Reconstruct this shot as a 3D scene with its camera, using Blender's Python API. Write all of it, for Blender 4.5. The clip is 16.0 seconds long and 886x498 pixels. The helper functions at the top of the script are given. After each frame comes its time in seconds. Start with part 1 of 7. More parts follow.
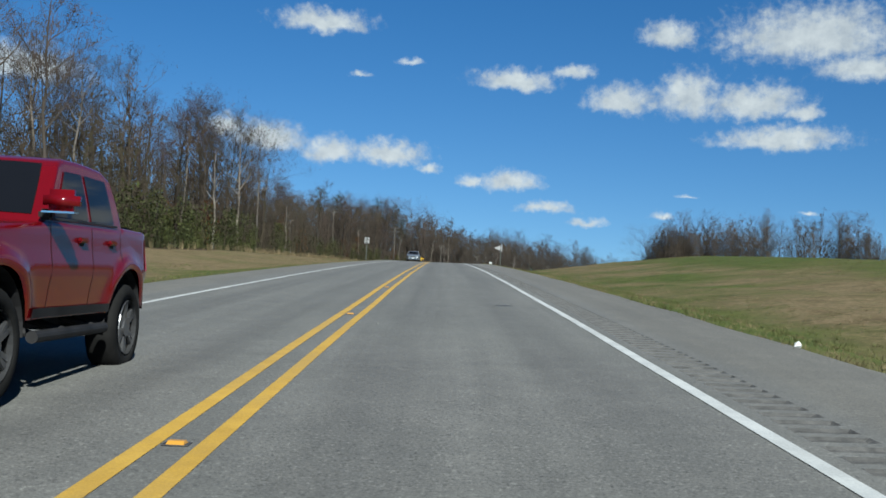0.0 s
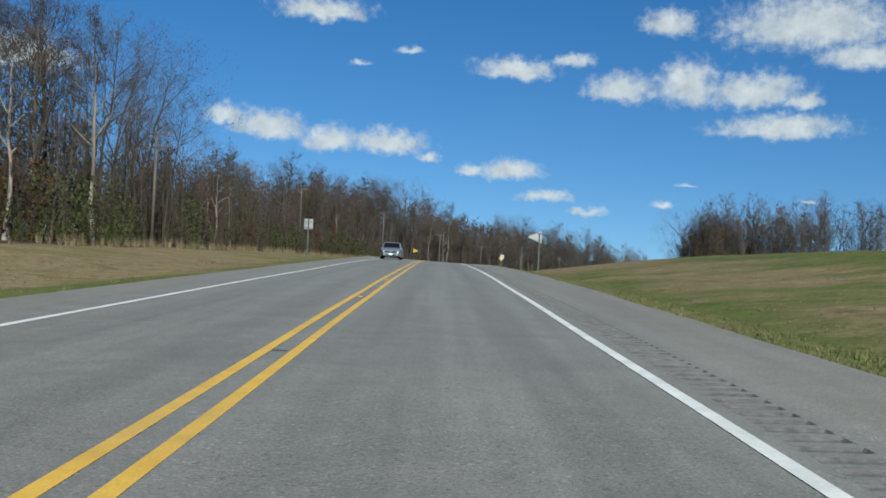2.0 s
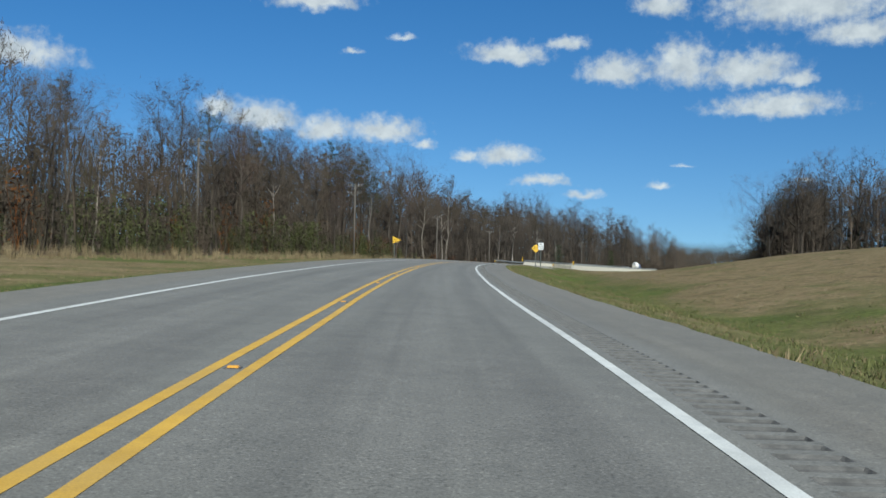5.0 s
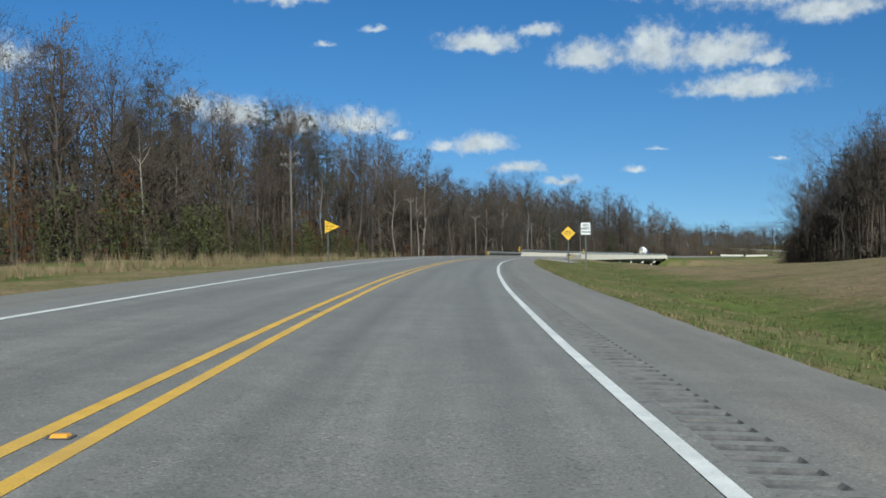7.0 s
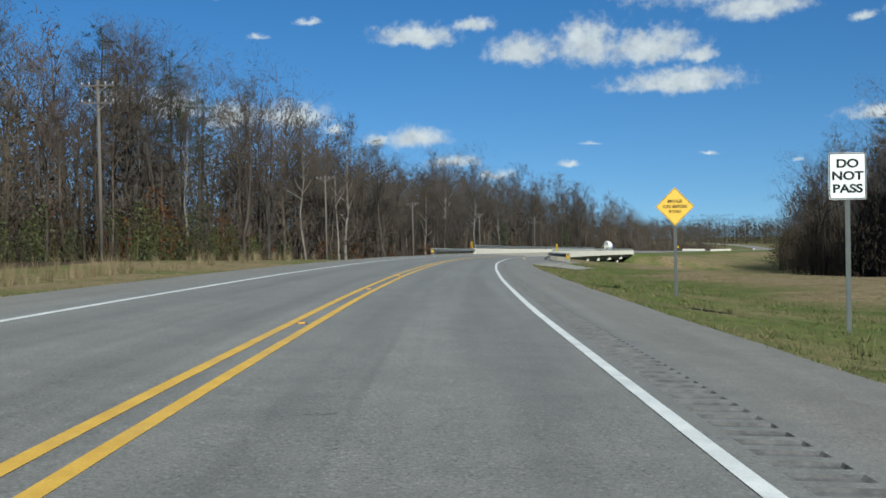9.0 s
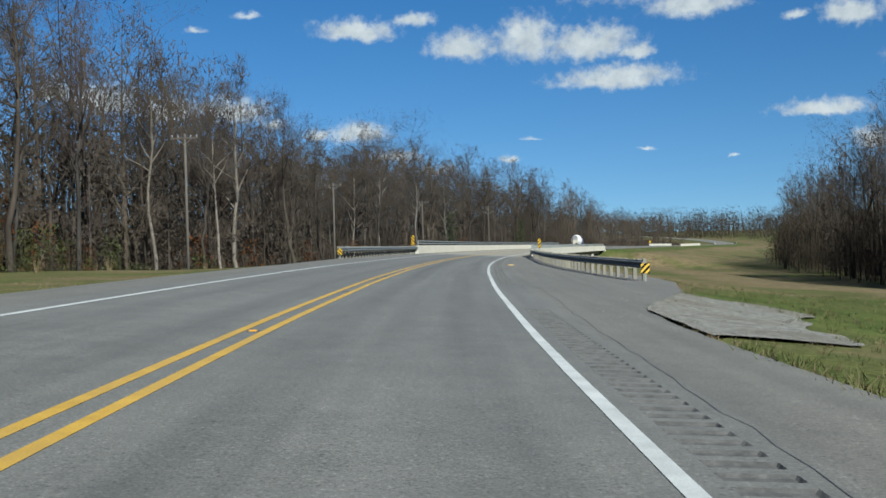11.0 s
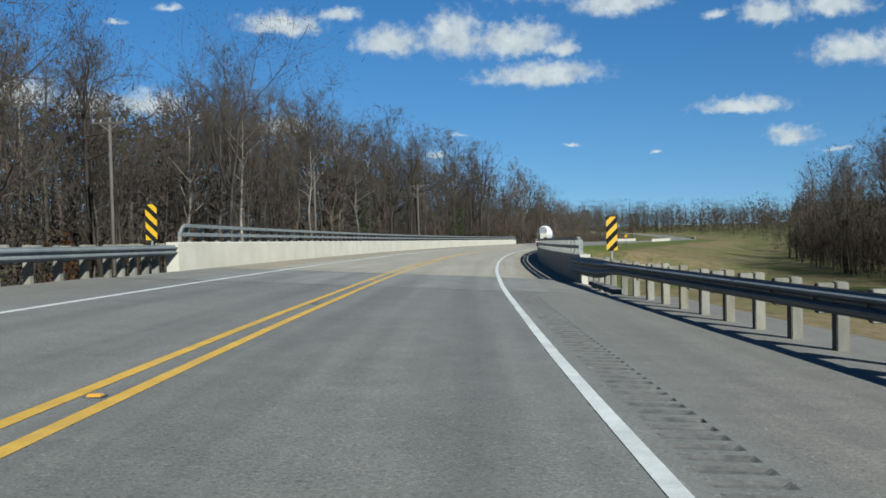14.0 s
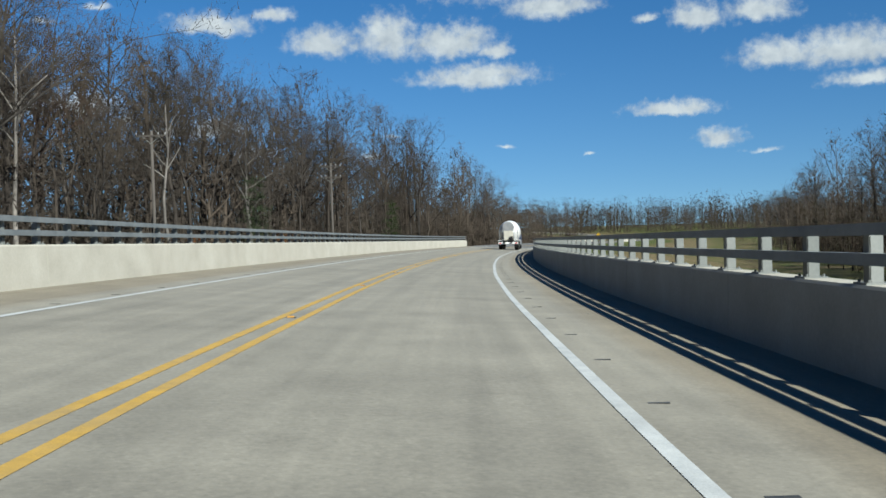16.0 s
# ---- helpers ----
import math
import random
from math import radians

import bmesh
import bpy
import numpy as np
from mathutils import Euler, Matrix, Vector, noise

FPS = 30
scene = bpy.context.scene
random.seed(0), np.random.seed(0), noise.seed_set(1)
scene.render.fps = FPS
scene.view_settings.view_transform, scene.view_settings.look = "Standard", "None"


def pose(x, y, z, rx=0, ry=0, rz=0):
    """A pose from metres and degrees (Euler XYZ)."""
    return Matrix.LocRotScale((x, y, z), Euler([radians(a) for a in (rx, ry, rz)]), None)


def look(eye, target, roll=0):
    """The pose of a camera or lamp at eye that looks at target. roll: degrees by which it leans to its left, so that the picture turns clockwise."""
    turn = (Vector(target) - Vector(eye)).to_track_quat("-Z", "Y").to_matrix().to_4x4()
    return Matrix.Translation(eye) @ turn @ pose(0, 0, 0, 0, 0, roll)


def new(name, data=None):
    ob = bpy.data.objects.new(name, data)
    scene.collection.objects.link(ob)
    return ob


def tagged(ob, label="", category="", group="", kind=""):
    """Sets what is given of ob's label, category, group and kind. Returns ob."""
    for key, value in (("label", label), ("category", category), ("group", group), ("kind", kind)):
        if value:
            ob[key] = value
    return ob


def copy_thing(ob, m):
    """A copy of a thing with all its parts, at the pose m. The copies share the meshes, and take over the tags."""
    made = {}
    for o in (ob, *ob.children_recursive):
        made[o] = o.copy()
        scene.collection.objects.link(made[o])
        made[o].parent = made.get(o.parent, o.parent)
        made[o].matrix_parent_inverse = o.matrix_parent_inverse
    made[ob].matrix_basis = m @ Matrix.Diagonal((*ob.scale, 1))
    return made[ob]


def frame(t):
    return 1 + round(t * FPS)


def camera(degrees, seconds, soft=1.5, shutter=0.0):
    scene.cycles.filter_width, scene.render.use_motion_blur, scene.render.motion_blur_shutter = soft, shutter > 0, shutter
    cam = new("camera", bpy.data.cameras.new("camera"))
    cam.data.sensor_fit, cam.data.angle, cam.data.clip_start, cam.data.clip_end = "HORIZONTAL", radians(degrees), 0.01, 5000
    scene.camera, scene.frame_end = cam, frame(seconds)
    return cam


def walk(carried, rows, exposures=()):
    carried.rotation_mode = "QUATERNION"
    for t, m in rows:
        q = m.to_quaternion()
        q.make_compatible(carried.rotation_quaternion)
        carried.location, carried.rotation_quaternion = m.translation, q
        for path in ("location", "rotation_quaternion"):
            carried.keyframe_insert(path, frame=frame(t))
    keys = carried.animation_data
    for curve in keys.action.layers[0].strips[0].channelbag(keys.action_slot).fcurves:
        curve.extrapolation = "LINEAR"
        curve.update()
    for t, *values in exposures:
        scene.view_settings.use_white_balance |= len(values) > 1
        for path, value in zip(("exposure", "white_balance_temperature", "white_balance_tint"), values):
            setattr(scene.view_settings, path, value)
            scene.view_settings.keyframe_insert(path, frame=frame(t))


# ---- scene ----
# the drive: seconds, eye x y z, heading, pitch, lean
PATH = (
    (0.0, -0.01, -0.00, 1.19, 0.00, 1.70, -2.70),
    (0.5, 0.02, 14.45, 1.69, -0.12, 1.52, -2.84),
    (1.0, 0.06, 28.83, 2.16, -0.18, 1.41, -2.72),
    (1.5, 0.10, 43.16, 2.58, -0.20, 1.31, -2.81),
    (2.0, 0.08, 57.43, 2.97, -0.02, 1.07, -2.66),
    (2.5, 0.05, 71.63, 3.32, 0.33, 0.91, -2.58),
    (3.0, 0.01, 85.78, 3.64, 0.28, 0.80, -2.82),
    (3.5, -0.05, 99.86, 3.93, 0.20, 0.73, -2.58),
    (4.0, -0.12, 113.88, 4.18, 0.17, 0.65, -2.20),
    (4.5, -0.13, 127.84, 4.39, 0.04, 0.49, -1.84),
    (5.0, -0.12, 141.75, 4.56, -0.11, 0.31, -1.15),
    (5.5, -0.10, 155.59, 4.68, -0.24, 0.07, -0.07),
    (6.0, 0.04, 169.37, 4.75, -0.47, -0.08, 0.50),
    (6.5, 0.29, 183.08, 4.80, -0.98, -0.24, 0.86),
    (7.0, 0.55, 196.73, 4.84, -1.30, -0.24, 0.90),
    (7.5, 0.89, 210.32, 4.86, -1.86, -0.23, 0.90),
    (8.0, 1.42, 223.85, 4.87, -2.88, -0.41, 0.94),
    (8.5, 2.16, 237.30, 4.85, -3.90, -0.58, 1.02),
    (9.0, 3.17, 250.67, 4.81, -4.98, -0.63, 1.09),
    (9.5, 4.44, 263.96, 4.73, -5.80, -0.74, 1.14),
    (10.0, 5.89, 277.17, 4.64, -6.67, -0.81, 1.22),
    (10.5, 7.52, 290.30, 4.53, -7.46, -0.87, 1.30),
    (11.0, 9.35, 303.33, 4.40, -8.32, -0.96, 1.33),
    (11.5, 11.36, 316.28, 4.25, -8.96, -1.02, 1.39),
    (12.0, 13.53, 329.14, 4.09, -10.08, -1.17, 1.34),
    (12.5, 15.89, 341.91, 3.91, -10.95, -1.22, 1.37),
    (13.0, 18.28, 354.60, 3.71, -11.06, -1.33, 1.43),
    (13.5, 20.84, 367.20, 3.51, -11.80, -1.37, 1.45),
    (14.0, 23.55, 379.70, 3.31, -12.51, -1.30, 1.36),
    (14.5, 26.40, 392.12, 3.11, -13.11, -1.18, 1.34),
    (15.0, 29.42, 404.42, 2.92, -13.93, -1.30, 1.46),
    (15.5, 32.60, 416.63, 2.72, -15.11, -1.10, 1.55),
    (16.0, 35.92, 428.73, 2.52, -16.18, -1.30, 1.63),
)
cam = camera(47.7, 16.0, soft=1.65)
walk(cam, [(t, pose(x, y, z, 90 + pitch, lean, yaw)) for t, x, y, z, yaw, pitch, lean in PATH], exposures=((0.0, 1.5, 6200, 1.0), (16.0, 1.5, 6200, 1.0)))

# ---- light ----
SUN_AZ, SUN_EL = 160.0, 34.0        # degrees right of the first heading, degrees above the horizon
# clouds: bearing to the right, height, half width, half height, all in degrees
CLOUDS_AHEAD = (
    (-7.5, 14.0, 2.5, 0.65), (-2.4, 12.1, 1.0, 0.25), (-5.2, 11.2, 0.8, 0.25), (3.6, 11.3, 2.3, 0.6),
    (6.8, 11.8, 1.4, 0.4), (9.75, 10.3, 1.8, 0.8), (13.3, 10.5, 1.8, 1.2), (16.9, 10.2, 2.6, 0.95),
    (19.4, 9.65, 0.9, 0.5), (18.2, 8.3, 3.4, 0.62), (-12.6, 7.85, 1.25, 0.55), (-10.2, 7.4, 2.0, 0.75),
    (-6.7, 6.9, 1.6, 0.7), (-3.4, 6.9, 2.1, 0.7), (-1.1, 6.25, 0.9, 0.32), (1.4, 5.6, 1.0, 0.35),
    (3.65, 5.65, 1.6, 0.55), (5.6, 4.2, 1.7, 0.4), (8.0, 3.6, 1.35, 0.32), (12.3, 4.1, 0.95, 0.3),
)
CLOUDS_RIGHT = (
    (13.5, 5.2, 0.7, 0.18), (19.8, 13.6, 4.6, 1.5), (22.6, 12.0, 2.4, 0.75), (12.2, 13.9, 1.5, 0.7),
    (29.3, 6.05, 2.6, 0.45), (31.7, 4.4, 1.2, 0.5), (34.0, 3.65, 1.35, 0.2), (35.0, 8.6, 2.2, 0.75),
    (38.4, 8.6, 3.2, 1.0), (39.5, 7.0, 2.5, 0.45), (30.7, 10.9, 1.4, 0.7), (33.9, 11.0, 1.7, 0.7),
    (27.8, 11.1, 0.85, 0.35), (19.7, 4.4, 0.7, 0.16), (24.5, 3.8, 0.5, 0.16), (-24.0, 10.0, 3.5, 0.9),
    (-31.0, 7.5, 3.0, 0.7), (48.0, 11.0, 4.0, 1.1), (-18.0, 15.5, 3.0, 0.7),
)


def sun_and_sky():
    sun = new("sun", bpy.data.lights.new("sun", "SUN"))
    sun.data.energy, sun.data.angle, sun.data.color = 5.0, radians(0.55), (1.0, 0.96, 0.9)
    a, e = radians(SUN_AZ), radians(SUN_EL)
    way = Vector((math.sin(a) * math.cos(e), math.cos(a) * math.cos(e), math.sin(e)))
    sun.matrix_basis = look(way * 100, (0, 0, 0))
    world = bpy.data.worlds.new("sky")
    scene.world = world
    world.use_nodes = True
    nt = world.node_tree
    nt.nodes.clear()

    def node(kind, **sets):
        n = nt.nodes.new(kind)
        for k, v in sets.items():
            n.inputs[k].default_value = v
        return n

    def calc(op, a_in, b_in=None, clamp=False):
        n = nt.nodes.new("ShaderNodeMath")
        n.operation, n.use_clamp = op, clamp
        for i, v in enumerate((a_in, b_in)):
            if v is None:
                continue
            if isinstance(v, (int, float)):
                n.inputs[i].default_value = v
            else:
                nt.links.new(v, n.inputs[i])
        return n.outputs[0]

    def vec(op, a_in, b_in=None, c_in=None):
        n = nt.nodes.new("ShaderNodeVectorMath")
        n.operation = op
        for i, v in enumerate((a_in, b_in, c_in)):
            if v is None:
                continue
            if isinstance(v, tuple):
                n.inputs[i].default_value = v
            else:
                nt.links.new(v, n.inputs[i])
        return n

    sky = nt.nodes.new("ShaderNodeTexSky")
    sky.sky_type, sky.sun_disc = "NISHITA", False
    sky.sun_elevation, sky.sun_rotation = e, a
    sky.air_density, sky.dust_density, sky.ozone_density, sky.altitude = 1.0, 0.0, 3.0, 0
    tint = node("ShaderNodeHueSaturation", Hue=0.507, Saturation=1.32, Value=0.97)
    nt.links.new(sky.outputs[0], tint.inputs["Color"])
    co = nt.nodes.new("ShaderNodeTexCoord")
    sep = nt.nodes.new("ShaderNodeSeparateXYZ")
    nt.links.new(co.outputs["Generated"], sep.inputs[0])
    # the haze band at the horizon is thin: look the sky up a little higher
    lift = vec("ADD", vec("MULTIPLY", co.outputs["Generated"], (1.0, 1.0, 1.0)).outputs[0], (0.0, 0.0, 0.11))
    nt.links.new(vec("NORMALIZE", lift.outputs[0]).outputs[0], sky.inputs["Vector"])
    az = calc("MULTIPLY", calc("ARCTAN2", sep.outputs[0], sep.outputs[1]), 57.2958)
    el = calc("MULTIPLY", calc("ARCSINE", sep.outputs[2]), 57.2958)
    flat = nt.nodes.new("ShaderNodeCombineXYZ")
    nt.links.new(az, flat.inputs[0])
    nt.links.new(el, flat.inputs[1])

    def fbm(scale, detail, rough):
        n = node("ShaderNodeTexNoise", Scale=scale, Detail=detail, Roughness=rough)
        nt.links.new(flat.outputs[0], n.inputs["Vector"])
        return n
    warp = fbm(0.55, 5.0, 0.62)
    fine = fbm(1.7, 5.0, 0.6)
    shift = vec("SUBTRACT", warp.outputs["Color"], (0.5, 0.5, 0.5))
    moved = vec("MULTIPLY_ADD", shift.outputs[0], (1.5, 1.1, 0.0), flat.outputs[0])
    near, above = None, None
    for bearing, height, wide, tall in CLOUDS_AHEAD + CLOUDS_RIGHT:
        tall *= 1.25
        k = vec("MULTIPLY_ADD", moved.outputs[0], (1 / wide, 1 / tall, 0), (-bearing / wide, -height / tall, 0))
        # a cloud is flat below and heaped above; small ones are thin
        k = vec("MAXIMUM", k.outputs[0], vec("MULTIPLY", k.outputs[0], (-1.0, -1.7, 0.0)).outputs[0])
        thin = max(0.0, 0.75 - 1.1 * tall)
        d = calc("ADD", vec("LENGTH", k.outputs[0]).outputs["Value"], thin)
        near = d if near is None else calc("MINIMUM", near, d)
        # the height within the cloud tells its sunlit top from its base
        d = calc("ADD", vec("LENGTH", vec("ADD", k.outputs[0], (0.06 / wide, 0.22 / tall, 0)).outputs[0]).outputs["Value"], thin)
        above = d if above is None else calc("MINIMUM", above, d)
    puff = calc("MULTIPLY", calc("SUBTRACT", fine.outputs["Fac"], 0.5), 1.5)
    body = calc("ADD", near, puff)
    ramp = nt.nodes.new("ShaderNodeMapRange")
    ramp.interpolation_type = "SMOOTHSTEP"
    for k, v in (("From Min", 1.4), ("From Max", 0.3), ("To Min", 0.0), ("To Max", 0.97)):
        ramp.inputs[k].default_value = v
    nt.links.new(body, ramp.inputs["Value"])
    # sunlit tops, greyer hollows
    lit = nt.nodes.new("ShaderNodeMapRange")
    for k, v in (("From Min", 0.4), ("From Max", 0.72), ("To Min", 0.0), ("To Max", 1.0)):
        lit.inputs[k].default_value = v
    up = vec("ADD", flat.outputs[0], (0.25, 0.35, 0.0))
    relief = node("ShaderNodeTexNoise", Scale=0.9, Detail=5.0, Roughness=0.55)
    nt.links.new(up.outputs[0], relief.inputs["Vector"])
    side = calc("MULTIPLY", calc("SUBTRACT", above, near), 0.3)
    nt.links.new(calc("ADD", calc("ADD", calc("MULTIPLY", relief.outputs["Fac"], 0.6), 0.18), side), lit.inputs["Value"])
    tone = nt.nodes.new("ShaderNodeMix")
    tone.data_type = "RGBA"
    tone.inputs["A"].default_value = (4.4, 4.8, 5.4, 1)
    tone.inputs["B"].default_value = (7.4, 7.6, 7.8, 1)
    nt.links.new(lit.outputs[0], tone.inputs["Factor"])
    mix = nt.nodes.new("ShaderNodeMix")
    mix.data_type = "RGBA"
    nt.links.new(ramp.outputs[0], mix.inputs["Factor"])
    nt.links.new(tint.outputs[0], mix.inputs["A"])
    nt.links.new(tone.outputs["Result"], mix.inputs["B"])
    bg = node("ShaderNodeBackground", Strength=0.037)
    out = nt.nodes.new("ShaderNodeOutputWorld")
    nt.links.new(mix.outputs["Result"], bg.inputs[0])
    nt.links.new(bg.outputs[0], out.inputs[0])


sun_and_sky()
# ---- materials ----


def material(name, dark, light, scale=1.0, rough=0.85, bump=0.0, grain=0.0, metal=0.0, vary=0.0, stretch=(1, 1, 1), patch=0.0, patch_scale=0.15, patch_tone=(0.5, 0.5, 0.5), spec=None):
    """Two colours mixed by noise at one scale, with a fine grain, broad patches, bump and a spread from object to object."""
    m = bpy.data.materials.new(name)
    m.use_nodes = True
    nt = m.node_tree
    b = nt.nodes["Principled BSDF"]
    co = nt.nodes.new("ShaderNodeNewGeometry")
    mp = nt.nodes.new("ShaderNodeMapping")
    mp.inputs["Scale"].default_value = stretch
    nt.links.new(co.outputs["Position"], mp.inputs["Vector"])

    def noise_at(s, detail=4.0, r=0.6):
        n = nt.nodes.new("ShaderNodeTexNoise")
        n.inputs["Scale"].default_value, n.inputs["Detail"].default_value, n.inputs["Roughness"].default_value = s, detail, r
        nt.links.new(mp.outputs[0], n.inputs["Vector"])
        return n.outputs["Fac"]

    def mix(f, a, c, kind="MIX"):
        n = nt.nodes.new("ShaderNodeMix")
        n.data_type, n.blend_type = "RGBA", kind
        for key, v in (("Factor", f), ("A", a), ("B", c)):
            if isinstance(v, (float, int)):
                n.inputs[key].default_value = v
            elif isinstance(v, tuple):
                n.inputs[key].default_value = (*v, 1)
            else:
                nt.links.new(v, n.inputs[key])
        return n.outputs["Result"]

    def span(v, lo, hi, out_lo=0.0, out_hi=1.0):
        n = nt.nodes.new("ShaderNodeMapRange")
        for key, x in (("From Min", lo), ("From Max", hi), ("To Min", out_lo), ("To Max", out_hi)):
            n.inputs[key].default_value = x
        nt.links.new(v, n.inputs["Value"])
        return n.outputs[0]
    colour = mix(span(noise_at(scale), 0.32, 0.68), dark, light)
    if patch:
        colour = mix(span(noise_at(patch_scale, 3.0), 0.45, 0.65, 0.0, patch), colour, patch_tone)
    fine = noise_at(scale * 23.0, 3.0, 0.7) if (grain or bump) else None
    if grain:
        g = nt.nodes.new("ShaderNodeCombineColor")
        v = span(fine, 0.3, 0.7, 1.0 - grain, 1.0 + grain)
        for k in range(3):
            nt.links.new(v, g.inputs[k])
        colour = mix(1.0, colour, g.outputs[0], "MULTIPLY")
    if vary:
        info = nt.nodes.new("ShaderNodeObjectInfo")
        h = nt.nodes.new("ShaderNodeHueSaturation")
        nt.links.new(span(info.outputs["Random"], 0.0, 1.0, 1.0 - vary, 1.0 + vary), h.inputs["Value"])
        r2 = nt.nodes.new("ShaderNodeMath")
        r2.operation = "MULTIPLY"
        r2.inputs[1].default_value = 7.31
        nt.links.new(info.outputs["Random"], r2.inputs[0])
        fr = nt.nodes.new("ShaderNodeMath")
        fr.operation = "FRACT"
        nt.links.new(r2.outputs[0], fr.inputs[0])
        nt.links.new(span(fr.outputs[0], 0.0, 1.0, 0.7, 1.35), h.inputs["Saturation"])
        nt.links.new(colour, h.inputs["Color"])
        colour = h.outputs[0]
    nt.links.new(colour, b.inputs["Base Color"])
    b.inputs["Roughness"].default_value, b.inputs["Metallic"].default_value = rough, metal
    if spec is not None:
        b.inputs["Specular IOR Level"].default_value = spec
    if bump:
        n = nt.nodes.new("ShaderNodeBump")
        n.inputs["Strength"].default_value, n.inputs["Distance"].default_value = min(1.0, bump * 20), bump
        nt.links.new(fine, n.inputs["Height"])
        nt.links.new(n.outputs[0], b.inputs["Normal"])
    return m


def asphalt_material(name, dark, light, tracks, seam=None, scale=2.6, grain=0.42, dusty=(1.3, 1.21, 1.1), skids=False):
    """Old asphalt: stone grain, patches, wheel tracks that follow the lane (the mesh carries the offset from the middle as UV)."""
    m = material(name, dark, light, scale=scale, rough=0.82, bump=0.004, grain=grain, patch=0.35, patch_scale=0.12, patch_tone=tuple(c * 1.12 for c in light), spec=0.5)
    nt = m.node_tree
    b = nt.nodes["Principled BSDF"]
    source = b.inputs["Base Color"].links[0].from_socket
    uv = nt.nodes.new("ShaderNodeUVMap")
    sep = nt.nodes.new("ShaderNodeSeparateXYZ")
    nt.links.new(uv.outputs[0], sep.inputs[0])
    wob = nt.nodes.new("ShaderNodeTexNoise")
    mp = nt.nodes.new("ShaderNodeMapping")
    mp.inputs["Scale"].default_value = (1, 0.35, 1)
    nt.links.new(uv.outputs[0], mp.inputs["Vector"])
    nt.links.new(mp.outputs[0], wob.inputs["Vector"])
    wob.inputs["Scale"].default_value, wob.inputs["Detail"].default_value = 0.8, 3.0

    def calc(op, a, c=None):
        n = nt.nodes.new("ShaderNodeMath")
        n.operation = op
        for i, v in enumerate((a, c)):
            if v is None:
                continue
            if isinstance(v, (int, float)):
                n.inputs[i].default_value = v
            else:
                nt.links.new(v, n.inputs[i])
        return n.outputs[0]
    # the worn band in the middle of each lane and the two wheel tracks
    a = calc("ABSOLUTE", sep.outputs[0])
    a = calc("ADD", a, calc("MULTIPLY", calc("SUBTRACT", wob.outputs["Fac"], 0.5), 0.5))
    lane = calc("ABSOLUTE", calc("SUBTRACT", a, 1.78))
    band = calc("ABSOLUTE", calc("SUBTRACT", lane, 0.85))
    ramp = nt.nodes.new("ShaderNodeMapRange")
    ramp.interpolation_type = "SMOOTHSTEP"
    for key, x in (("From Min", 0.5), ("From Max", 0.05), ("To Min", 0.0), ("To Max", tracks)):
        ramp.inputs[key].default_value = x
    nt.links.new(band, ramp.inputs["Value"])
    mix = nt.nodes.new("ShaderNodeMix")
    mix.data_type, mix.blend_type = "RGBA", "MULTIPLY"
    nt.links.new(ramp.outputs[0], mix.inputs["Factor"])
    nt.links.new(source, mix.inputs["A"])
    mix.inputs["B"].default_value = (0.62, 0.62, 0.63, 1)
    # one soft seam along the lane, broken here and there
    if seam:
        off = calc("ABSOLUTE", calc("SUBTRACT", calc("ADD", sep.outputs[0], calc("MULTIPLY", calc("SUBTRACT", wob.outputs["Fac"], 0.5), 0.25)), seam))
        cut = nt.nodes.new("ShaderNodeTexNoise")
        cut.inputs["Scale"].default_value, cut.inputs["Detail"].default_value = 0.06, 5.0
        nt.links.new(uv.outputs[0], cut.inputs["Vector"])
        thin = nt.nodes.new("ShaderNodeMapRange")
        thin.interpolation_type = "SMOOTHSTEP"
        for key, x in (("From Min", 0.09), ("From Max", 0.01), ("To Min", 0.0), ("To Max", 1.0)):
            thin.inputs[key].default_value = x
        nt.links.new(off, thin.inputs["Value"])
        gate = nt.nodes.new("ShaderNodeMapRange")
        for key, x in (("From Min", 0.45), ("From Max", 0.65), ("To Min", 0.0), ("To Max", 0.4)):
            gate.inputs[key].default_value = x
        nt.links.new(cut.outputs["Fac"], gate.inputs["Value"])
        dark_line = nt.nodes.new("ShaderNodeMix")
        dark_line.data_type, dark_line.blend_type = "RGBA", "MULTIPLY"
        nt.links.new(calc("MULTIPLY", thin.outputs[0], gate.outputs[0]), dark_line.inputs["Factor"])
        nt.links.new(mix.outputs["Result"], dark_line.inputs["A"])
        dark_line.inputs["B"].default_value = (0.55, 0.55, 0.56, 1)
        mix = dark_line
    # pale dusty shoulders
    dust = nt.nodes.new("ShaderNodeMapRange")
    dust.interpolation_type = "SMOOTHSTEP"
    for key, x in (("From Min", 4.15), ("From Max", 4.7), ("To Min", 0.0), ("To Max", 0.7)):
        dust.inputs[key].default_value = x
    nt.links.new(a, dust.inputs["Value"])
    mix2 = nt.nodes.new("ShaderNodeMix")
    mix2.data_type, mix2.blend_type = "RGBA", "MULTIPLY"
    nt.links.new(dust.outputs[0], mix2.inputs["Factor"])
    nt.links.new(mix.outputs["Result"], mix2.inputs["A"])
    mix2.inputs["B"].default_value = (*dusty, 1)

    def fbm(vector, scale, detail, stretch):
        place = nt.nodes.new("ShaderNodeMapping")
        place.inputs["Scale"].default_value = stretch
        nt.links.new(vector, place.inputs["Vector"])
        n = nt.nodes.new("ShaderNodeTexNoise")
        n.inputs["Scale"].default_value, n.inputs["Detail"].default_value = scale, detail
        nt.links.new(place.outputs[0], n.inputs["Vector"])
        return n.outputs["Fac"]

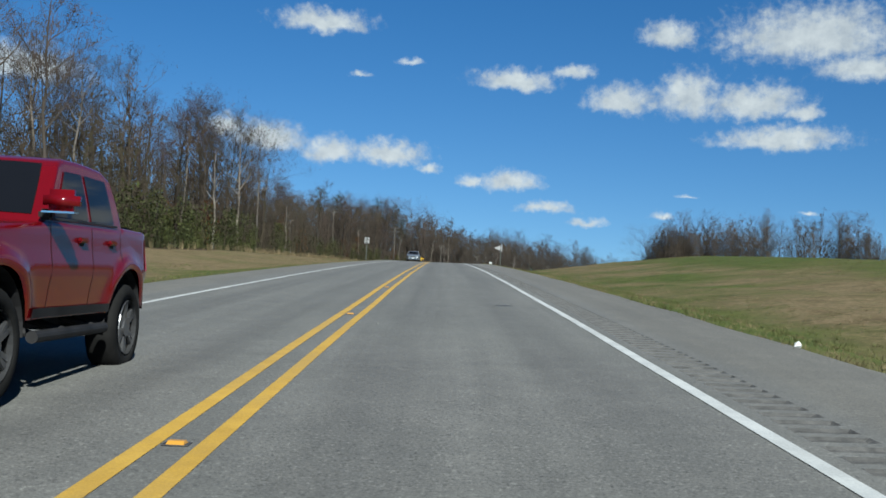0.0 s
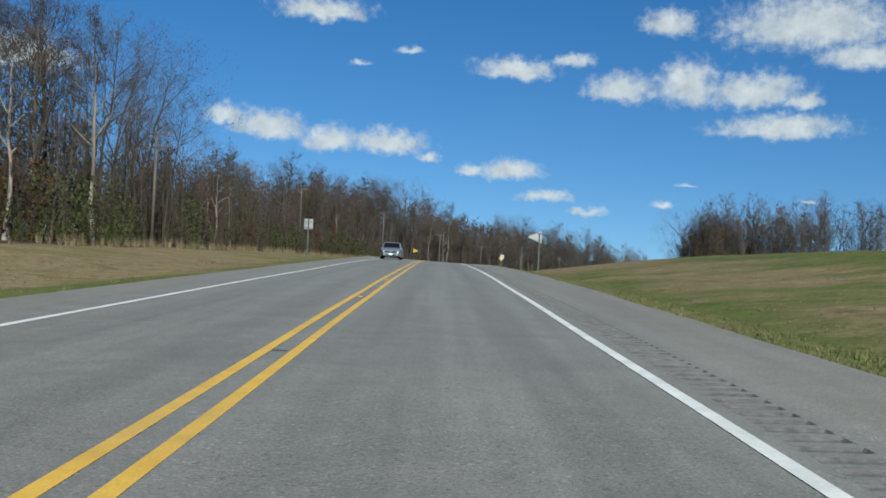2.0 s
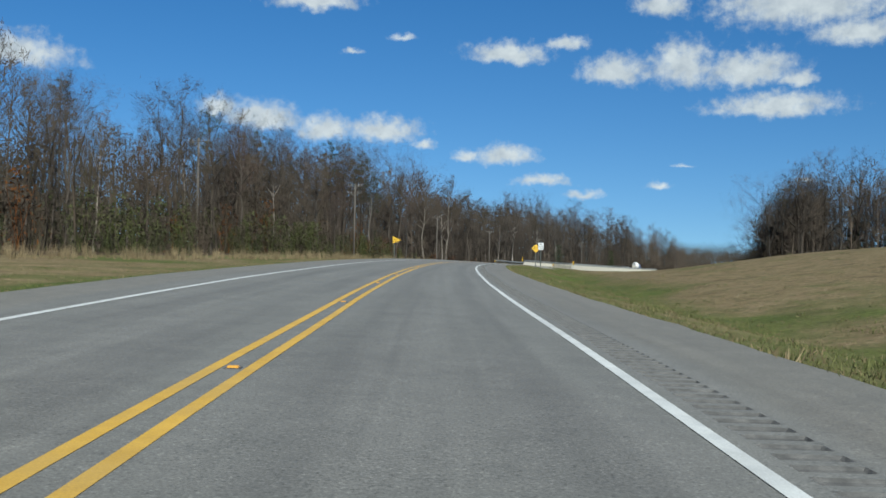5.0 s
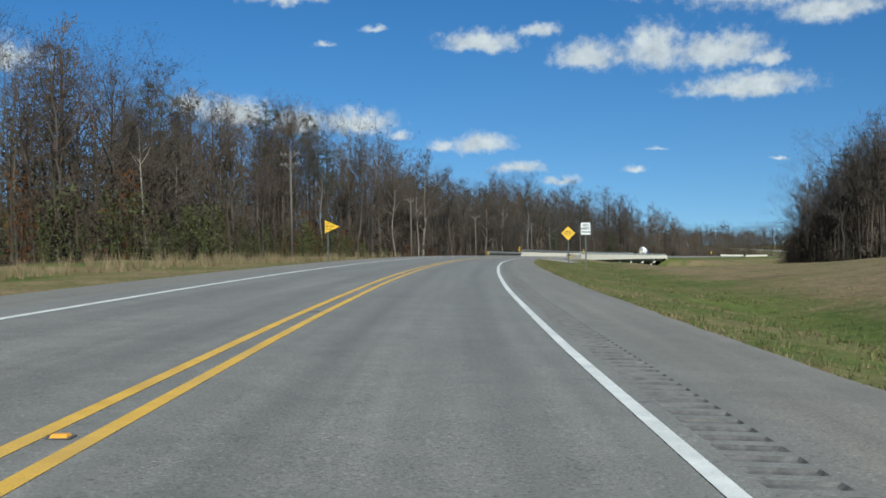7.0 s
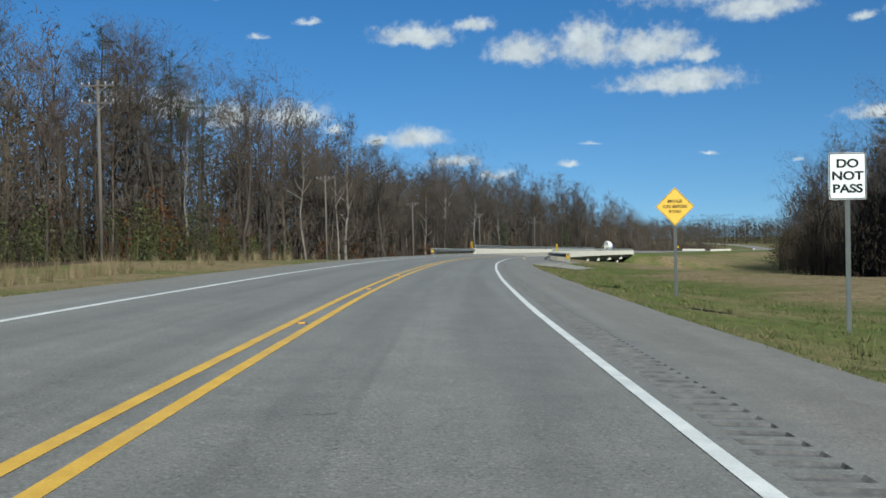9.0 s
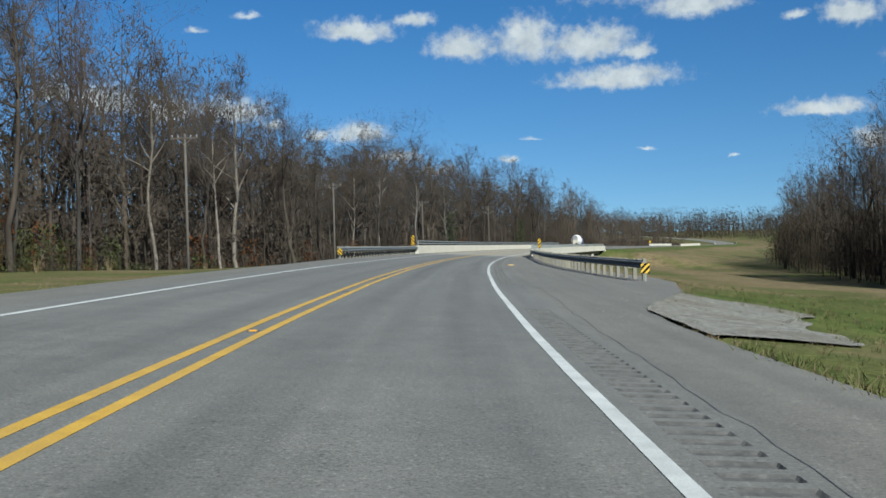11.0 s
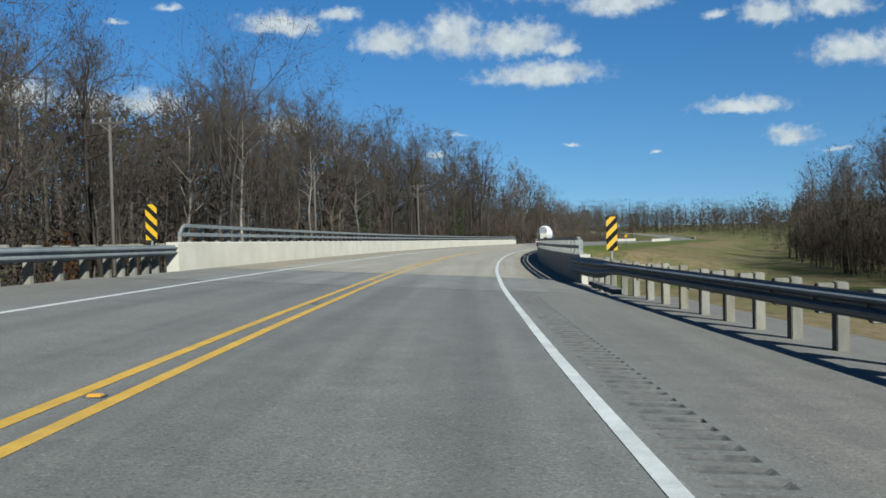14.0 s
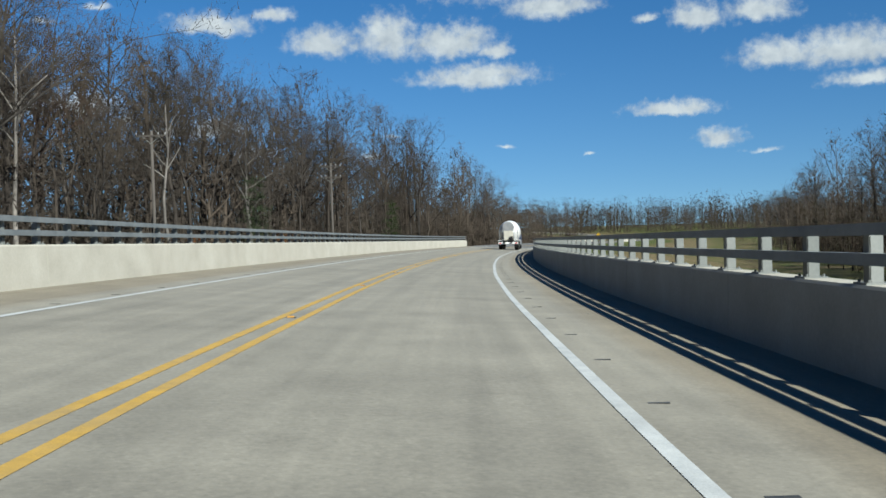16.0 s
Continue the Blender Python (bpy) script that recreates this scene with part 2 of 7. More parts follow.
    def span(v, lo, hi, out_lo, out_hi):
        n = nt.nodes.new("ShaderNodeMapRange")
        for key, x in (("From Min", lo), ("From Max", hi), ("To Min", out_lo), ("To Max", out_hi)):
            n.inputs[key].default_value = x
        nt.links.new(v, n.inputs["Value"])
        return n.outputs[0]
    geo = nt.nodes.new("ShaderNodeNewGeometry")
    # streaks along the lane, blotches, pale chips of stone and dark pits
    tone = span(fbm(uv.outputs[0], 1.0, 4.0, (3.2, 0.07, 1.0)), 0.3, 0.7, 0.87, 1.13)
    tone = calc("MULTIPLY", tone, span(fbm(geo.outputs["Position"], 0.9, 5.0, (1, 1, 1)), 0.3, 0.7, 0.93, 1.07))
    chips = fbm(geo.outputs["Position"], 30.0, 2.0, (1, 1, 1))
    tone = calc("MULTIPLY", tone, span(chips, 0.6, 0.68, 1.0, 1.0 + grain))
    tone = calc("MULTIPLY", tone, span(chips, 0.4, 0.3, 1.0, 1.0 - grain))
    if skids:
        # rubber laid down before the bridge: two bands in the wheel tracks of the right lane
        fade = calc("MULTIPLY", span(sep.outputs[1], 330.0, 346.0, 0.0, 1.0), span(sep.outputs[1], 378.0, 404.0, 1.0, 0.0))
        for middle, half, deep in ((0.82, 0.1, 0.3), (1.12, 0.09, 0.24), (2.98, 0.12, 0.2)):
            drift = calc("MULTIPLY", calc("SUBTRACT", sep.outputs[1], 350.0), -0.012)
            gap = calc("ABSOLUTE", calc("SUBTRACT", calc("SUBTRACT", sep.outputs[0], drift), middle))
            band = calc("MULTIPLY", calc("MULTIPLY", span(gap, half * 2.2, half * 0.5, 0.0, deep), fade), span(fbm(uv.outputs[0], 1.0, 5.0, (6.0, 0.5, 1.0)), 0.35, 0.6, 0.3, 1.0))
            tone = calc("MULTIPLY", tone, calc("SUBTRACT", 1.0, band))
    shade = nt.nodes.new("ShaderNodeCombineColor")
    for k in range(3):
        nt.links.new(tone, shade.inputs[k])
    last = nt.nodes.new("ShaderNodeMix")
    last.data_type, last.blend_type = "RGBA", "MULTIPLY"
    last.inputs["Factor"].default_value = 1.0
    nt.links.new(mix2.outputs["Result"], last.inputs["A"])
    nt.links.new(shade.outputs[0], last.inputs["B"])
    nt.links.new(last.outputs["Result"], b.inputs["Base Color"])
    return m


def turf_material():
    """Mown turf: green where the mesh says it is lush, straw and earth where it says it is dry, with worn bare streaks."""
    m = material("roadside_turf", (0.024, 0.037, 0.009), (0.05, 0.062, 0.017), 0.5, 0.95, bump=0.03, grain=0.5, patch=0.45, patch_scale=0.09, patch_tone=(0.066, 0.056, 0.026), spec=0.05)
    nt = m.node_tree
    b = nt.nodes["Principled BSDF"]
    lush = b.inputs["Base Color"].links[0].from_socket
    at = nt.nodes.new("ShaderNodeAttribute")
    at.attribute_name = "dryness"
    co = nt.nodes.new("ShaderNodeNewGeometry")

    def fbm(scale, detail, stretch=(1, 1, 1)):
        mp = nt.nodes.new("ShaderNodeMapping")
        mp.inputs["Scale"].default_value = stretch
        nt.links.new(co.outputs["Position"], mp.inputs["Vector"])
        n = nt.nodes.new("ShaderNodeTexNoise")
        n.inputs["Scale"].default_value, n.inputs["Detail"].default_value, n.inputs["Roughness"].default_value = scale, detail, 0.62
        nt.links.new(mp.outputs[0], n.inputs["Vector"])
        return n.outputs["Fac"]

    def span(v, lo, hi, top=1.0):
        n = nt.nodes.new("ShaderNodeMapRange")
        for key, x in (("From Min", lo), ("From Max", hi), ("To Max", top)):
            n.inputs[key].default_value = x
        nt.links.new(v, n.inputs["Value"])
        return n.outputs[0]

    def mix(f, a, c):
        n = nt.nodes.new("ShaderNodeMix")
        n.data_type = "RGBA"
        nt.links.new(f, n.inputs["Factor"])
        for key, v in (("A", a), ("B", c)):
            if isinstance(v, tuple):
                n.inputs[key].default_value = (*v, 1)
            else:
                nt.links.new(v, n.inputs[key])
        return n.outputs["Result"]
    dry = mix(span(fbm(0.9, 5.0), 0.35, 0.65), (0.07, 0.053, 0.029), (0.122, 0.094, 0.056))
    dry = mix(span(fbm(1.8, 6.0), 0.48, 0.62, 0.7), dry, (0.046, 0.045, 0.018))
    # tussocks: pale dead tips and dark hollows
    dry = mix(span(fbm(5.5, 4.0), 0.54, 0.64, 0.75), dry, (0.165, 0.13, 0.08))
    dry = mix(span(fbm(4.1, 4.0), 0.46, 0.36, 0.7), dry, (0.032, 0.026, 0.013))
    lush = mix(span(fbm(4.7, 4.0), 0.55, 0.66, 0.6), lush, (0.085, 0.088, 0.03))
    lush = mix(span(fbm(3.3, 5.0), 0.45, 0.35, 0.7), lush, (0.014, 0.022, 0.006))
    # worn streaks of bare earth, a few metres long
    dry = mix(span(fbm(0.5, 6.0, (0.8, 1.2, 1.0)), 0.56, 0.66, 0.65), dry, (0.04, 0.03, 0.016))
    add = nt.nodes.new("ShaderNodeMath")
    add.operation = "ADD"
    nt.links.new(at.outputs["Fac"], add.inputs[0])
    off = nt.nodes.new("ShaderNodeMath")
    off.operation = "MULTIPLY_ADD"
    off.inputs[1].default_value, off.inputs[2].default_value = 2.2, -1.1
    nt.links.new(fbm(0.1, 8.0), off.inputs[0])
    nt.links.new(off.outputs[0], add.inputs[1])
    nt.links.new(mix(span(add.outputs[0], 0.3, 0.7), lush, dry), b.inputs["Base Color"])
    return m


def paint(name, colour, rough=0.35, metal=0.0, coat=0.0):
    m = material(name, tuple(c * 0.94 for c in colour), colour, scale=2.5, rough=rough, metal=metal)
    m.node_tree.nodes["Principled BSDF"].inputs["Coat Weight"].default_value = coat
    return m


ASPHALT = asphalt_material("asphalt", (0.058, 0.0582, 0.0545), (0.072, 0.0716, 0.0662), 0.4, 1.35, dusty=(1.02, 0.96, 0.88), skids=True)
# asphalt in the milled hollows, with their depth shade put into the colour
GROOVE = material("shaded_groove_asphalt", (0.02, 0.02, 0.0195), (0.054, 0.053, 0.051), 9.0, 0.9, bump=0.008, grain=0.55)
DECK = asphalt_material("bridge_deck_concrete", (0.117, 0.109, 0.0885), (0.153, 0.143, 0.116), 0.22, None, 0.8, 0.14, (0.8, 0.71, 0.58))
SLAB = asphalt_material("approach_slab_concrete", (0.065, 0.0672, 0.0635), (0.094, 0.0945, 0.089), 0.45, None, 1.2, 0.2, (0.95, 0.9, 0.83))
WHITE = material("white_road_paint", (0.235, 0.245, 0.245), (0.315, 0.325, 0.32), 3.0, 0.7, bump=0.002, grain=0.16, patch=0.4, patch_scale=0.9, patch_tone=(0.18, 0.185, 0.18))
SCUFFED_WHITE = material("scuffed_white_road_paint", (0.15, 0.152, 0.148), (0.32, 0.32, 0.31), 5.0, 0.7, bump=0.002, grain=0.2, patch=0.6, patch_scale=1.2, patch_tone=(0.08, 0.08, 0.077))
YELLOW = material("yellow_road_paint", (0.235, 0.14, 0.014), (0.3, 0.185, 0.022), 3.0, 0.7, bump=0.002, grain=0.18, patch=0.4, patch_scale=0.7, patch_tone=(0.19, 0.13, 0.04))
WORN_YELLOW = material("worn_yellow_road_paint", (0.215, 0.138, 0.03), (0.3, 0.185, 0.028), 5.0, 0.75, bump=0.002, grain=0.18, patch=0.35, patch_scale=1.1, patch_tone=(0.17, 0.135, 0.075))
GRAVEL = material("crushed_stone", (0.06, 0.058, 0.053), (0.19, 0.185, 0.172), 7.0, 0.95, bump=0.03, grain=0.5, patch=0.5, patch_scale=0.5, patch_tone=(0.075, 0.065, 0.045), spec=0.1)
TAR = material("tar", (0.014, 0.014, 0.014), (0.035, 0.035, 0.035), 4.0, 0.6)
GRASS = turf_material()
BLADE_GREEN = material("green_grass_blades", (0.03, 0.04, 0.012), (0.058, 0.062, 0.022), 0.8, 0.8, patch=0.5, patch_scale=0.3, patch_tone=(0.07, 0.0595, 0.028), spec=0.1)
BLADE_TAN = material("dry_grass_blades", (0.06, 0.046, 0.026), (0.12, 0.095, 0.058), 0.8, 0.9, patch=0.45, patch_scale=0.3, patch_tone=(0.035, 0.034, 0.015), spec=0.05)
LITTER_SOIL = material("leaf_litter", (0.0191, 0.0140, 0.0095), (0.0381, 0.0280, 0.0179), 0.7, 0.95, bump=0.03, grain=0.35, spec=0.05)
BARK = material("grey_bark", (0.0176, 0.0151, 0.0132), (0.0378, 0.0327, 0.0282), 1.2, 0.95, bump=0.01, grain=0.2, vary=0.35, stretch=(1, 1, 0.25), spec=0.05)
PALE_BARK = material("pale_bark", (0.06, 0.054, 0.047), (0.115, 0.104, 0.092), 1.0, 0.9, grain=0.2, vary=0.35, stretch=(1, 1, 0.3), spec=0.05)
TWIG = material("bare_twigs", (0.017, 0.0143, 0.0119), (0.037, 0.0314, 0.0264), 0.3, 0.95, vary=0.35, spec=0.05)
TWIG_RED = material("budding_twigs", (0.02, 0.0138, 0.0112), (0.038, 0.0265, 0.0218), 0.3, 0.95, vary=0.3, spec=0.05)
BRUSH = material("brown_brush", (0.0135, 0.0105, 0.008), (0.031, 0.024, 0.018), 0.25, 0.95, patch=0.6, patch_scale=0.12, patch_tone=(0.0159, 0.0166, 0.0094), spec=0.05)
PINE = material("pine_needles", (0.0084, 0.014, 0.0063), (0.021, 0.0294, 0.0119), 0.6, 0.85, vary=0.2, spec=0.1)
HEDGE = material("evergreen_leaves", (0.014, 0.0185, 0.0055), (0.036, 0.04, 0.013), 0.5, 0.7, vary=0.25, spec=0.2)
RUSSET = material("russet_leaves", (0.026, 0.0125, 0.007), (0.058, 0.028, 0.0145), 0.5, 0.85, vary=0.25, spec=0.05)
CONC = material("parapet_concrete", (0.218, 0.206, 0.174), (0.272, 0.26, 0.224), 0.8, 0.9, bump=0.003, grain=0.07, patch=0.35, patch_scale=0.35, patch_tone=(0.217, 0.202, 0.168))
GALV = material("galvanised_steel", (0.1050, 0.1185, 0.1260), (0.1575, 0.1703, 0.1755), 1.5, 0.62, grain=0.1, metal=0.5)
GALV_PALE = material("weathered_galvanised_steel", (0.085, 0.092, 0.088), (0.125, 0.132, 0.126), 1.5, 0.65, grain=0.1, metal=0.2)
TIMBER = material("weathered_timber", (0.0714, 0.0673, 0.0551), (0.1195, 0.1131, 0.0926), 2.0, 0.9, bump=0.006, grain=0.2, vary=0.18, stretch=(3, 3, 0.6))
POLE_WOOD = material("pole_timber", (0.03, 0.026, 0.022), (0.052, 0.045, 0.038), 2.0, 0.9, grain=0.2, stretch=(3, 3, 0.4))
SIGN_WHITE = paint("white_sign_face", (0.3, 0.315, 0.315), 0.5)
SIGN_YELLOW = paint("yellow_sign_face", (0.31, 0.185, 0.001), 0.5)
POST_STEEL = material("dark_galvanised_post", (0.015, 0.02, 0.019), (0.03, 0.037, 0.034), 1.5, 0.7, grain=0.12, metal=0.2)
SIGN_BLACK = material("black_sign_face", (0.005, 0.005, 0.005), (0.008, 0.008, 0.009), 3.0, 0.8, spec=0.08)
ALUMINIUM = material("bare_aluminium", (0.12, 0.124, 0.128), (0.165, 0.168, 0.172), 2.0, 0.55, metal=0.4)
RED = paint("red_car_paint", (0.062, 0.0013, 0.0028), 0.14, 0.0, 0.0)
SILVER = paint("silver_car_paint", (0.16, 0.175, 0.19), 0.3, 0.6, 0.4)
TRUCK_WHITE = paint("white_truck_paint", (0.42, 0.42, 0.413), 0.4, 0.0, 0.3)
TRUCK_BLUE = paint("dark_blue_truck_paint", (0.014, 0.0245, 0.07), 0.3, 0.0, 0.5)
RUBBER = material("tyre_rubber", (0.004, 0.004, 0.004), (0.009, 0.009, 0.009), 3.0, 0.9, spec=0.06)
DARK = material("black_plastic", (0.006, 0.006, 0.0065), (0.015, 0.015, 0.016), 3.0, 0.6, spec=0.25)
CHROME = paint("chrome", (0.75, 0.76, 0.78), 0.12, 1.0)
ALLOY = paint("wheel_alloy", (0.075, 0.077, 0.082), 0.35, 0.7)
LAMP_GLASS = paint("clear_lamp_glass", (0.75, 0.78, 0.8), 0.1, 0.2, 1.0)
TAIL_RED = paint("red_lamp_glass", (0.315, 0.014, 0.014), 0.2)
CAR_GLASS = paint("dark_window_glass", (0.004, 0.0045, 0.006), 0.04, 0.0, 0.0)
CARD = material("yellowed_board", (0.21, 0.147, 0.056), (0.294, 0.217, 0.091), 6.0, 0.9, grain=0.15)
AMBER = paint("amber_reflector", (0.3, 0.15, 0.02), 0.4)
for m, level in ((CAR_GLASS, 0.1), (RED, 0.34), (DARK, 0.08)):
    m.node_tree.nodes["Principled BSDF"].inputs["Specular IOR Level"].default_value = level
PLATE = paint("plate_white", (0.49, 0.49, 0.476), 0.5)
GREY_BAR = paint("grey_bar", (0.14, 0.14, 0.154), 0.5)

for m in (TWIG, TWIG_RED, BRUSH):
    # thin round twigs catch light from all over the sky: their flat strips lean towards a common normal
    nt = m.node_tree
    b = nt.nodes["Principled BSDF"]
    geo = nt.nodes.new("ShaderNodeNewGeometry")
    lean = nt.nodes.new("ShaderNodeVectorMath")
    lean.operation = "MULTIPLY_ADD"
    lean.inputs[1].default_value, lean.inputs[2].default_value = (0.45, 0.45, 0.45), (0.12, -0.35, 0.5)
    nt.links.new(geo.outputs["Normal"], lean.inputs[0])
    one = nt.nodes.new("ShaderNodeVectorMath")
    one.operation = "NORMALIZE"
    nt.links.new(lean.outputs[0], one.inputs[0])
    nt.links.new(one.outputs[0], b.inputs["Normal"])

# ---- the road's line: station, heading, grade, fall of the two lanes to the right (degrees) ----
HEAD_S = (-120, 0, 60, 120, 160, 200, 240, 280, 320, 360, 400, 440, 540, 620, 700, 760, 900, 1000, 1120, 1300)
HEAD_A = (0.02, 0.02, 0.15, 0.34, 0.2, -1.38, -4.1, -6.4, -8.92, -11.55, -13.93, -16.46, -23, -29, -33.5, -33, -27, -19, -6, 8)
GRADE_S = (-120, 0, 57, 114, 142, 169, 197, 224, 251, 304, 356, 432, 900, 1050, 1300)
GRADE_A = (2.08, 2.08, 1.48, 1.0, 0.7, 0.31, 0.15, -0.01, -0.25, -0.57, -0.9, -0.9, -0.95, 0.7, 1.0)
BANK_S = (-120, 100, 114, 142, 169, 197, 251, 330, 432, 640, 760)
BANK_R = (-1.05, -1.0, -0.6, 0.5, 2.15, 2.55, 2.73, 3.02, 3.25, 3.0, 0.5)
BANK_L = (-1.05, -1.0, -0.6, 0.5, 2.15, 2.55, 2.73, 3.02, 3.25, 3.0, -0.5)
S0, S1 = -120.0, 1300.0
ST = np.arange(S0, S1 + 0.5, 1.0)
_h = np.radians(np.interp(ST, HEAD_S, HEAD_A))
_g = np.tan(np.radians(np.interp(ST, GRADE_S, GRADE_A)))
_k = np.ones(9) / 9
_h = np.convolve(np.pad(_h, 4, mode="edge"), _k, "valid")
_g = np.convolve(np.pad(_g, 4, mode="edge"), _k, "valid")
CX = np.concatenate([[0], np.cumsum(-np.sin((_h[1:] + _h[:-1]) / 2))])
CY = np.concatenate([[0], np.cumsum(np.cos((_h[1:] + _h[:-1]) / 2))])
CZ = np.concatenate([[0], np.cumsum((_g[1:] + _g[:-1]) / 2)])
_i0 = int(-S0)
CX, CY, CZ = CX - CX[_i0] - 1.442, CY - CY[_i0], CZ - CZ[_i0]
BR = np.tan(np.radians(np.interp(ST, BANK_S, BANK_R)))
BL = np.tan(np.radians(np.interp(ST, BANK_S, BANK_L)))
LANE = 3.55
BRIDGE_A, BRIDGE_B, SLAB_A = 412.5, 577.0, 406.3


def at_station(values, s):
    return float(np.interp(s, ST, values))


def heading(s):
    return float(np.interp(s, ST, _h))


def edge_right(s):
    """Where the pavement ends on the right: it widens before the guard rail."""
    return float(np.interp(s, (-120, 250, 318, 323, 325, 329.5, 333.5, 341, 346, 358, 395, 413, 577, 600, 1300), (5.8, 5.95, 5.9, 6.05, 6.5, 8.0, 9.0, 10.3, 10.5, 9.5, 8.3, 7.3, 6.6, 6.0, 5.8)))


def edge_left(s):
    return float(np.interp(s, (-120, 200, 350, 370, 1300), (-5.95, -5.75, -5.75, -6.4, -6.2)))


def deck(s, o):
    """Height of the paved surface above the road's line."""
    return -o * at_station(BR if o >= 0 else BL, s)


def smooth(a, b, x):
    k = min(1.0, max(0.0, (x - a) / (b - a)))
    return k * k * (3 - 2 * k)


def lie(s, o):
    """Height of the ground beside and under the road above the road's line."""
    n = 0.3 * noise.noise(Vector((s * 0.03, o * 0.05, 1.7))) + 0.1 * noise.noise(Vector((s * 0.19, o * 0.25, 4.1)))
    under = smooth(BRIDGE_A - 2.5, BRIDGE_A + 9, s) * (1 - smooth(BRIDGE_B - 9, BRIDGE_B + 2.5, s))
    if o >= 0:
        d = max(0.0, o - edge_right(s))
        edge = deck(s, min(o, edge_right(s)))
        hill = float(np.interp(s, (-120, 40, 90, 140, 190, 230, 255, 280, 310, 345, 390, 520, 700, 950), (1.2, 1.6, 2.2, 2.8, 2.9, 2.2, 1.0, -0.6, -1.7, -2.8, -4.6, -5.6, -4.5, -1.5)))
        z = edge - 0.13 * min(d, 5.5) - 0.035 * min(d, 1.0)
        k = smooth(4.5, 36, d)
        z = z * (1 - k) + hill * k + 0.012 * max(0.0, d - 36)
        if s < 230:
            z -= 0.35 * math.exp(-((d - 6.0) / 2.5) ** 2)
        z += n * smooth(1.0, 9, d)
    else:
        d = max(0.0, edge_left(s) - o)
        edge = deck(s, max(o, edge_left(s)))
        far = float(np.interp(s, (-120, 60, 200, 270, 330, 360, 385, 405, 520, 700, 950), (0.25, 0.2, 0.35, 0.42, 0.4, 0.05, -2.0, -4.6, -5.4, -3.5, -1.0)))
        k = smooth(3, 22, d)
        z = (edge - 0.1 * min(d, 3.5)) * (1 - k) + far * k + n * smooth(1.0, 9, d)
    if under:
        z = z * (1 - under) + (-5.6 + n) * under
    # the left wood climbs an added, unseen hill that blocks sky between the trunks
    if o < -50:
        z += (5.0 + 6.0 * smooth(340, 420, s)) * smooth(56, 112, -o - 6.0) * (1 - smooth(640, 760, s))
    return z


def spot(s, o, up=0.0, paved=False):
    """The world point at station s, o metres right of the road's middle, up metres above the surface."""
    h = heading(s)
    z = at_station(CZ, s) + (deck(s, o) if paved else lie(s, o)) + up
    return Vector((at_station(CX, s) + math.cos(h) * o, at_station(CY, s) + math.sin(h) * o, z))


def stand(s, o, up=0.0, paved=False, turn=0.0):
    """A pose at that point, its y axis along the road."""
    p = spot(s, o, up, paved)
    return Matrix.Translation(p) @ Matrix.Rotation(heading(s) + radians(turn), 4, "Z")


def steps(a, b, d):
    n = max(1, round((b - a) / d))
    return [a + (b - a) * i / n for i in range(n + 1)]


# ---- mesh helpers ----


def mesh_of(name, verts, faces, material, smooth_faces=False):
    me = bpy.data.meshes.new(name)
    me.from_pydata([tuple(v) for v in verts], [], faces)
    me.materials.append(material)
    if smooth_faces:
        me.polygons.foreach_set("use_smooth", [True] * len(me.polygons))
    me.update()
    return me


def part(name, bm, material, parent=None, label="", smooth_faces=False):
    """Links a bmesh, or a mesh, as one object under a thing or a part."""
    if isinstance(bm, bpy.types.Mesh):
        me = bm
    else:
        me = bpy.data.meshes.new(name)
        bm.to_mesh(me)
        bm.free()
        me.materials.append(material)
        if smooth_faces:
            me.polygons.foreach_set("use_smooth", [True] * len(me.polygons))
    ob = new(name, me)
    ob.parent = parent
    if label:
        tagged(ob, label)
    return ob


def thing(name, label, category, m=None, group="", kind=""):
    ob = new(name)
    ob.empty_display_size = 0.2
    if m is not None:
        ob.matrix_basis = m
    return tagged(ob, label, category, group, kind)


def strip(name, s_list, cross, material, parent=None, label="", paved=True, uv=False):
    """A ribbon along the road. cross(s) gives the offsets and heights over the surface."""
    verts, faces, at = [], [], []
    for s in s_list:
        for o, up in cross(s):
            verts.append(spot(s, o, up, paved))
            at.append((o, s))
    n = len(verts) // len(s_list)
    for j in range(len(s_list) - 1):
        for i in range(n - 1):
            a = j * n + i
            faces.append((a, a + 1, a + n + 1, a + n))
    me = mesh_of(name, verts, faces, material)
    if uv:
        layer = me.uv_layers.new(name="UVMap")
        idx = np.empty(len(me.loops), dtype=np.int64)
        me.loops.foreach_get("vertex_index", idx)
        layer.data.foreach_set("uv", np.array(at, dtype=np.float32)[idx].ravel())
    ob = new(name, me)
    ob.parent = parent
    if label:
        tagged(ob, label)
    return ob


def sweep(name, s_list, ring, material, parent=None, label="", closed=True, smooth_faces=False):
    """A bar along the road: ring(s) gives its section as offset and height over the road's surface at that offset's foot."""
    verts, faces = [], []
    for s in s_list:
        h, cx, cy, cz = heading(s), at_station(CX, s), at_station(CY, s), at_station(CZ, s)
        foot, pts = ring(s)
        z0 = cz + deck(s, foot)
        for o, z in pts:
            verts.append((cx + math.cos(h) * o, cy + math.sin(h) * o, z0 + z))
    n = len(verts) // len(s_list)
    for j in range(len(s_list) - 1):
        for i in range(n if closed else n - 1):
            a, b = j * n + i, j * n + (i + 1) % n
            faces.append((a, b, b + n, a + n))
    if closed:
        faces.append(tuple(range(n))[::-1])
        faces.append(tuple(range(len(verts) - n, len(verts))))
    return part(name, mesh_of(name, verts, faces, material, smooth_faces), material, parent, label)


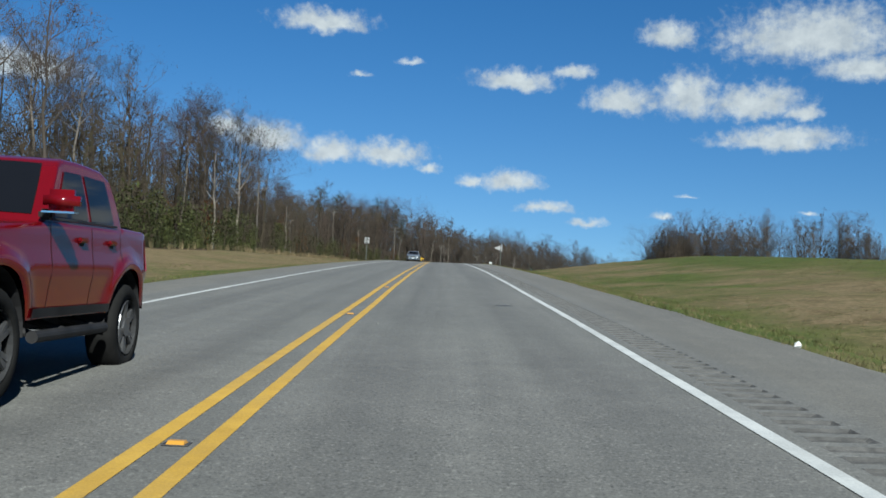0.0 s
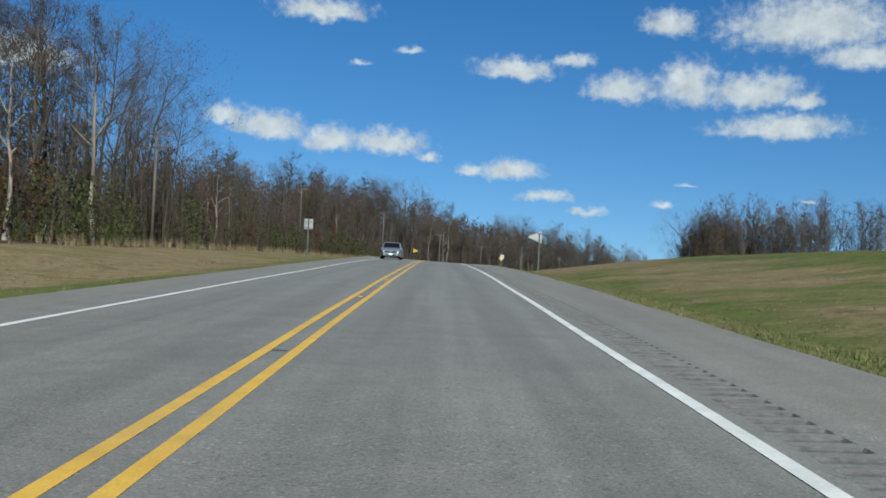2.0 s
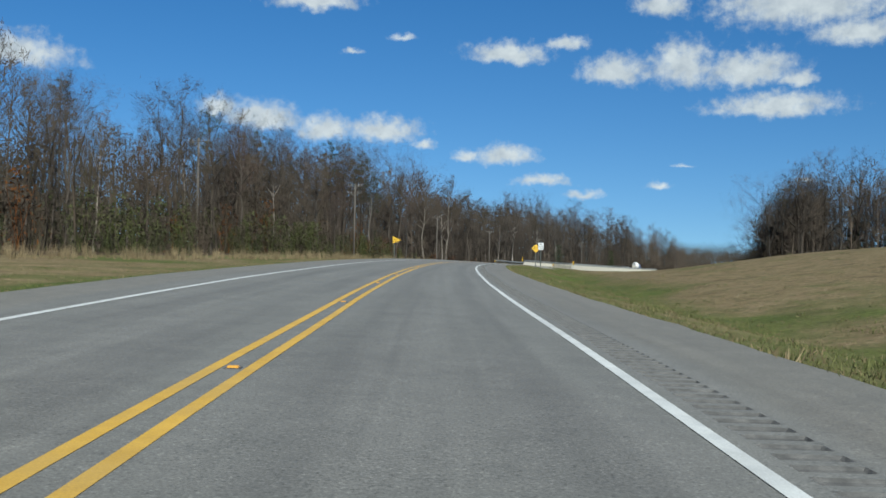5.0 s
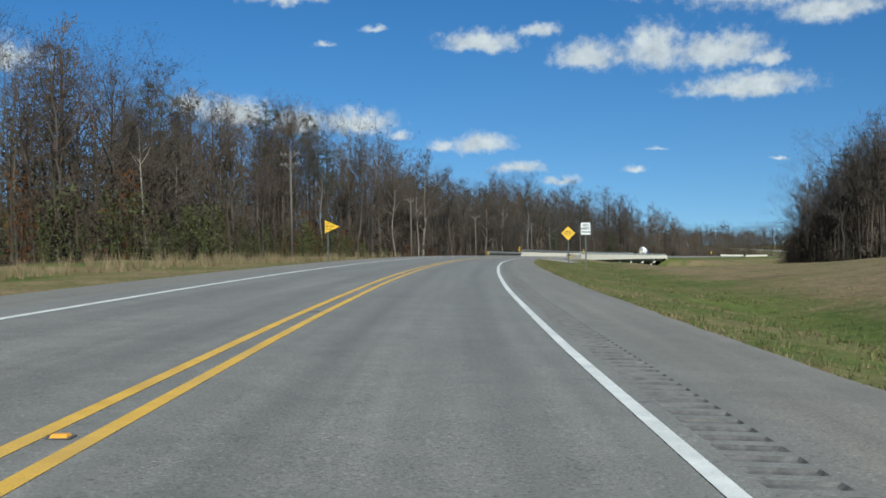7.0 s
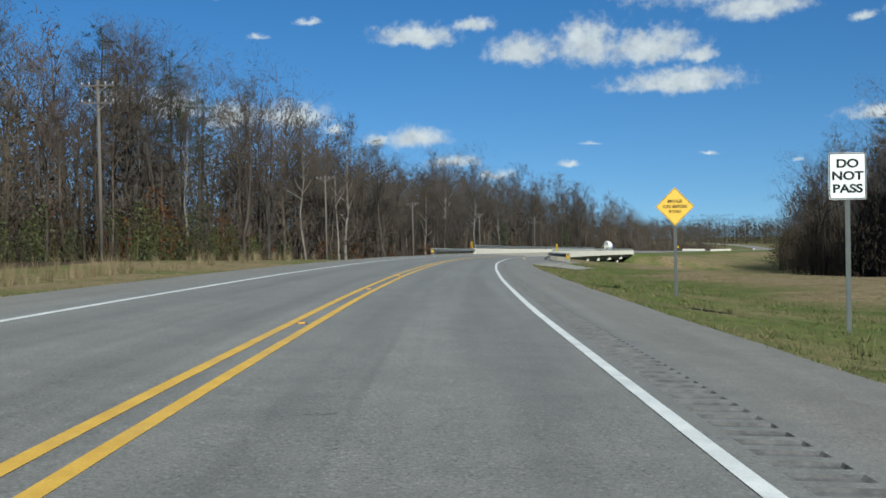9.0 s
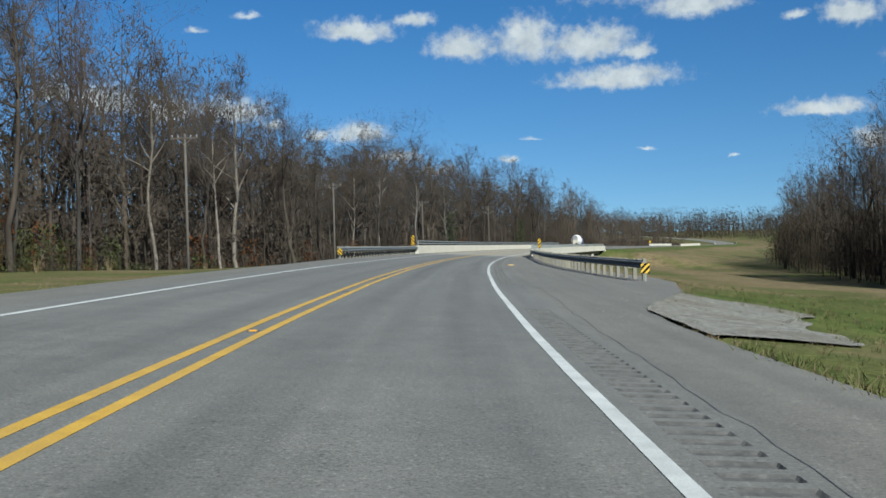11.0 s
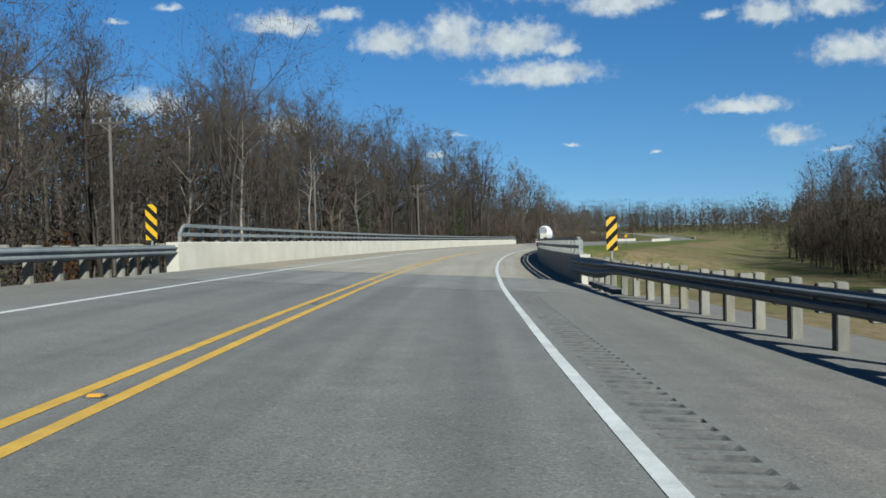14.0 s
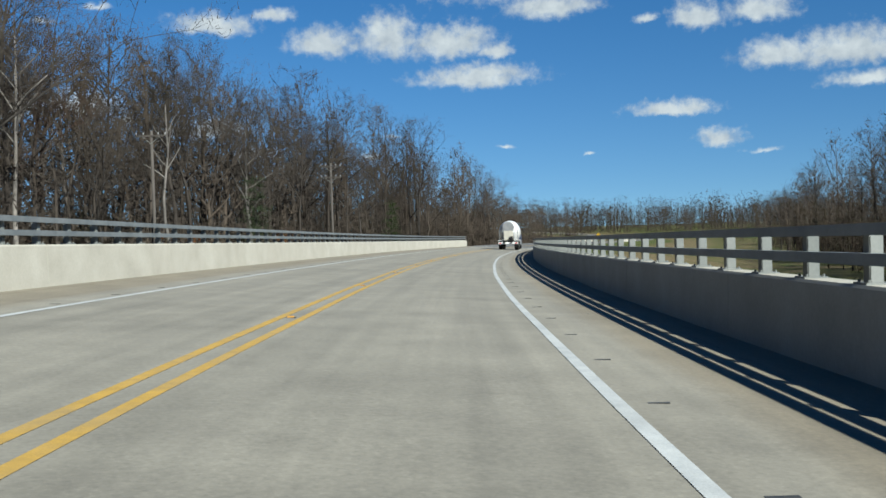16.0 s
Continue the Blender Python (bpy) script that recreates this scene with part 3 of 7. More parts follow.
def box(bm, x, y, z, w, d, h, bevel=0.0, m=None):
    """A box of that size round (x, y, z), its edges rounded."""
    t = Matrix.Translation((x, y, z)) @ (m or Matrix()) @ Matrix.Diagonal((w, d, h, 1))
    made = bmesh.ops.create_cube(bm, size=1.0, matrix=t)["verts"]
    if bevel:
        edges = list({e for v in made for e in v.link_edges})
        bmesh.ops.bevel(bm, geom=edges, offset=bevel, segments=2, affect="EDGES", clamp_overlap=True)
    return bm


def rod(bm, a, b, r, r2=None, sides=10):
    a, b = Vector(a), Vector(b)
    d = b - a
    m = Matrix.Translation((a + b) / 2) @ d.to_track_quat("Z", "Y").to_matrix().to_4x4()
    bmesh.ops.create_cone(bm, cap_ends=True, segments=sides, radius1=r, radius2=r if r2 is None else r2, depth=d.length, matrix=m)
    return bm


def plate(outline, thick):
    """A flat panel from an outline in x and z, thick metres deep along y."""
    bm = bmesh.new()
    f = bm.faces.new([bm.verts.new((x, 0, z)) for x, z in outline])
    out = bmesh.ops.extrude_face_region(bm, geom=[f])
    bmesh.ops.translate(bm, verts=[v for v in out["geom"] if isinstance(v, bmesh.types.BMVert)], vec=(0, thick, 0))
    bmesh.ops.recalc_face_normals(bm, faces=bm.faces)
    return bm


def lettering(name, text, size, x, y, z, material, parent, rx=90.0, rz=0.0, stretch=1.0, weight=0.02):
    cu = bpy.data.curves.new(name, "FONT")
    cu.body, cu.size, cu.align_x, cu.align_y, cu.extrude, cu.offset = text, size, "CENTER", "CENTER", 0.002, size * weight
    ob = new("text_maker", cu)
    me = bpy.data.meshes.new_from_object(ob)
    bpy.data.objects.remove(ob)
    me.name = name
    me.transform(Matrix.Diagonal((stretch, 1, 1, 1)))
    me.materials.clear()
    me.materials.append(material)
    t = new(name, me)
    t.parent = parent
    t.matrix_basis = pose(x, y, z, rx, 0, rz)
    return t
# ---- ground, road, bridge ----


def build_ground():
    offs = [-420, -300, -220, -160, -120, -90, -70, -55, -44, -36, -30, -26, -22.5, -19.5, -17, -15, -13.2, -11.6, -10.2, -9, -8, -7.2, -6.6, -6.0, -5.2,
            -2.5, 0, 2.5, 4.9, 5.7, 6.3, 6.9, 7.6, 8.3, 9.1, 10, 11, 12, 13.2, 14.6, 16.2, 18, 20, 22.5, 25.5, 29, 33, 38, 44, 52, 62, 75, 92, 115, 150, 200, 270, 360]
    lines = steps(-112, 640, 2.6)[:-1] + steps(640, 1290, 9)
    verts, faces = [], []
    for s in lines:
        for o in offs:
            rim = smooth(230, 360, abs(o))
            p = spot(s, o)
            on_road = edge_left(s) + 0.1 < o < edge_right(s) - 0.1
            p.z -= 0.12 if on_road else 0.012
            p.z = p.z * (1 - rim) - 9.0 * rim
            verts.append(p)
    n = len(offs)
    for j in range(len(lines) - 1):
        for i in range(n - 1):
            a = j * n + i
            faces.append((a, a + 1, a + n + 1, a + n))
    # the country beyond, out to the horizon
    k = len(verts)
    for x, y in ((-4500, -4500), (4500, -4500), (4500, 4500), (-4500, 4500)):
        verts.append(Vector((x, y, -16.0)))
    faces.append((k, k + 1, k + 2, k + 3))
    me = mesh_of("ground", verts, faces, GRASS, True)
    me.materials.append(LITTER_SOIL)
    wood = []
    for f in me.polygons[:-1]:
        i = f.index % (n - 1)
        s = lines[f.index // (n - 1)]
        wood.append(1 if offs[i] < -25 or (offs[i] >= 60 and 396 < s < 900) else 0)
    me.polygons.foreach_set("material_index", wood + [0])
    dry = []
    for s in lines:
        crest = 1 - smooth(140, 230, s)
        for o in offs:
            if o >= 0:
                d = o - edge_right(s)
                k = 0.3 + (0.55 - 0.28 * crest) * smooth(4.5 + 1.2 * smooth(150, 220, s), 10.0 + 1.5 * smooth(150, 220, s), d) - 0.6 * crest * smooth(17, 30, d) - 0.2 * (1 - crest) * smooth(40, 60, d)
                k += 0.4 * smooth(338, 346, s) * (1 - smooth(408, 416, s)) * (1 - smooth(3, 7, d))
                k -= 0.22 * smooth(240, 320, s) * smooth(6, 25, d) + 0.1 * smooth(420, 520, s)
            else:
                d = edge_left(s) - o
                k = 0.35 + 0.4 * smooth(1.5, 5.0, d) * (1 - 0.6 * smooth(120, 220, s))
            dry.append(min(1.0, max(0.0, k)))
    layer = me.attributes.new("dryness", "FLOAT", "POINT")
    layer.data.foreach_set("value", np.array(dry + [0.5] * 4, dtype=np.float32))
    return tagged(new("ground", me), "mown roadside turf, green and straw-brown, with leaf litter under the woods", "ground", kind="structure")


build_ground()
ROAD = thing("road", "grey two-lane asphalt road with paved shoulders and a milled rumble strip", "road", kind="structure")
R_IN, R_OUT, PITCH = 3.76, 4.2, 0.305


def road_sections():
    side = lambda s: [(edge_left(s) - 0.25, -0.12), (edge_left(s), 0.0)]
    left = lambda s: side(s) + [(o, 0.0) for o in (-4.6, -3.55, -2.6, -1.78, -0.9, 0.0, 0.9, 1.78, 2.7, 3.55, R_IN)]
    fray = lambda s: 0.09 * noise.noise(Vector((s * 0.45, 0.3, 2.0))) + 0.05 * noise.noise(Vector((s * 1.7, 0.9, 5.0)))
    right = lambda s: [(R_OUT, 0.0), (4.8, 0.0), (edge_right(s) + fray(s), 0.0), (edge_right(s) + fray(s) + 0.2, -0.12)]
    for a, b in ((-104, SLAB_A), (BRIDGE_B + 9, 1286)):
        strip("carriageway", steps(a, b, 3), left, ASPHALT, ROAD, uv=True)
        strip("shoulder", steps(a, b, 0.8 if a < 0 else 3), right, ASPHALT, ROAD, uv=True)
    strip("shoulder", steps(BRIDGE_B + 9, 1286, 6), lambda s: [(R_IN, 0.0), (R_OUT, 0.0)], ASPHALT, ROAD, uv=True)
    # the rumble strip: milled hollows across the shoulder
    marks = []
    s = -20.0
    while s < SLAB_A - 0.6:
        # none across the mouth of the gravel track
        deep = 0.0 if 322.3 < s < 333.5 else 1.0
        marks += [(s, 0.0), (s + 0.035, -0.018 * deep), (s + 0.095, -0.024 * deep), (s + 0.15, -0.017 * deep), (s + 0.185, 0.0)]
        s += PITCH
    marks.append((SLAB_A, 0.0))
    marks.insert(0, (-104.0, 0.0))
    depth = dict(marks)
    rag = lambda s, k: 0.022 * noise.noise(Vector((math.floor((s + 20.02) / PITCH) * 3.7, k, 0.5)))
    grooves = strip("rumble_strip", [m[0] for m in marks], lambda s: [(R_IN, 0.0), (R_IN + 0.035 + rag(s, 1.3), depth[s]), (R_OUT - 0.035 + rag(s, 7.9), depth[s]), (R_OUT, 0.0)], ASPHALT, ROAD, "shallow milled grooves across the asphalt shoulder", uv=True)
    # hollow floors are coloured darker to paint in the shade of their depth
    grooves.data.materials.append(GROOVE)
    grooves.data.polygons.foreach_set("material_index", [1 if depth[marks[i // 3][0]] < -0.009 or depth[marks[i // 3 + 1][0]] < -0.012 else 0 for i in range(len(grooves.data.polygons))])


def line_marks():
    edge = steps(-104, 1286, 3)
    wave = lambda s, k: 0.012 * math.sin(s * 0.13 + k) + 0.008 * math.sin(s * 0.41 + k)
    broken = [s for s in edge if s < 376] + [376.0]
    strip("edge_line", broken, lambda s: [(3.48 + wave(s, 1), 0.005), (3.605 + wave(s, 1), 0.005)], WHITE, ROAD, "white painted edge line")
    strip("edge_line", steps(376, 386.4, 1.3), lambda s: [(3.48 + wave(s, 1), 0.005), (3.605 + wave(s, 1), 0.005)], SCUFFED_WHITE, ROAD, "scuffed white edge line")
    strip("edge_line", steps(386.4, 1286, 3), lambda s: [(3.48 + wave(s, 1), 0.005), (3.605 + wave(s, 1), 0.005)], WHITE, ROAD, "white painted edge line")
    strip("edge_line", edge, lambda s: [(-3.74 + wave(s, 2), 0.005), (-3.6 + wave(s, 2), 0.005)], WHITE, ROAD, "white painted edge line")
    for a, b in ((-0.225, -0.105), (0.105, 0.225)):
        strip("centre_line", steps(-104, SLAB_A, 3), lambda s: [(a + wave(s, a), 0.005), (b + wave(s, a), 0.005)], YELLOW, ROAD, "yellow painted centre line")
        strip("centre_line", steps(SLAB_A, BRIDGE_B + 9, 3), lambda s: [(a + wave(s, a), 0.005), (b + wave(s, a), 0.005)], WORN_YELLOW, ROAD, "worn yellow centre line")
        strip("centre_line", steps(BRIDGE_B + 9, 1286, 3), lambda s: [(a + wave(s, a), 0.005), (b + wave(s, a), 0.005)], YELLOW, ROAD, "yellow painted centre line")
    # raised reflectors between the two yellow lines, some lost but for their black bed
    bed = bmesh.new()
    box(bed, 0, 0, 0.004, 0.15, 0.12, 0.006, 0.002)
    stud = bmesh.new()
    for x, y, z in ((-0.05, -0.05, 0.007), (0.05, -0.05, 0.007), (0.05, 0.05, 0.007), (-0.05, 0.05, 0.007), (-0.045, -0.02, 0.024), (0.045, -0.02, 0.024), (0.045, 0.02, 0.024), (-0.045, 0.02, 0.024)):
        stud.verts.new((x, y, z))
    bmesh.ops.convex_hull(stud, input=stud.verts)
    bed_me, stud_me = bpy.data.meshes.new("marker_bed"), bpy.data.meshes.new("reflector")
    bed.to_mesh(bed_me), stud.to_mesh(stud_me)
    bed.free(), stud.free()
    bed_me.materials.append(TAR)
    stud_me.materials.append(AMBER)
    rnd = random.Random(5)
    s = 5.6 - 10.36 * 2
    while s < 560:
        m = thing("road_marker", "amber raised reflector on a tar bed between yellow lines", "road marker", stand(s, 0.0, 0.0, True), "raised road markers")
        part("tar_bed", bed_me, TAR, m)
        if s < 8 or rnd.random() < 0.75:
            part("reflector", stud_me, AMBER, m)
        s += 10.36 if s < 400 or s > 426 else 10.1 + (416.3 - s if s < 412 else 0.0)


road_sections()
line_marks()


def scuffs():
    """Dark tyre scuffs and sealed cracks on the asphalt, thin films of rubber and tar."""
    rnd = random.Random(11)
    verts, faces = [], []

    def ribbon(pts, w):
        k = len(verts)
        for s, o in pts:
            verts.append(spot(s, o - w / 2, 0.003, True))
            verts.append(spot(s, o + w / 2, 0.003, True))
        for i in range(len(pts) - 1):
            faces.append((k + 2 * i, k + 2 * i + 1, k + 2 * i + 3, k + 2 * i + 2))
    for i in range(90):
        s, o = rnd.uniform(-5, 404), rnd.choice((rnd.uniform(0.5, 5.4), rnd.uniform(-5.4, -0.4)))
        n = rnd.randint(2, 4)
        ribbon([(s + j * 0.05, o + j * rnd.uniform(0.1, 0.22)) for j in range(n)], 0.03)
    # long fine cracks across the widened shoulder
    for s0, s1, o0, o1, w in ((304, 333, 4.22, 4.8, 0.007), (331, 347, 5.85, 6.2, 0.006)):
        ribbon([(s, o0 + (o1 - o0) * (s - s0) / (s1 - s0) + 0.12 * noise.noise(Vector((s * 0.3, o0, 0))) + 0.08 * noise.noise(Vector((s * 1.3, o0, 3)))) for s in steps(s0, s1, 0.6)], w)
    # a round tar patch in the lane
    k = len(verts)
    for i in range(14):
        a = 2 * math.pi * i / 14
        verts.append(spot(19.5 + 0.15 * math.cos(a) * rnd.uniform(0.9, 1.1), 2.65 + 0.17 * math.sin(a) * rnd.uniform(0.9, 1.1), 0.003, True))
    faces.append(tuple(range(k, k + 14)))
    me = mesh_of("scuff", verts, faces, TAR)
    part("scuff", me, TAR, ROAD, "thin dark cracks and tyre marks")


scuffs()
# ---- the bridge ----


def build_bridge(a, b):
    br = thing("bridge", "concrete road bridge with cream parapets and two-bar steel rails", "bridge", kind="structure")
    ss = steps(a, b, 2.4)
    flat = lambda s: [(o, 0.0) for o in (-6.05, -4.6, -3.55, -2.6, -1.78, -0.9, 0.0, 0.9, 1.78, 2.7, 3.55, 4.8, 6.05)]
    strip("approach_slab", steps(SLAB_A, 415.6, 1.5), flat, SLAB, br, "grey concrete approach slab", uv=True)
    strip("deck", steps(415.6, b, 3), flat, DECK, br, "pale worn concrete deck", uv=True)
    strip("approach_slab", steps(b, b + 9, 3), flat, SLAB, br, "grey concrete approach slab", uv=True)
    for s in (SLAB_A, 415.6, b, 470.0, 525.0):
        strip("expansion_joint", [s - 0.03, s + 0.03], lambda q: [(o, 0.004) for o in (-6.0, -3, -1, 0.4, 1.6, 3, 6.0)], TAR, br, "dark expansion joint")
    # slab edge and girders
    sweep("deck_edge", steps(a, b, 6), lambda s: (0, [(-6.5, -0.02 + 6.5 * at_station(BR, s) - 0.02), (6.5, -0.04 - 6.5 * at_station(BR, s)), (6.5, -0.32 - 6.5 * at_station(BR, s)), (-6.5, -0.32 + 6.5 * at_station(BR, s))]), CONC, br)
    for o in (-4.8, -1.6, 1.6, 4.8):
        sweep("girder", steps(a, b, 6), lambda s, o=o: (o, [(o - 0.25, -0.33), (o + 0.25, -0.33), (o + 0.25, -1.35), (o - 0.25, -1.35)]), CONC, br)
    for s in steps(a + 18, b - 18, 21):
        bm = bmesh.new()
        box(bm, 0, 0, -1.7, 12.0, 1.1, 0.7, 0.04)
        for o in (-4.4, 0, 4.4):
            rod(bm, (o, 0, -1.9), (o, 0, -8.5), 0.42, sides=14)
        ob = part("pier", bm, CONC, br)
        ob.matrix_basis = stand(s, 0, 0, True)
    # parapets in lengths of about eight metres, with the steel rails on top
    post = bmesh.new()
    box(post, 0, 0, 0.235, 0.13, 0.15, 0.45, 0.01)
    box(post, 0, 0, 0.012, 0.26, 0.3, 0.024, 0.004)
    for x in (-0.09, 0.09):
        for y in (-0.11, 0.11):
            rod(post, (x, y, 0.024), (x, y, 0.05), 0.014, sides=6)
    post_me = bpy.data.meshes.new("rail_post")
    post.to_mesh(post_me)
    post.free()
    post_me.materials.append(GALV_PALE)
    for side, first in ((-1, 411.6), (1, 413.2)):
        inner = 6.02
        sec = lambda s, k=side: (6.0 * k, [(k * (inner), 0.0), (k * inner, 0.2), (k * (inner + 0.015), 0.84), (k * (inner + 0.045), 0.87), (k * (inner + 0.36), 0.87), (k * (inner + 0.38), 0.85), (k * (inner + 0.38), -0.3), (k * inner, -0.3)])
        cuts = steps(first, b + 1.0, 8.2)
        for p, q in zip(cuts, cuts[1:]):
            sweep("parapet", steps(p + 0.008, q - 0.008, 2.0), sec, CONC, br)
        ro = inner + 0.17
        for z0, z1, w in ((1.05, 1.16, 0.09), (1.32, 1.43, 0.11)):
            e = 0.9 if z0 > 1.2 else 0.35
            o = ro - 0.105
            sweep("rail", steps(first + e, b + 0.4, 2.4), lambda s, k=side, o=o, z0=z0, z1=z1: (6.0 * k, [(k * (o - 0.045), z0), (k * (o + 0.055), z0), (k * (o + 0.055), z1), (k * (o - 0.045), z1)]), GALV, br, "galvanised square-section steel rail")
        # the end of the upper rail bends down to the parapet
        verts, faces = [], []
        pts = [(first + 0.9 - 0.55 * math.sin(t), 1.375 - 0.5 * (1 - math.cos(t))) for t in [radians(d) for d in (0, 15, 30, 45, 60, 75, 90)]]
        for s, z in pts:
            for do, dn in ((-0.05, -0.05), (0.05, -0.05), (0.05, 0.05), (-0.05, 0.05)):
                p = spot(s + dn * 0.7, side * 6.0, 0, True)
                h = heading(s)
                off = side * (ro - 0.1) + do - side * 6.0
                verts.append((p.x + math.cos(h) * off, p.y + math.sin(h) * off, p.z + z + dn * 0.6))
        for j in range(len(pts) - 1):
            for i in range(4):
                c, d = j * 4 + i, j * 4 + (i + 1) % 4
                faces.append((c, d, d + 4, c + 4))
        part("rail_end", mesh_of("rail_end", verts, faces, GALV_PALE), GALV_PALE, br)
        s = 441.9 - 1.6 * math.floor((441.9 - first - 0.9) / 1.6)
        while s < b + 0.3:
            ob = part("rail_post", post_me, GALV_PALE, br)
            ob.matrix_basis = Matrix.Translation(Vector((0, 0, 0.865)) + spot(s, side * 6.0, 0, True)) @ Matrix.Rotation(heading(s), 4, "Z") @ Matrix.Translation((side * 0.21, 0, 0))
            s += 1.6
    # little deck drains beside the edge lines
    drain = bmesh.new()
    box(drain, 0, 0, 0.004, 0.17, 0.045, 0.006, 0.002)
    dm = bpy.data.meshes.new("deck_drain")
    drain.to_mesh(dm)
    drain.free()
    dm.materials.append(TAR)
    for s in steps(418, b - 4, 2.75):
        for o in (3.86, -3.95):
            ob = part("deck_drain", dm, TAR, br)
            ob.matrix_basis = stand(s, o, 0, True)
    # abutments
    for s, d in ((a, -1), (b + 1, 1)):
        bm = bmesh.new()
        box(bm, 0, 0, -2.6, 12.9, 1.2, 4.4, 0.05)
        ob = part("abutment", bm, CONC, br)
        ob.matrix_basis = stand(s, 0, 0, True)
    return br


build_bridge(BRIDGE_A, BRIDGE_B)


def far_bridge(a, b):
    br = thing("bridge", "distant low concrete bridge with white parapets", "bridge", kind="structure")
    for k in (-1, 1):
        sweep("parapet", steps(a, b, 5), lambda s: (6.0 * k, [(k * 6.0, 0.0), (k * 6.0, 0.85), (k * 6.3, 0.85), (k * 6.3, -0.5), (k * 6.0, -0.5)]), CONC, br)
        sweep("girder", steps(a, b, 5), lambda s: (0, [(k * 5.9, -0.5 - k * 5.9 * at_station(BR, s)), (k * 5.0, -0.5 - k * 5 * at_station(BR, s)), (k * 5.0, -1.4), (k * 5.9, -1.4)]), CONC, br)
    for s in steps(a + 4, b - 4, 10):
        for o in (-4.5, 4.5):
            bm = bmesh.new()
            rod(bm, (0, 0, 0), (0, 0, -7), 0.4)
            ob = part("pile", bm, CONC, br)
            ob.matrix_basis = stand(s, o, -0.6, True)


far_bridge(712, 752)
far_bridge(925, 965)

# ---- guard rails ----
RAIL_R = ((341.2, 9.2), (346, 8.75), (356, 7.98), (372, 7.35), (393, 6.85), (404, 6.42), (410, 6.14), (413.2, 5.97), (415.4, 5.965))
RAIL_L = ((367.4, -6.0), (380, -6.05), (398, -6.1), (411.9, -6.12))


def guard_rail(line, side, label):
    a, b = line[0][0], line[-1][0]
    off = lambda s: float(np.interp(s, [p[0] for p in line], [p[1] for p in line]))
    g = thing("guard_rail", label, "guard rail", group="bridge approach rails")
    wave = ((0.0, 0.47), (0.0, 0.50), (-0.075, 0.535), (-0.075, 0.565), (0.0, 0.605), (0.0, 0.635), (-0.075, 0.675), (-0.075, 0.705), (0.0, 0.74), (0.0, 0.77))
    cuts = steps(a, b, 3.81)
    for i, (p, q) in enumerate(zip(cuts, cuts[1:])):
        deep = lambda s: 1.9 * smooth(b - 8.5, b - 5.5, s) if side > 0 else 0.0
        ring = lambda s: (off(s), [(off(s) + side * x, z - 0.13 * deep(s) * (0.77 - z) / 0.3 + 0.02 * deep(s)) for x, z in wave] + [(off(s) + side * (x + 0.006), z - 0.13 * deep(s) * (0.77 - z) / 0.3 + 0.02 * deep(s)) for x, z in wave[::-1]])
        lap = 0.15 if i < len(cuts) - 2 else 0.0
        sweep("beam", steps(p, q + lap, 1.3), ring, GALV, g)
    post = bmesh.new()
    box(post, 0, 0, 0.23, 0.15, 0.2, 1.16, 0.012)
    pm = bpy.data.meshes.new("post")
    post.to_mesh(pm)
    post.free()
    pm.materials.append(TIMBER)
    block = bmesh.new()
    box(block, 0, 0, 0.62, 0.2, 0.15, 0.36, 0.01)
    bm_ = bpy.data.meshes.new("spacer_block")
    block.to_mesh(bm_)
    block.free()
    bm_.materials.append(TIMBER)
    rnd = random.Random(3 + side)
    s = b - (2.7 if side > 0 else 1.2)
    gap = 0.95
    n = 0
    while s > a + 0.3:
        o = off(s)
        m = Matrix.Translation(spot(s, o, rnd.uniform(-0.03, 0.03), True)) @ Matrix.Rotation(heading(s) + rnd.uniform(-0.05, 0.05), 4, "Z")
        pb = part("post", pm, TIMBER, g)
        pb.matrix_basis = m @ Matrix.Translation((side * 0.3, 0, 0))
        sb = part("spacer_block", bm_, TIMBER, g)
        sb.matrix_basis = m @ Matrix.Translation((side * 0.115, 0, 0))
        bolt = bmesh.new()
        rod(bolt, (0, 0, 0), (-side * 0.025, 0, 0), 0.02, sides=8)
        bb = part("bolt", bolt, GALV_PALE, g)
        bb.matrix_basis = m @ Matrix.Translation((-side * 0.004, 0, 0.62))
        n += 1
        s -= gap if n < 5 else 1.48
    return g, off


GR, off_r = guard_rail(RAIL_R, 1, "galvanised corrugated guard rail on weathered timber posts beside the shoulder")
GL, off_l = guard_rail(RAIL_L, -1, "galvanised corrugated guard rail on timber posts across from a wood")


def striped_plate(w, h, lean, parent, x, y, z, turned=0.0):
    """A black panel with slanting amber stripes."""
    bm = plate([(-w / 2, -h / 2), (w / 2, -h / 2), (w / 2, h / 2), (-w / 2, h / 2)], 0.006)
    p = part("panel", bm, SIGN_BLACK, parent, "black panel with slanting yellow stripes")
    p.matrix_basis = pose(x, y, z, 0, 0, turned)
    period = 0.36 if h > 0.6 else 0.22
    k = -3
    while k < 6:
        z0 = -h / 2 + k * period
        pts = [(-w / 2, z0), (w / 2, z0 + w * lean), (w / 2, z0 + w * lean + period / 2), (-w / 2, z0 + period / 2)]
        # clip to the panel
        bm = bmesh.new()
        f = [bm.verts.new((u, -0.004, v)) for u, v in pts]
        bm.faces.new(f)
        for n, c in (((0, 0, 1), h / 2 - 0.01), ((0, 0, -1), h / 2 - 0.01)):
            bmesh.ops.bisect_plane(bm, geom=list(bm.verts) + list(bm.edges) + list(bm.faces), plane_co=(0, 0, c if n[2] > 0 else -c), plane_no=n, clear_outer=True)
        if len(bm.faces):
            st = part("stripe", bm, SIGN_YELLOW, p, "yellow reflective stripe")
        else:
            bm.free()
        k += 1
    return p


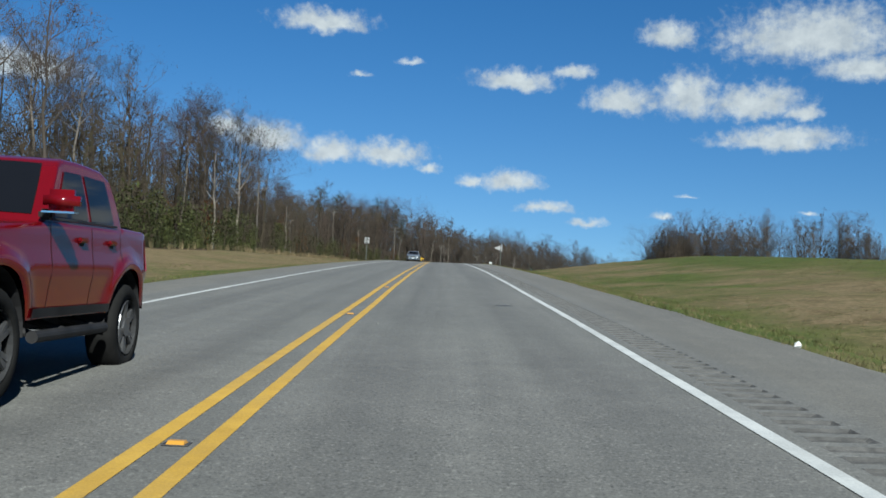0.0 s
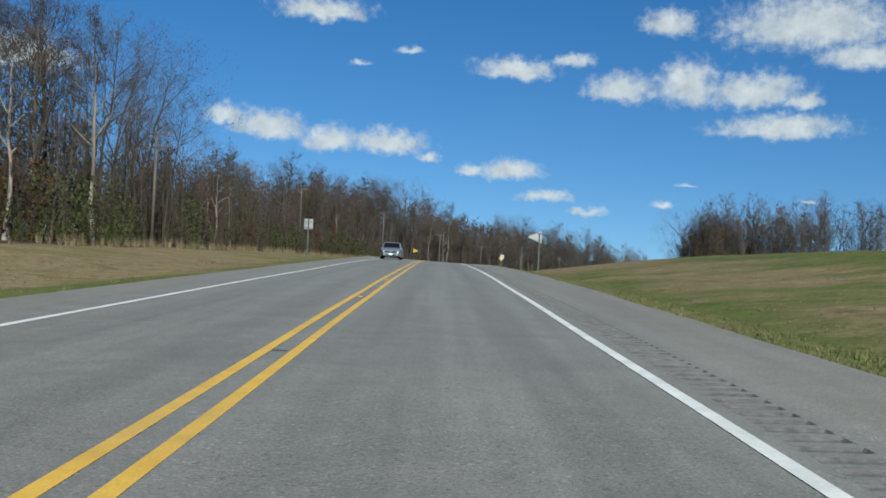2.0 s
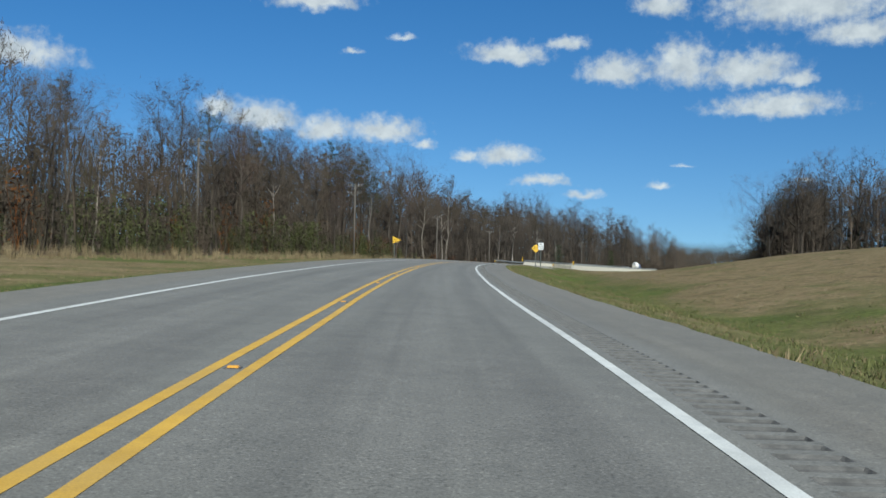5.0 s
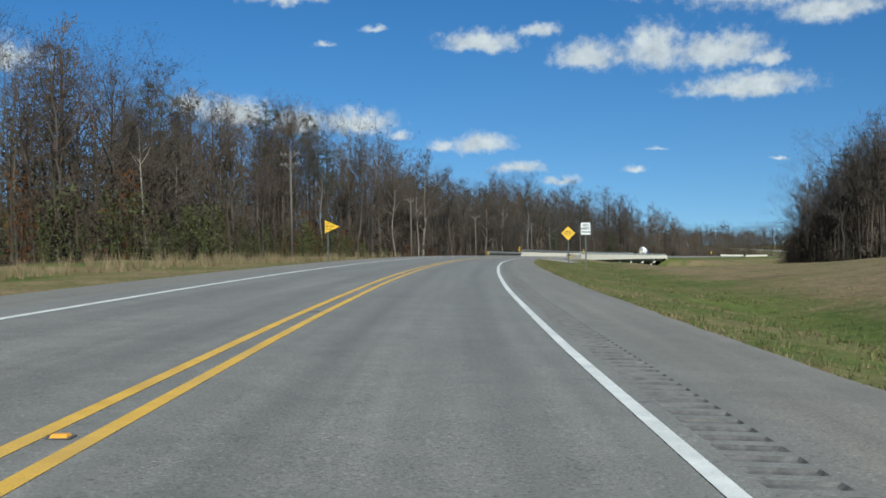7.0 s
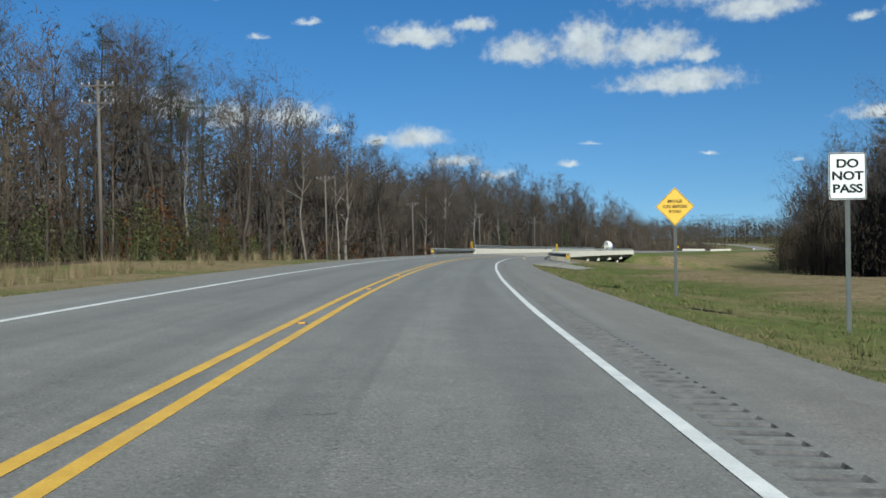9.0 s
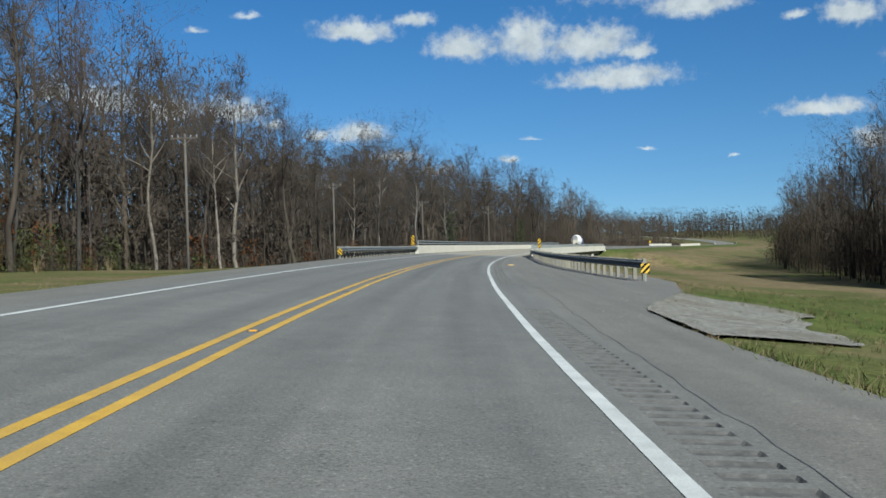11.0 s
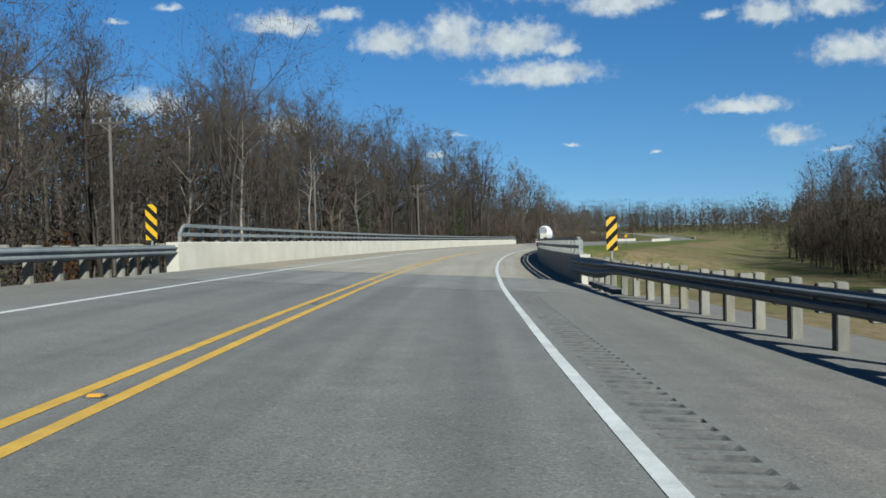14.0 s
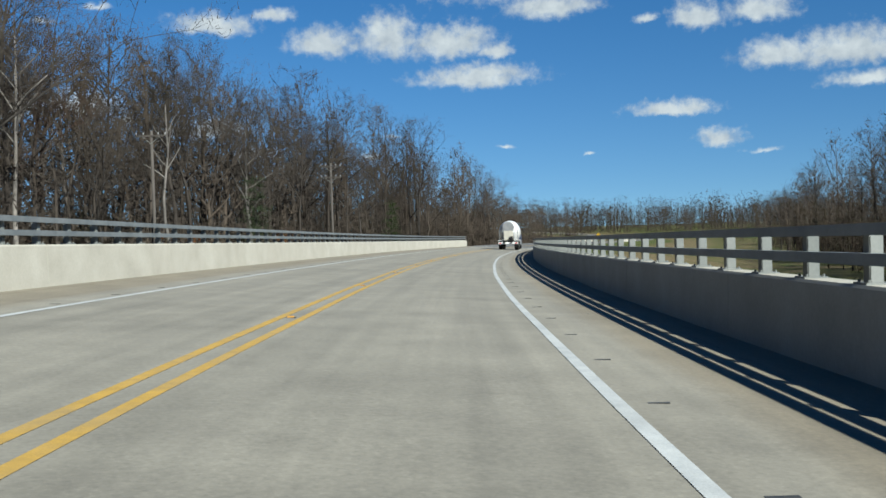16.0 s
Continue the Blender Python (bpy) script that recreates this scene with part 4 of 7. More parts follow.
def object_marker(s, o, foot_up, panel_up, w, h, lean, label):
    t = thing("object_marker", label, "road sign", stand(s, o, 0, True), "striped hazard markers")
    bm = bmesh.new()
    box(bm, 0, 0.03, (panel_up + foot_up) / 2, 0.06, 0.035, panel_up + h / 2 - foot_up, 0.005)
    part("post", bm, GALV_PALE, t)
    striped_plate(w, h, lean, t, 0, 0, panel_up)
    return t


object_marker(412.6, 6.95, -0.4, 1.55, 0.33, 1.04, 1.0, "tall black and yellow striped hazard marker at the bridge end")
object_marker(410.4, -6.42, -0.4, 1.42, 0.33, 1.04, -1.0, "tall black and yellow striped hazard marker across the bridge end")
object_marker(341.1, 9.24, -0.1, 0.48, 0.32, 0.38, 1.0, "small striped hazard plate on the guard rail end")
object_marker(367.2, -6.0, -0.1, 0.48, 0.3, 0.4, -1.0, "small striped hazard plate on the guard rail end")


def kerb_block():
    k = thing("kerb", "short pale concrete kerb under the guard rail, coloured darker for its shadow", "kerb")
    for i, s in enumerate(steps(406.5, 412, 1.4)[:-1]):
        # the darker slab concrete paints in the shadow of the rail above
        sweep("kerb_stone", [s + 0.02, s + 1.35], lambda q: (6.3, [(6.16, 0.0), (6.18, 0.12), (6.4, 0.125), (6.45, 0.0)]), SLAB, k)


kerb_block()
# ---- signs ----


def sign_post(parent, x, foot, top, material=None):
    bm = bmesh.new()
    h = top - foot
    # a U-channel post
    for dx, dy, w, d in ((0, 0.03, 0.012, 0.05), (-0.028, 0.012, 0.045, 0.01), (0.028, 0.012, 0.045, 0.01)):
        box(bm, x + dx, dy + 0.012, foot + h / 2, w if w > 0.02 else 0.06, d, h, 0.002)
    return part("post", bm, material or POST_STEEL, parent, "galvanised U-channel post")


def rounded(w, h, r, n=5):
    pts = []
    for cx, cz, a in ((w / 2 - r, -h / 2 + r, -90), (w / 2 - r, h / 2 - r, 0), (-w / 2 + r, h / 2 - r, 90), (-w / 2 + r, -h / 2 + r, 180)):
        pts += [(cx + r * math.cos(radians(a + 90 * i / n)), cz + r * math.sin(radians(a + 90 * i / n))) for i in range(n + 1)]
    return pts


def ring_of(outline, inner, y):
    """A thin flat band between two outlines of the same number of points."""
    bm = bmesh.new()
    a = [bm.verts.new((x, y, z)) for x, z in outline]
    b = [bm.verts.new((x, y, z)) for x, z in inner]
    n = len(a)
    for i in range(n):
        bm.faces.new((a[i], a[(i + 1) % n], b[(i + 1) % n], b[i]))
    return bm


def do_not_pass():
    t = thing("traffic_sign", "white rectangular sign reading DO NOT PASS on a steel post", "road sign", stand(270.2, 9.62, 0, True))
    base = deck(270.2, 9.62)
    up = 2.205 - base
    sign_post(t, 0, -0.6, up + 0.42)
    p = part("panel", plate(rounded(0.71, 0.895, 0.045), 0.004), SIGN_WHITE, t, "white sheet panel with a black border")
    p.matrix_basis = pose(0, 0, up)
    part("border", ring_of(rounded(0.695, 0.88, 0.04), rounded(0.66, 0.845, 0.03), -0.003), SIGN_BLACK, p)
    for text, z in (("DO", 0.235), ("NOT", 0.0), ("PASS", -0.245)):
        lettering("lettering", text, 0.225, 0, -0.003, z, SIGN_BLACK, p, stretch=1.22, weight=0.032)


def bridge_ices():
    t = thing("traffic_sign", "yellow diamond warning sign about the bridge on a steel post", "road sign", stand(282.2, 8.83, 0, True))
    base = deck(282.2, 8.83)
    up = 2.09 - base
    sign_post(t, 0, -0.5, up + 0.5)
    d = 0.6
    ol = [(0, -d), (d, 0), (0, d), (-d, 0)]
    p = part("panel", plate(ol, 0.004), SIGN_YELLOW, t, "yellow diamond panel with a thin black border")
    p.matrix_basis = pose(0, 0, up)
    part("border", ring_of([(x * 0.965, z * 0.965) for x, z in ol], [(x * 0.935, z * 0.935) for x, z in ol], -0.003), SIGN_BLACK, p)
    for text, z in (("BRIDGE", 0.16), ("ICES BEFORE", 0.0), ("ROAD", -0.16)):
        lettering("lettering", text, 0.135, 0, -0.003, z, SIGN_BLACK, p)


def pennant(s, o_edge, o_tip, z0, z1, facing, label):
    o = (o_edge + 0.2 * (1 if o_tip > o_edge else -1))
    t = thing("traffic_sign", label, "road sign", stand(s, o, 0, True))
    base = deck(s, o)
    up = (z0 + z1) / 2 - base
    h = (z1 - z0) / 2
    e, q = o_edge - o, o_tip - o
    sign_post(t, 0, -0.5, up + 0.35)
    k = 1 if q > e else -1
    ol = [(e, -h), (q - 0.06 * k, -0.03), (q, 0), (q - 0.06 * k, 0.03), (e, h)]
    if facing:
        p = part("panel", plate(ol, 0.004), SIGN_YELLOW, t, "yellow pennant panel with a black border")
        p.matrix_basis = pose(0, 0, up)
        f = lambda a: [(e + (x - e) * a + 0.02 * k, z * a) for x, z in ol]
        part("border", ring_of(f(0.95), f(0.915), -0.003), SIGN_BLACK, p)
        for text, z, x in (("NO", 0.22, 0.2), ("PASSING", 0.02, 0.37), ("ZONE", -0.18, 0.24)):
            lettering("lettering", text, 0.155, e + x * k, -0.003, z, SIGN_BLACK, p)
    else:
        p = part("panel", plate(ol, 0.004), ALUMINIUM, t, "bare metal back of a pennant panel")
        p.matrix_basis = pose(0, 0.07, up)
        for z in (-0.27, 0.3):
            bm = bmesh.new()
            box(bm, 0, 0.0, z, 0.34, 0.03, 0.035, 0.004)
            b = part("bracket", bm, DARK, p)
            b.matrix_basis = pose(0, -0.03, 0)


def back_of_route_sign():
    s, o = 135.8, -8.68
    t = thing("traffic_sign", "bare metal backs of two stacked sign panels on a steel post", "road sign", stand(s, o, 0, True))
    base = deck(s, o)
    sign_post(t, 0, -0.4, 2.95 - base)
    for z, h in ((2.77, 0.38), (2.36, 0.4)):
        p = part("panel", plate(rounded(0.68, h, 0.03), 0.004), ALUMINIUM, t, "bare aluminium panel back")
        p.matrix_basis = pose(0, 0.07, z - base)
    for z in (2.72, 2.26):
        bm = bmesh.new()
        box(bm, 0, 0.045, z - base, 0.6, 0.03, 0.04, 0.004)
        part("bracket", bm, DARK, t)


do_not_pass()
bridge_ices()
pennant(268.2, -9.09, -8.02, 2.14, 3.09, True, "yellow pennant sign reading NO PASSING ZONE on a steel post")
pennant(138.2, 9.86, 8.7, 1.92, 2.9, False, "bare metal back of a pennant-shaped sign on a steel post")
back_of_route_sign()


def warning_far():
    t = thing("traffic_sign", "small yellow warning sign far along the road", "road sign", stand(640, 9.5, 0, True))
    sign_post(t, 0, -0.6, 2.4)
    p = part("panel", plate([(0, -0.5), (0.5, 0), (0, 0.5), (-0.5, 0)], 0.004), SIGN_YELLOW, t)
    p.matrix_basis = pose(0, 0, 2.1)


warning_far()

# ---- utility poles ----


def utility_pole(s, o, top, double=False):
    foot = lie(s, o)
    h = top - foot
    t = thing("utility_pole", "weathered wooden utility pole with a crossarm beside the wood", "utility pole", stand(s, o), "utility poles along the wood")
    bm = bmesh.new()
    rod(bm, (0, 0, -0.4), (0, 0, h + 0.3), 0.17, 0.11, 10)
    part("pole", bm, POLE_WOOD, t, smooth_faces=True)
    for z in ((h - 0.15, h - 1.5) if double else (h - 0.15,)):
        bm = bmesh.new()
        box(bm, 0, -0.12, z, 2.7, 0.1, 0.13, 0.01)
        arm = part("crossarm", bm, POLE_WOOD, t)
        for x in (-1.25, -0.65, 0.65, 1.25):
            bm = bmesh.new()
            rod(bm, (x, -0.12, z + 0.06), (x, -0.12, z + 0.16), 0.02, sides=8)
            rod(bm, (x, -0.12, z + 0.16), (x, -0.12, z + 0.3), 0.065, 0.035, 8)
            part("insulator", bm, ALUMINIUM, arm, "grey porcelain insulator")
        for k in (-1, 1):
            bm = bmesh.new()
            rod(bm, (k * 0.75, -0.14, z - 0.05), (0, -0.14, z - 0.65), 0.018, sides=6)
            part("brace", bm, GALV_PALE, arm)


utility_pole(163.3, -28.8, 12.2, True)
utility_pole(258.9, -31.4, 13.9)
utility_pole(327.0, -27.4, 14.2, True)
utility_pole(400.5, -27.5, 12.4)
utility_pole(458.5, -27.2, 11.1)
utility_pole(514.5, -25.5, 10.7)
utility_pole(556.0, -20.0, 11.0, True)

# ---- vehicles: x across, y forward, z up ----


def slab(outline, half, material, name, parent, tuck=None, bevel=0.03, label="", bow=0.0, bow_back=0.0, crown=0.0):
    """A body panel: a side outline in y and z carried across, drawn in at each height by tuck, bowed in plan and crowned in section."""
    bm = bmesh.new()
    cols = (-1.0, -0.9, -0.7, -0.35, 0.0, 0.35, 0.7, 0.9, 1.0)
    top = max(z for y, z in outline)
    rows = []
    for c in cols:
        row = []
        for y, z in outline:
            a = abs(c)
            yy = y - (bow * a ** 3 * min(1.0, max(0.0, y / 1.2)) if y > 0 else -bow_back * a ** 3 * min(1.0, -y / 1.2))
            zz = z - crown * a * a * min(1.0, max(0.0, (z - 0.5) / (top - 0.5)))
            row.append(bm.verts.new((c * (half - (tuck(y, z) if tuck else 0.0)), yy, zz)))
        rows.append(row)
    n = len(outline)
    sides = [bm.faces.new(rows[0][::-1]), bm.faces.new(rows[-1])]
    for r0, r1 in zip(rows, rows[1:]):
        for i in range(n):
            j = (i + 1) % n
            bm.faces.new((r0[i], r0[j], r1[j], r1[i]))
    bmesh.ops.recalc_face_normals(bm, faces=bm.faces)
    if bevel:
        rim = list({e for f in sides for e in f.edges})
        bmesh.ops.bevel(bm, geom=rim, offset=bevel, segments=3, affect="EDGES", clamp_overlap=True)
    ob = part(name, bm, material, parent, label)
    for f in ob.data.polygons:
        f.use_smooth = len(f.vertices) <= 4
    return ob


def arch(y0, z0, r, n=9, start=180, end=0):
    return [(y0 + r * math.cos(radians(start + (end - start) * i / n)), z0 + r * math.sin(radians(start + (end - start) * i / n))) for i in range(n + 1)]


def wheel(parent, x, y, r, wide, spokes):
    k = 1 if x > 0 else -1
    w = part("wheel", bmesh.new(), RUBBER, parent)
    w.matrix_basis = pose(x, y, r)
    bm = bmesh.new()
    prof = [(-wide / 2, r * 0.66), (-wide / 2, r * 0.9), (-wide / 2 + 0.03, r * 0.985), (-wide / 4, r), (wide / 4, r), (wide / 2 - 0.03, r * 0.985), (wide / 2, r * 0.9), (wide / 2, r * 0.66)]
    n = 28
    rings = [[bm.verts.new((px, pr * math.cos(2 * math.pi * i / n), pr * math.sin(2 * math.pi * i / n))) for px, pr in prof] for i in range(n)]
    for i in range(n):
        a, b = rings[i], rings[(i + 1) % n]
        for j in range(len(prof)):
            j2 = (j + 1) % len(prof)
            bm.faces.new((a[j], a[j2], b[j2], b[j]))
    part("tyre", bm, RUBBER, w, smooth_faces=True)
    bm = bmesh.new()
    for q in range(spokes):
        a = 2 * math.pi * q / spokes
        m = Matrix.Rotation(a, 4, "X")
        for off in (-0.12, 0.12):
            box(bm, 0, 0, 0, 0.035, 0.05, r * 0.52, 0.008, m @ Matrix.Rotation(off, 4, "X") @ Matrix.Translation((k * (wide / 2 - 0.035), 0, r * 0.38)))
    rod(bm, (k * (wide / 2 - 0.06), 0, 0), (k * (wide / 2 - 0.005), 0, 0), 0.085, sides=16)
    bmesh.ops.create_cone(bm, cap_ends=False, segments=24, radius1=r * 0.66, radius2=r * 0.62, depth=0.05, matrix=Matrix.Translation((k * (wide / 2 - 0.02), 0, 0)) @ Matrix.Rotation(math.pi / 2 * k, 4, "Y"))
    part("rim", bm, ALLOY, w, "five-spoke alloy rim")
    bm = bmesh.new()
    rod(bm, (k * (wide / 2 - 0.12), 0, 0), (k * (wide / 2 - 0.1), 0, 0), r * 0.64, sides=24)
    part("brake_disc", bm, DARK, w)
    return w


def pane(points, material, name, parent, thick=0.012, label=""):
    """A thin panel through four or more points in space."""
    bm = bmesh.new()
    vs = [bm.verts.new(p) for p in points]
    f = bm.faces.new(vs)
    f.normal_update()
    nrm = f.normal.copy()
    out = bmesh.ops.extrude_face_region(bm, geom=[f])
    bmesh.ops.translate(bm, verts=[v for v in out["geom"] if isinstance(v, bmesh.types.BMVert)], vec=nrm * -thick)
    bmesh.ops.recalc_face_normals(bm, faces=bm.faces)
    return part(name, bm, material, parent, label)


def shell(name, ys, low, high, half, material, parent, label="", rows=9, round_top=0.07, cols=9):
    """A car body skin: at each y a section that climbs from low(y) up the side, over the top at high(y) and down again; half(y, z) is its half width."""
    bm = bmesh.new()
    rings = []
    for y in ys:
        a, b = low(y), high(y)
        side = []
        for i in range(rows + 1):
            z = a + (b - round_top - a) * i / rows
            side.append((half(y, z), z))
        for i in range(1, 5):
            q = math.pi / 2 * i / 4
            w = half(y, b - round_top)
            side.append((w - round_top * (1 - math.cos(q)), b - round_top + round_top * math.sin(q)))
        w = side[-1][0]
        top = [(w * (1 - 2 * i / (cols + 1)), b + 0.012 * (1 - (1 - 2 * i / (cols + 1)) ** 2)) for i in range(1, cols + 1)]
        rings.append([bm.verts.new((x, y, z)) for x, z in side + top + [(-x, z) for x, z in side[::-1]]])
    for r0, r1 in zip(rings, rings[1:]):
        for i in range(len(r0) - 1):
            bm.faces.new((r0[i], r0[i + 1], r1[i + 1], r1[i]))
    bm.faces.new(rings[0])
    bm.faces.new(rings[-1][::-1])
    bmesh.ops.recalc_face_normals(bm, faces=bm.faces)
    ob = part(name, bm, material, parent, label)
    for f in ob.data.polygons:
        f.use_smooth = len(f.vertices) == 4
    return ob


def skin(name, corners, place, material, parent, label="", n=6):
    """A thin pane that follows a surface: four corners in the surface's own two coordinates, place() gives the point."""
    bm = bmesh.new()
    (a0, b0), (a1, b1), (a2, b2), (a3, b3) = corners
    grid = []
    for i in range(n + 1):
        u = i / n
        row = []
        for j in range(n + 1):
            v = j / n
            a = (a0 * (1 - u) + a1 * u) * (1 - v) + (a3 * (1 - u) + a2 * u) * v
            b = (b0 * (1 - u) + b1 * u) * (1 - v) + (b3 * (1 - u) + b2 * u) * v
            row.append(bm.verts.new(place(a, b)))
        grid.append(row)
    for i in range(n):
        for j in range(n):
            bm.faces.new((grid[i][j], grid[i + 1][j], grid[i + 1][j + 1], grid[i][j + 1]))
    bmesh.ops.recalc_face_normals(bm, faces=bm.faces)
    return part(name, bm, material, parent, label, True)


def pickup_truck():
    # origin on the road under the cab, nose along +y; it comes towards the camera
    t = thing("pickup_truck", "glossy red four-door pickup truck driving in the oncoming lane", "pickup truck", stand(7.55, -2.34, 0.0, True, 180.0))
    F, B, R = 1.13, -1.53, 0.5
    interp = lambda x, xs, zs: float(np.interp(x, xs, zs))
    well = lambda y: max([0.54] + [0.42 + math.sqrt(max(0.0, R * R - (y - c) ** 2)) for c in (F, B) if abs(y - c) < R])
    belt = lambda y: interp(y, (-2.2, -1.42, -1.36, 0.2, 0.5, 1.2, 1.6, 1.86, 1.95), (1.27, 1.28, 1.26, 1.25, 1.23, 1.18, 1.13, 1.0, 0.8))
    plan = lambda y: interp(y, (-2.2, -2.1, -1.2, 0.8, 1.45, 1.75, 1.95), (0.87, 0.9, 0.925, 0.925, 0.9, 0.82, 0.68))
    wide = lambda y, z: plan(y) - 0.1 * max(0.0, z - 1.0) ** 1.3 - 0.16 * max(0.0, 0.86 - z) ** 1.4 + 0.018 * math.exp(-((z - 0.9) / 0.09) ** 2) + 0.035 * max(math.exp(-((math.hypot(y - c, z - 0.42) - R - 0.05) / 0.07) ** 2) for c in (F, B))
    ys = sorted(set([-2.2, -2.15, -2.08, 1.8, 1.9, 1.95, -1.42, -1.36] + [round(-2.0 + 0.06 * i, 3) for i in range(64)]))
    shell("body", ys, well, belt, wide, RED, t, "glossy red painted body", 14, 0.05)
    roof = lambda y: interp(y, (-1.38, -1.34, -1.27, -1.1, -0.6, -0.25, -0.12, 0.3, 0.34), (1.24, 1.5, 1.7, 1.755, 1.77, 1.755, 1.715, 1.27, 1.2))
    cabin = lambda y, z: 0.9 - 0.19 * max(0.0, z - 1.22) - 0.12 * max(0.0, z - 1.22) ** 2 - 0.06 * max(0.0, y + 0.1)
    ys = [-1.38, -1.36, -1.34, -1.3, -1.27, -1.2, -1.1, -0.9, -0.7, -0.5, -0.35, -0.25, -0.18, -0.12, -0.05, 0.05, 0.15, 0.25, 0.3, 0.34]
    shell("cab", ys, lambda y: 1.18, roof, cabin, RED, t, "red cab with rounded roof", 7, 0.045)
    for k in (-1, 1):
        side = lambda y, z: (k * (cabin(y, z) + 0.007), y, z)
        skin("front_window", [(0.13, 1.29), (-0.54, 1.29), (-0.57, 1.665), (-0.2, 1.655)], side, CAR_GLASS, t)
        skin("rear_window", [(-0.61, 1.29), (-1.17, 1.3), (-1.13, 1.66), (-0.63, 1.665)], side, CAR_GLASS, t)
        skin("window_trim", [(0.2, 1.262), (-1.24, 1.272), (-1.24, 1.288), (0.17, 1.28)], lambda y, z: (k * (cabin(y, z) + 0.012), y, z), DARK, t, "black weather strip", 10)
        bm = bmesh.new()
        box(bm, k * 1.04, 0.42, 1.39, 0.26, 0.14, 0.16, 0.045)
        mir = part("mirror", bm, RED, t, "red door mirror with a bright lower edge", True)
        bm = bmesh.new()
        box(bm, k * 1.03, 0.43, 1.306, 0.24, 0.1, 0.014, 0.005)
        part("mirror_trim", bm, CHROME, mir)
        bm = bmesh.new()
        box(bm, k * 0.91, 0.36, 1.29, 0.1, 0.09, 0.08, 0.02)
        part("mirror_foot", bm, DARK, mir)
        for y in (-0.33, -1.03):
            bm = bmesh.new()
            box(bm, k * 0.935, y, 1.13, 0.05, 0.17, 0.04, 0.015)
            handle = part("door_handle", bm, RED, t)
            bm = bmesh.new()
            box(bm, k * 0.917, y, 1.115, 0.016, 0.12, 0.075, 0.02)
            part("handle_recess", bm, DARK, handle)
        for y in (0.28, -0.58, -1.3):
            skin("door_gap", [(y + 0.005, 0.6), (y - 0.005, 0.6), (y - 0.005, 1.24), (y + 0.005, 1.24)], lambda a, b: (k * (wide(a, b) + 0.002), a, b), DARK, t, "", 8)
        skin("sill_guard", [(0.6, 0.55), (-1.0, 0.55), (-1.0, 0.62), (0.6, 0.62)], lambda a, b: (k * (wide(a, b) + 0.012), a, b), DARK, t, "", 8)
        bm = bmesh.new()
        rod(bm, (k * 0.93, -0.92, 0.42), (k * 0.93, 0.55, 0.42), 0.045, sides=12)
        for y in (-0.8, -0.15, 0.45):
            rod(bm, (k * 0.93, y, 0.42), (k * 0.6, y, 0.5), 0.03, sides=8)
        part("side_step", bm, DARK, t, "black tubular side step")
        for y in (F, B):
            wheel(t, k * 0.815, y, 0.39, 0.26, 6)
            bm = bmesh.new()
            rows = [[bm.verts.new((k * x, a, b)) for a, b in arch(y, 0.42, r, 14, 0, 180)] for r, x in ((R + 0.002, 0.9), (R - 0.01, 0.84), (R - 0.01, 0.62))]
            for r0, r1 in zip(rows, rows[1:]):
                for i in range(len(r0) - 1):
                    bm.faces.new((r0[i], r0[i + 1], r1[i + 1], r1[i]))
            part("wheel_well", bm, DARK, t)
        bm = bmesh.new()
        box(bm, k * 0.66, 1.84, 0.92, 0.3, 0.16, 0.16, 0.04)
        part("headlamp", bm, LAMP_GLASS, t)
        skin("tail_lamp", [(-2.05, 0.9), (-2.19, 0.9), (-2.19, 1.2), (-2.1, 1.2)], lambda a, b: (k * (wide(a, b) + 0.006), a, b), TAIL_RED, t)
    glass = lambda x, y: (x * (cabin(y, roof(y)) - 0.04), y, roof(y) + 0.018 * (1 - x * x) + 0.006)
    skin("windscreen", [(-0.93, 0.285), (0.93, 0.285), (0.9, -0.1), (-0.9, -0.1)], glass, CAR_GLASS, t)
    skin("sticker", [(0.62, 0.2), (0.76, 0.2), (0.75, 0.11), (0.62, 0.11)], lambda x, y: tuple(a + b for a, b in zip(glass(x, y), (0, 0, 0.006))), SIGN_WHITE, t, "pale inspection sticker inside the windscreen", 2)
    skin("bed_cover", [(-0.95, -2.12), (0.95, -2.12), (0.95, -1.44), (-0.95, -1.44)], lambda x, y: (x * 0.84, y, belt(y) + 0.022), DARK, t, "black soft bed cover")
    for name, y, z, w, d, h, mat in (("grille", 1.93, 0.88, 0.86, 0.08, 0.26, DARK), ("bumper", 1.9, 0.58, 1.5, 0.2, 0.2, DARK), ("rear_bumper", -2.22, 0.6, 1.66, 0.14, 0.18, CHROME)):
        bm = bmesh.new()
        box(bm, 0, y, z, w, d, h, 0.04)
        part(name, bm, mat, t)
    bm = bmesh.new()
    box(bm, 0, -0.15, 0.6, 1.2, 3.9, 0.34, 0.03)
    for y in (F, B):
        rod(bm, (-0.7, y, 0.39), (0.7, y, 0.39), 0.06, sides=10)
    part("chassis", bm, DARK, t)


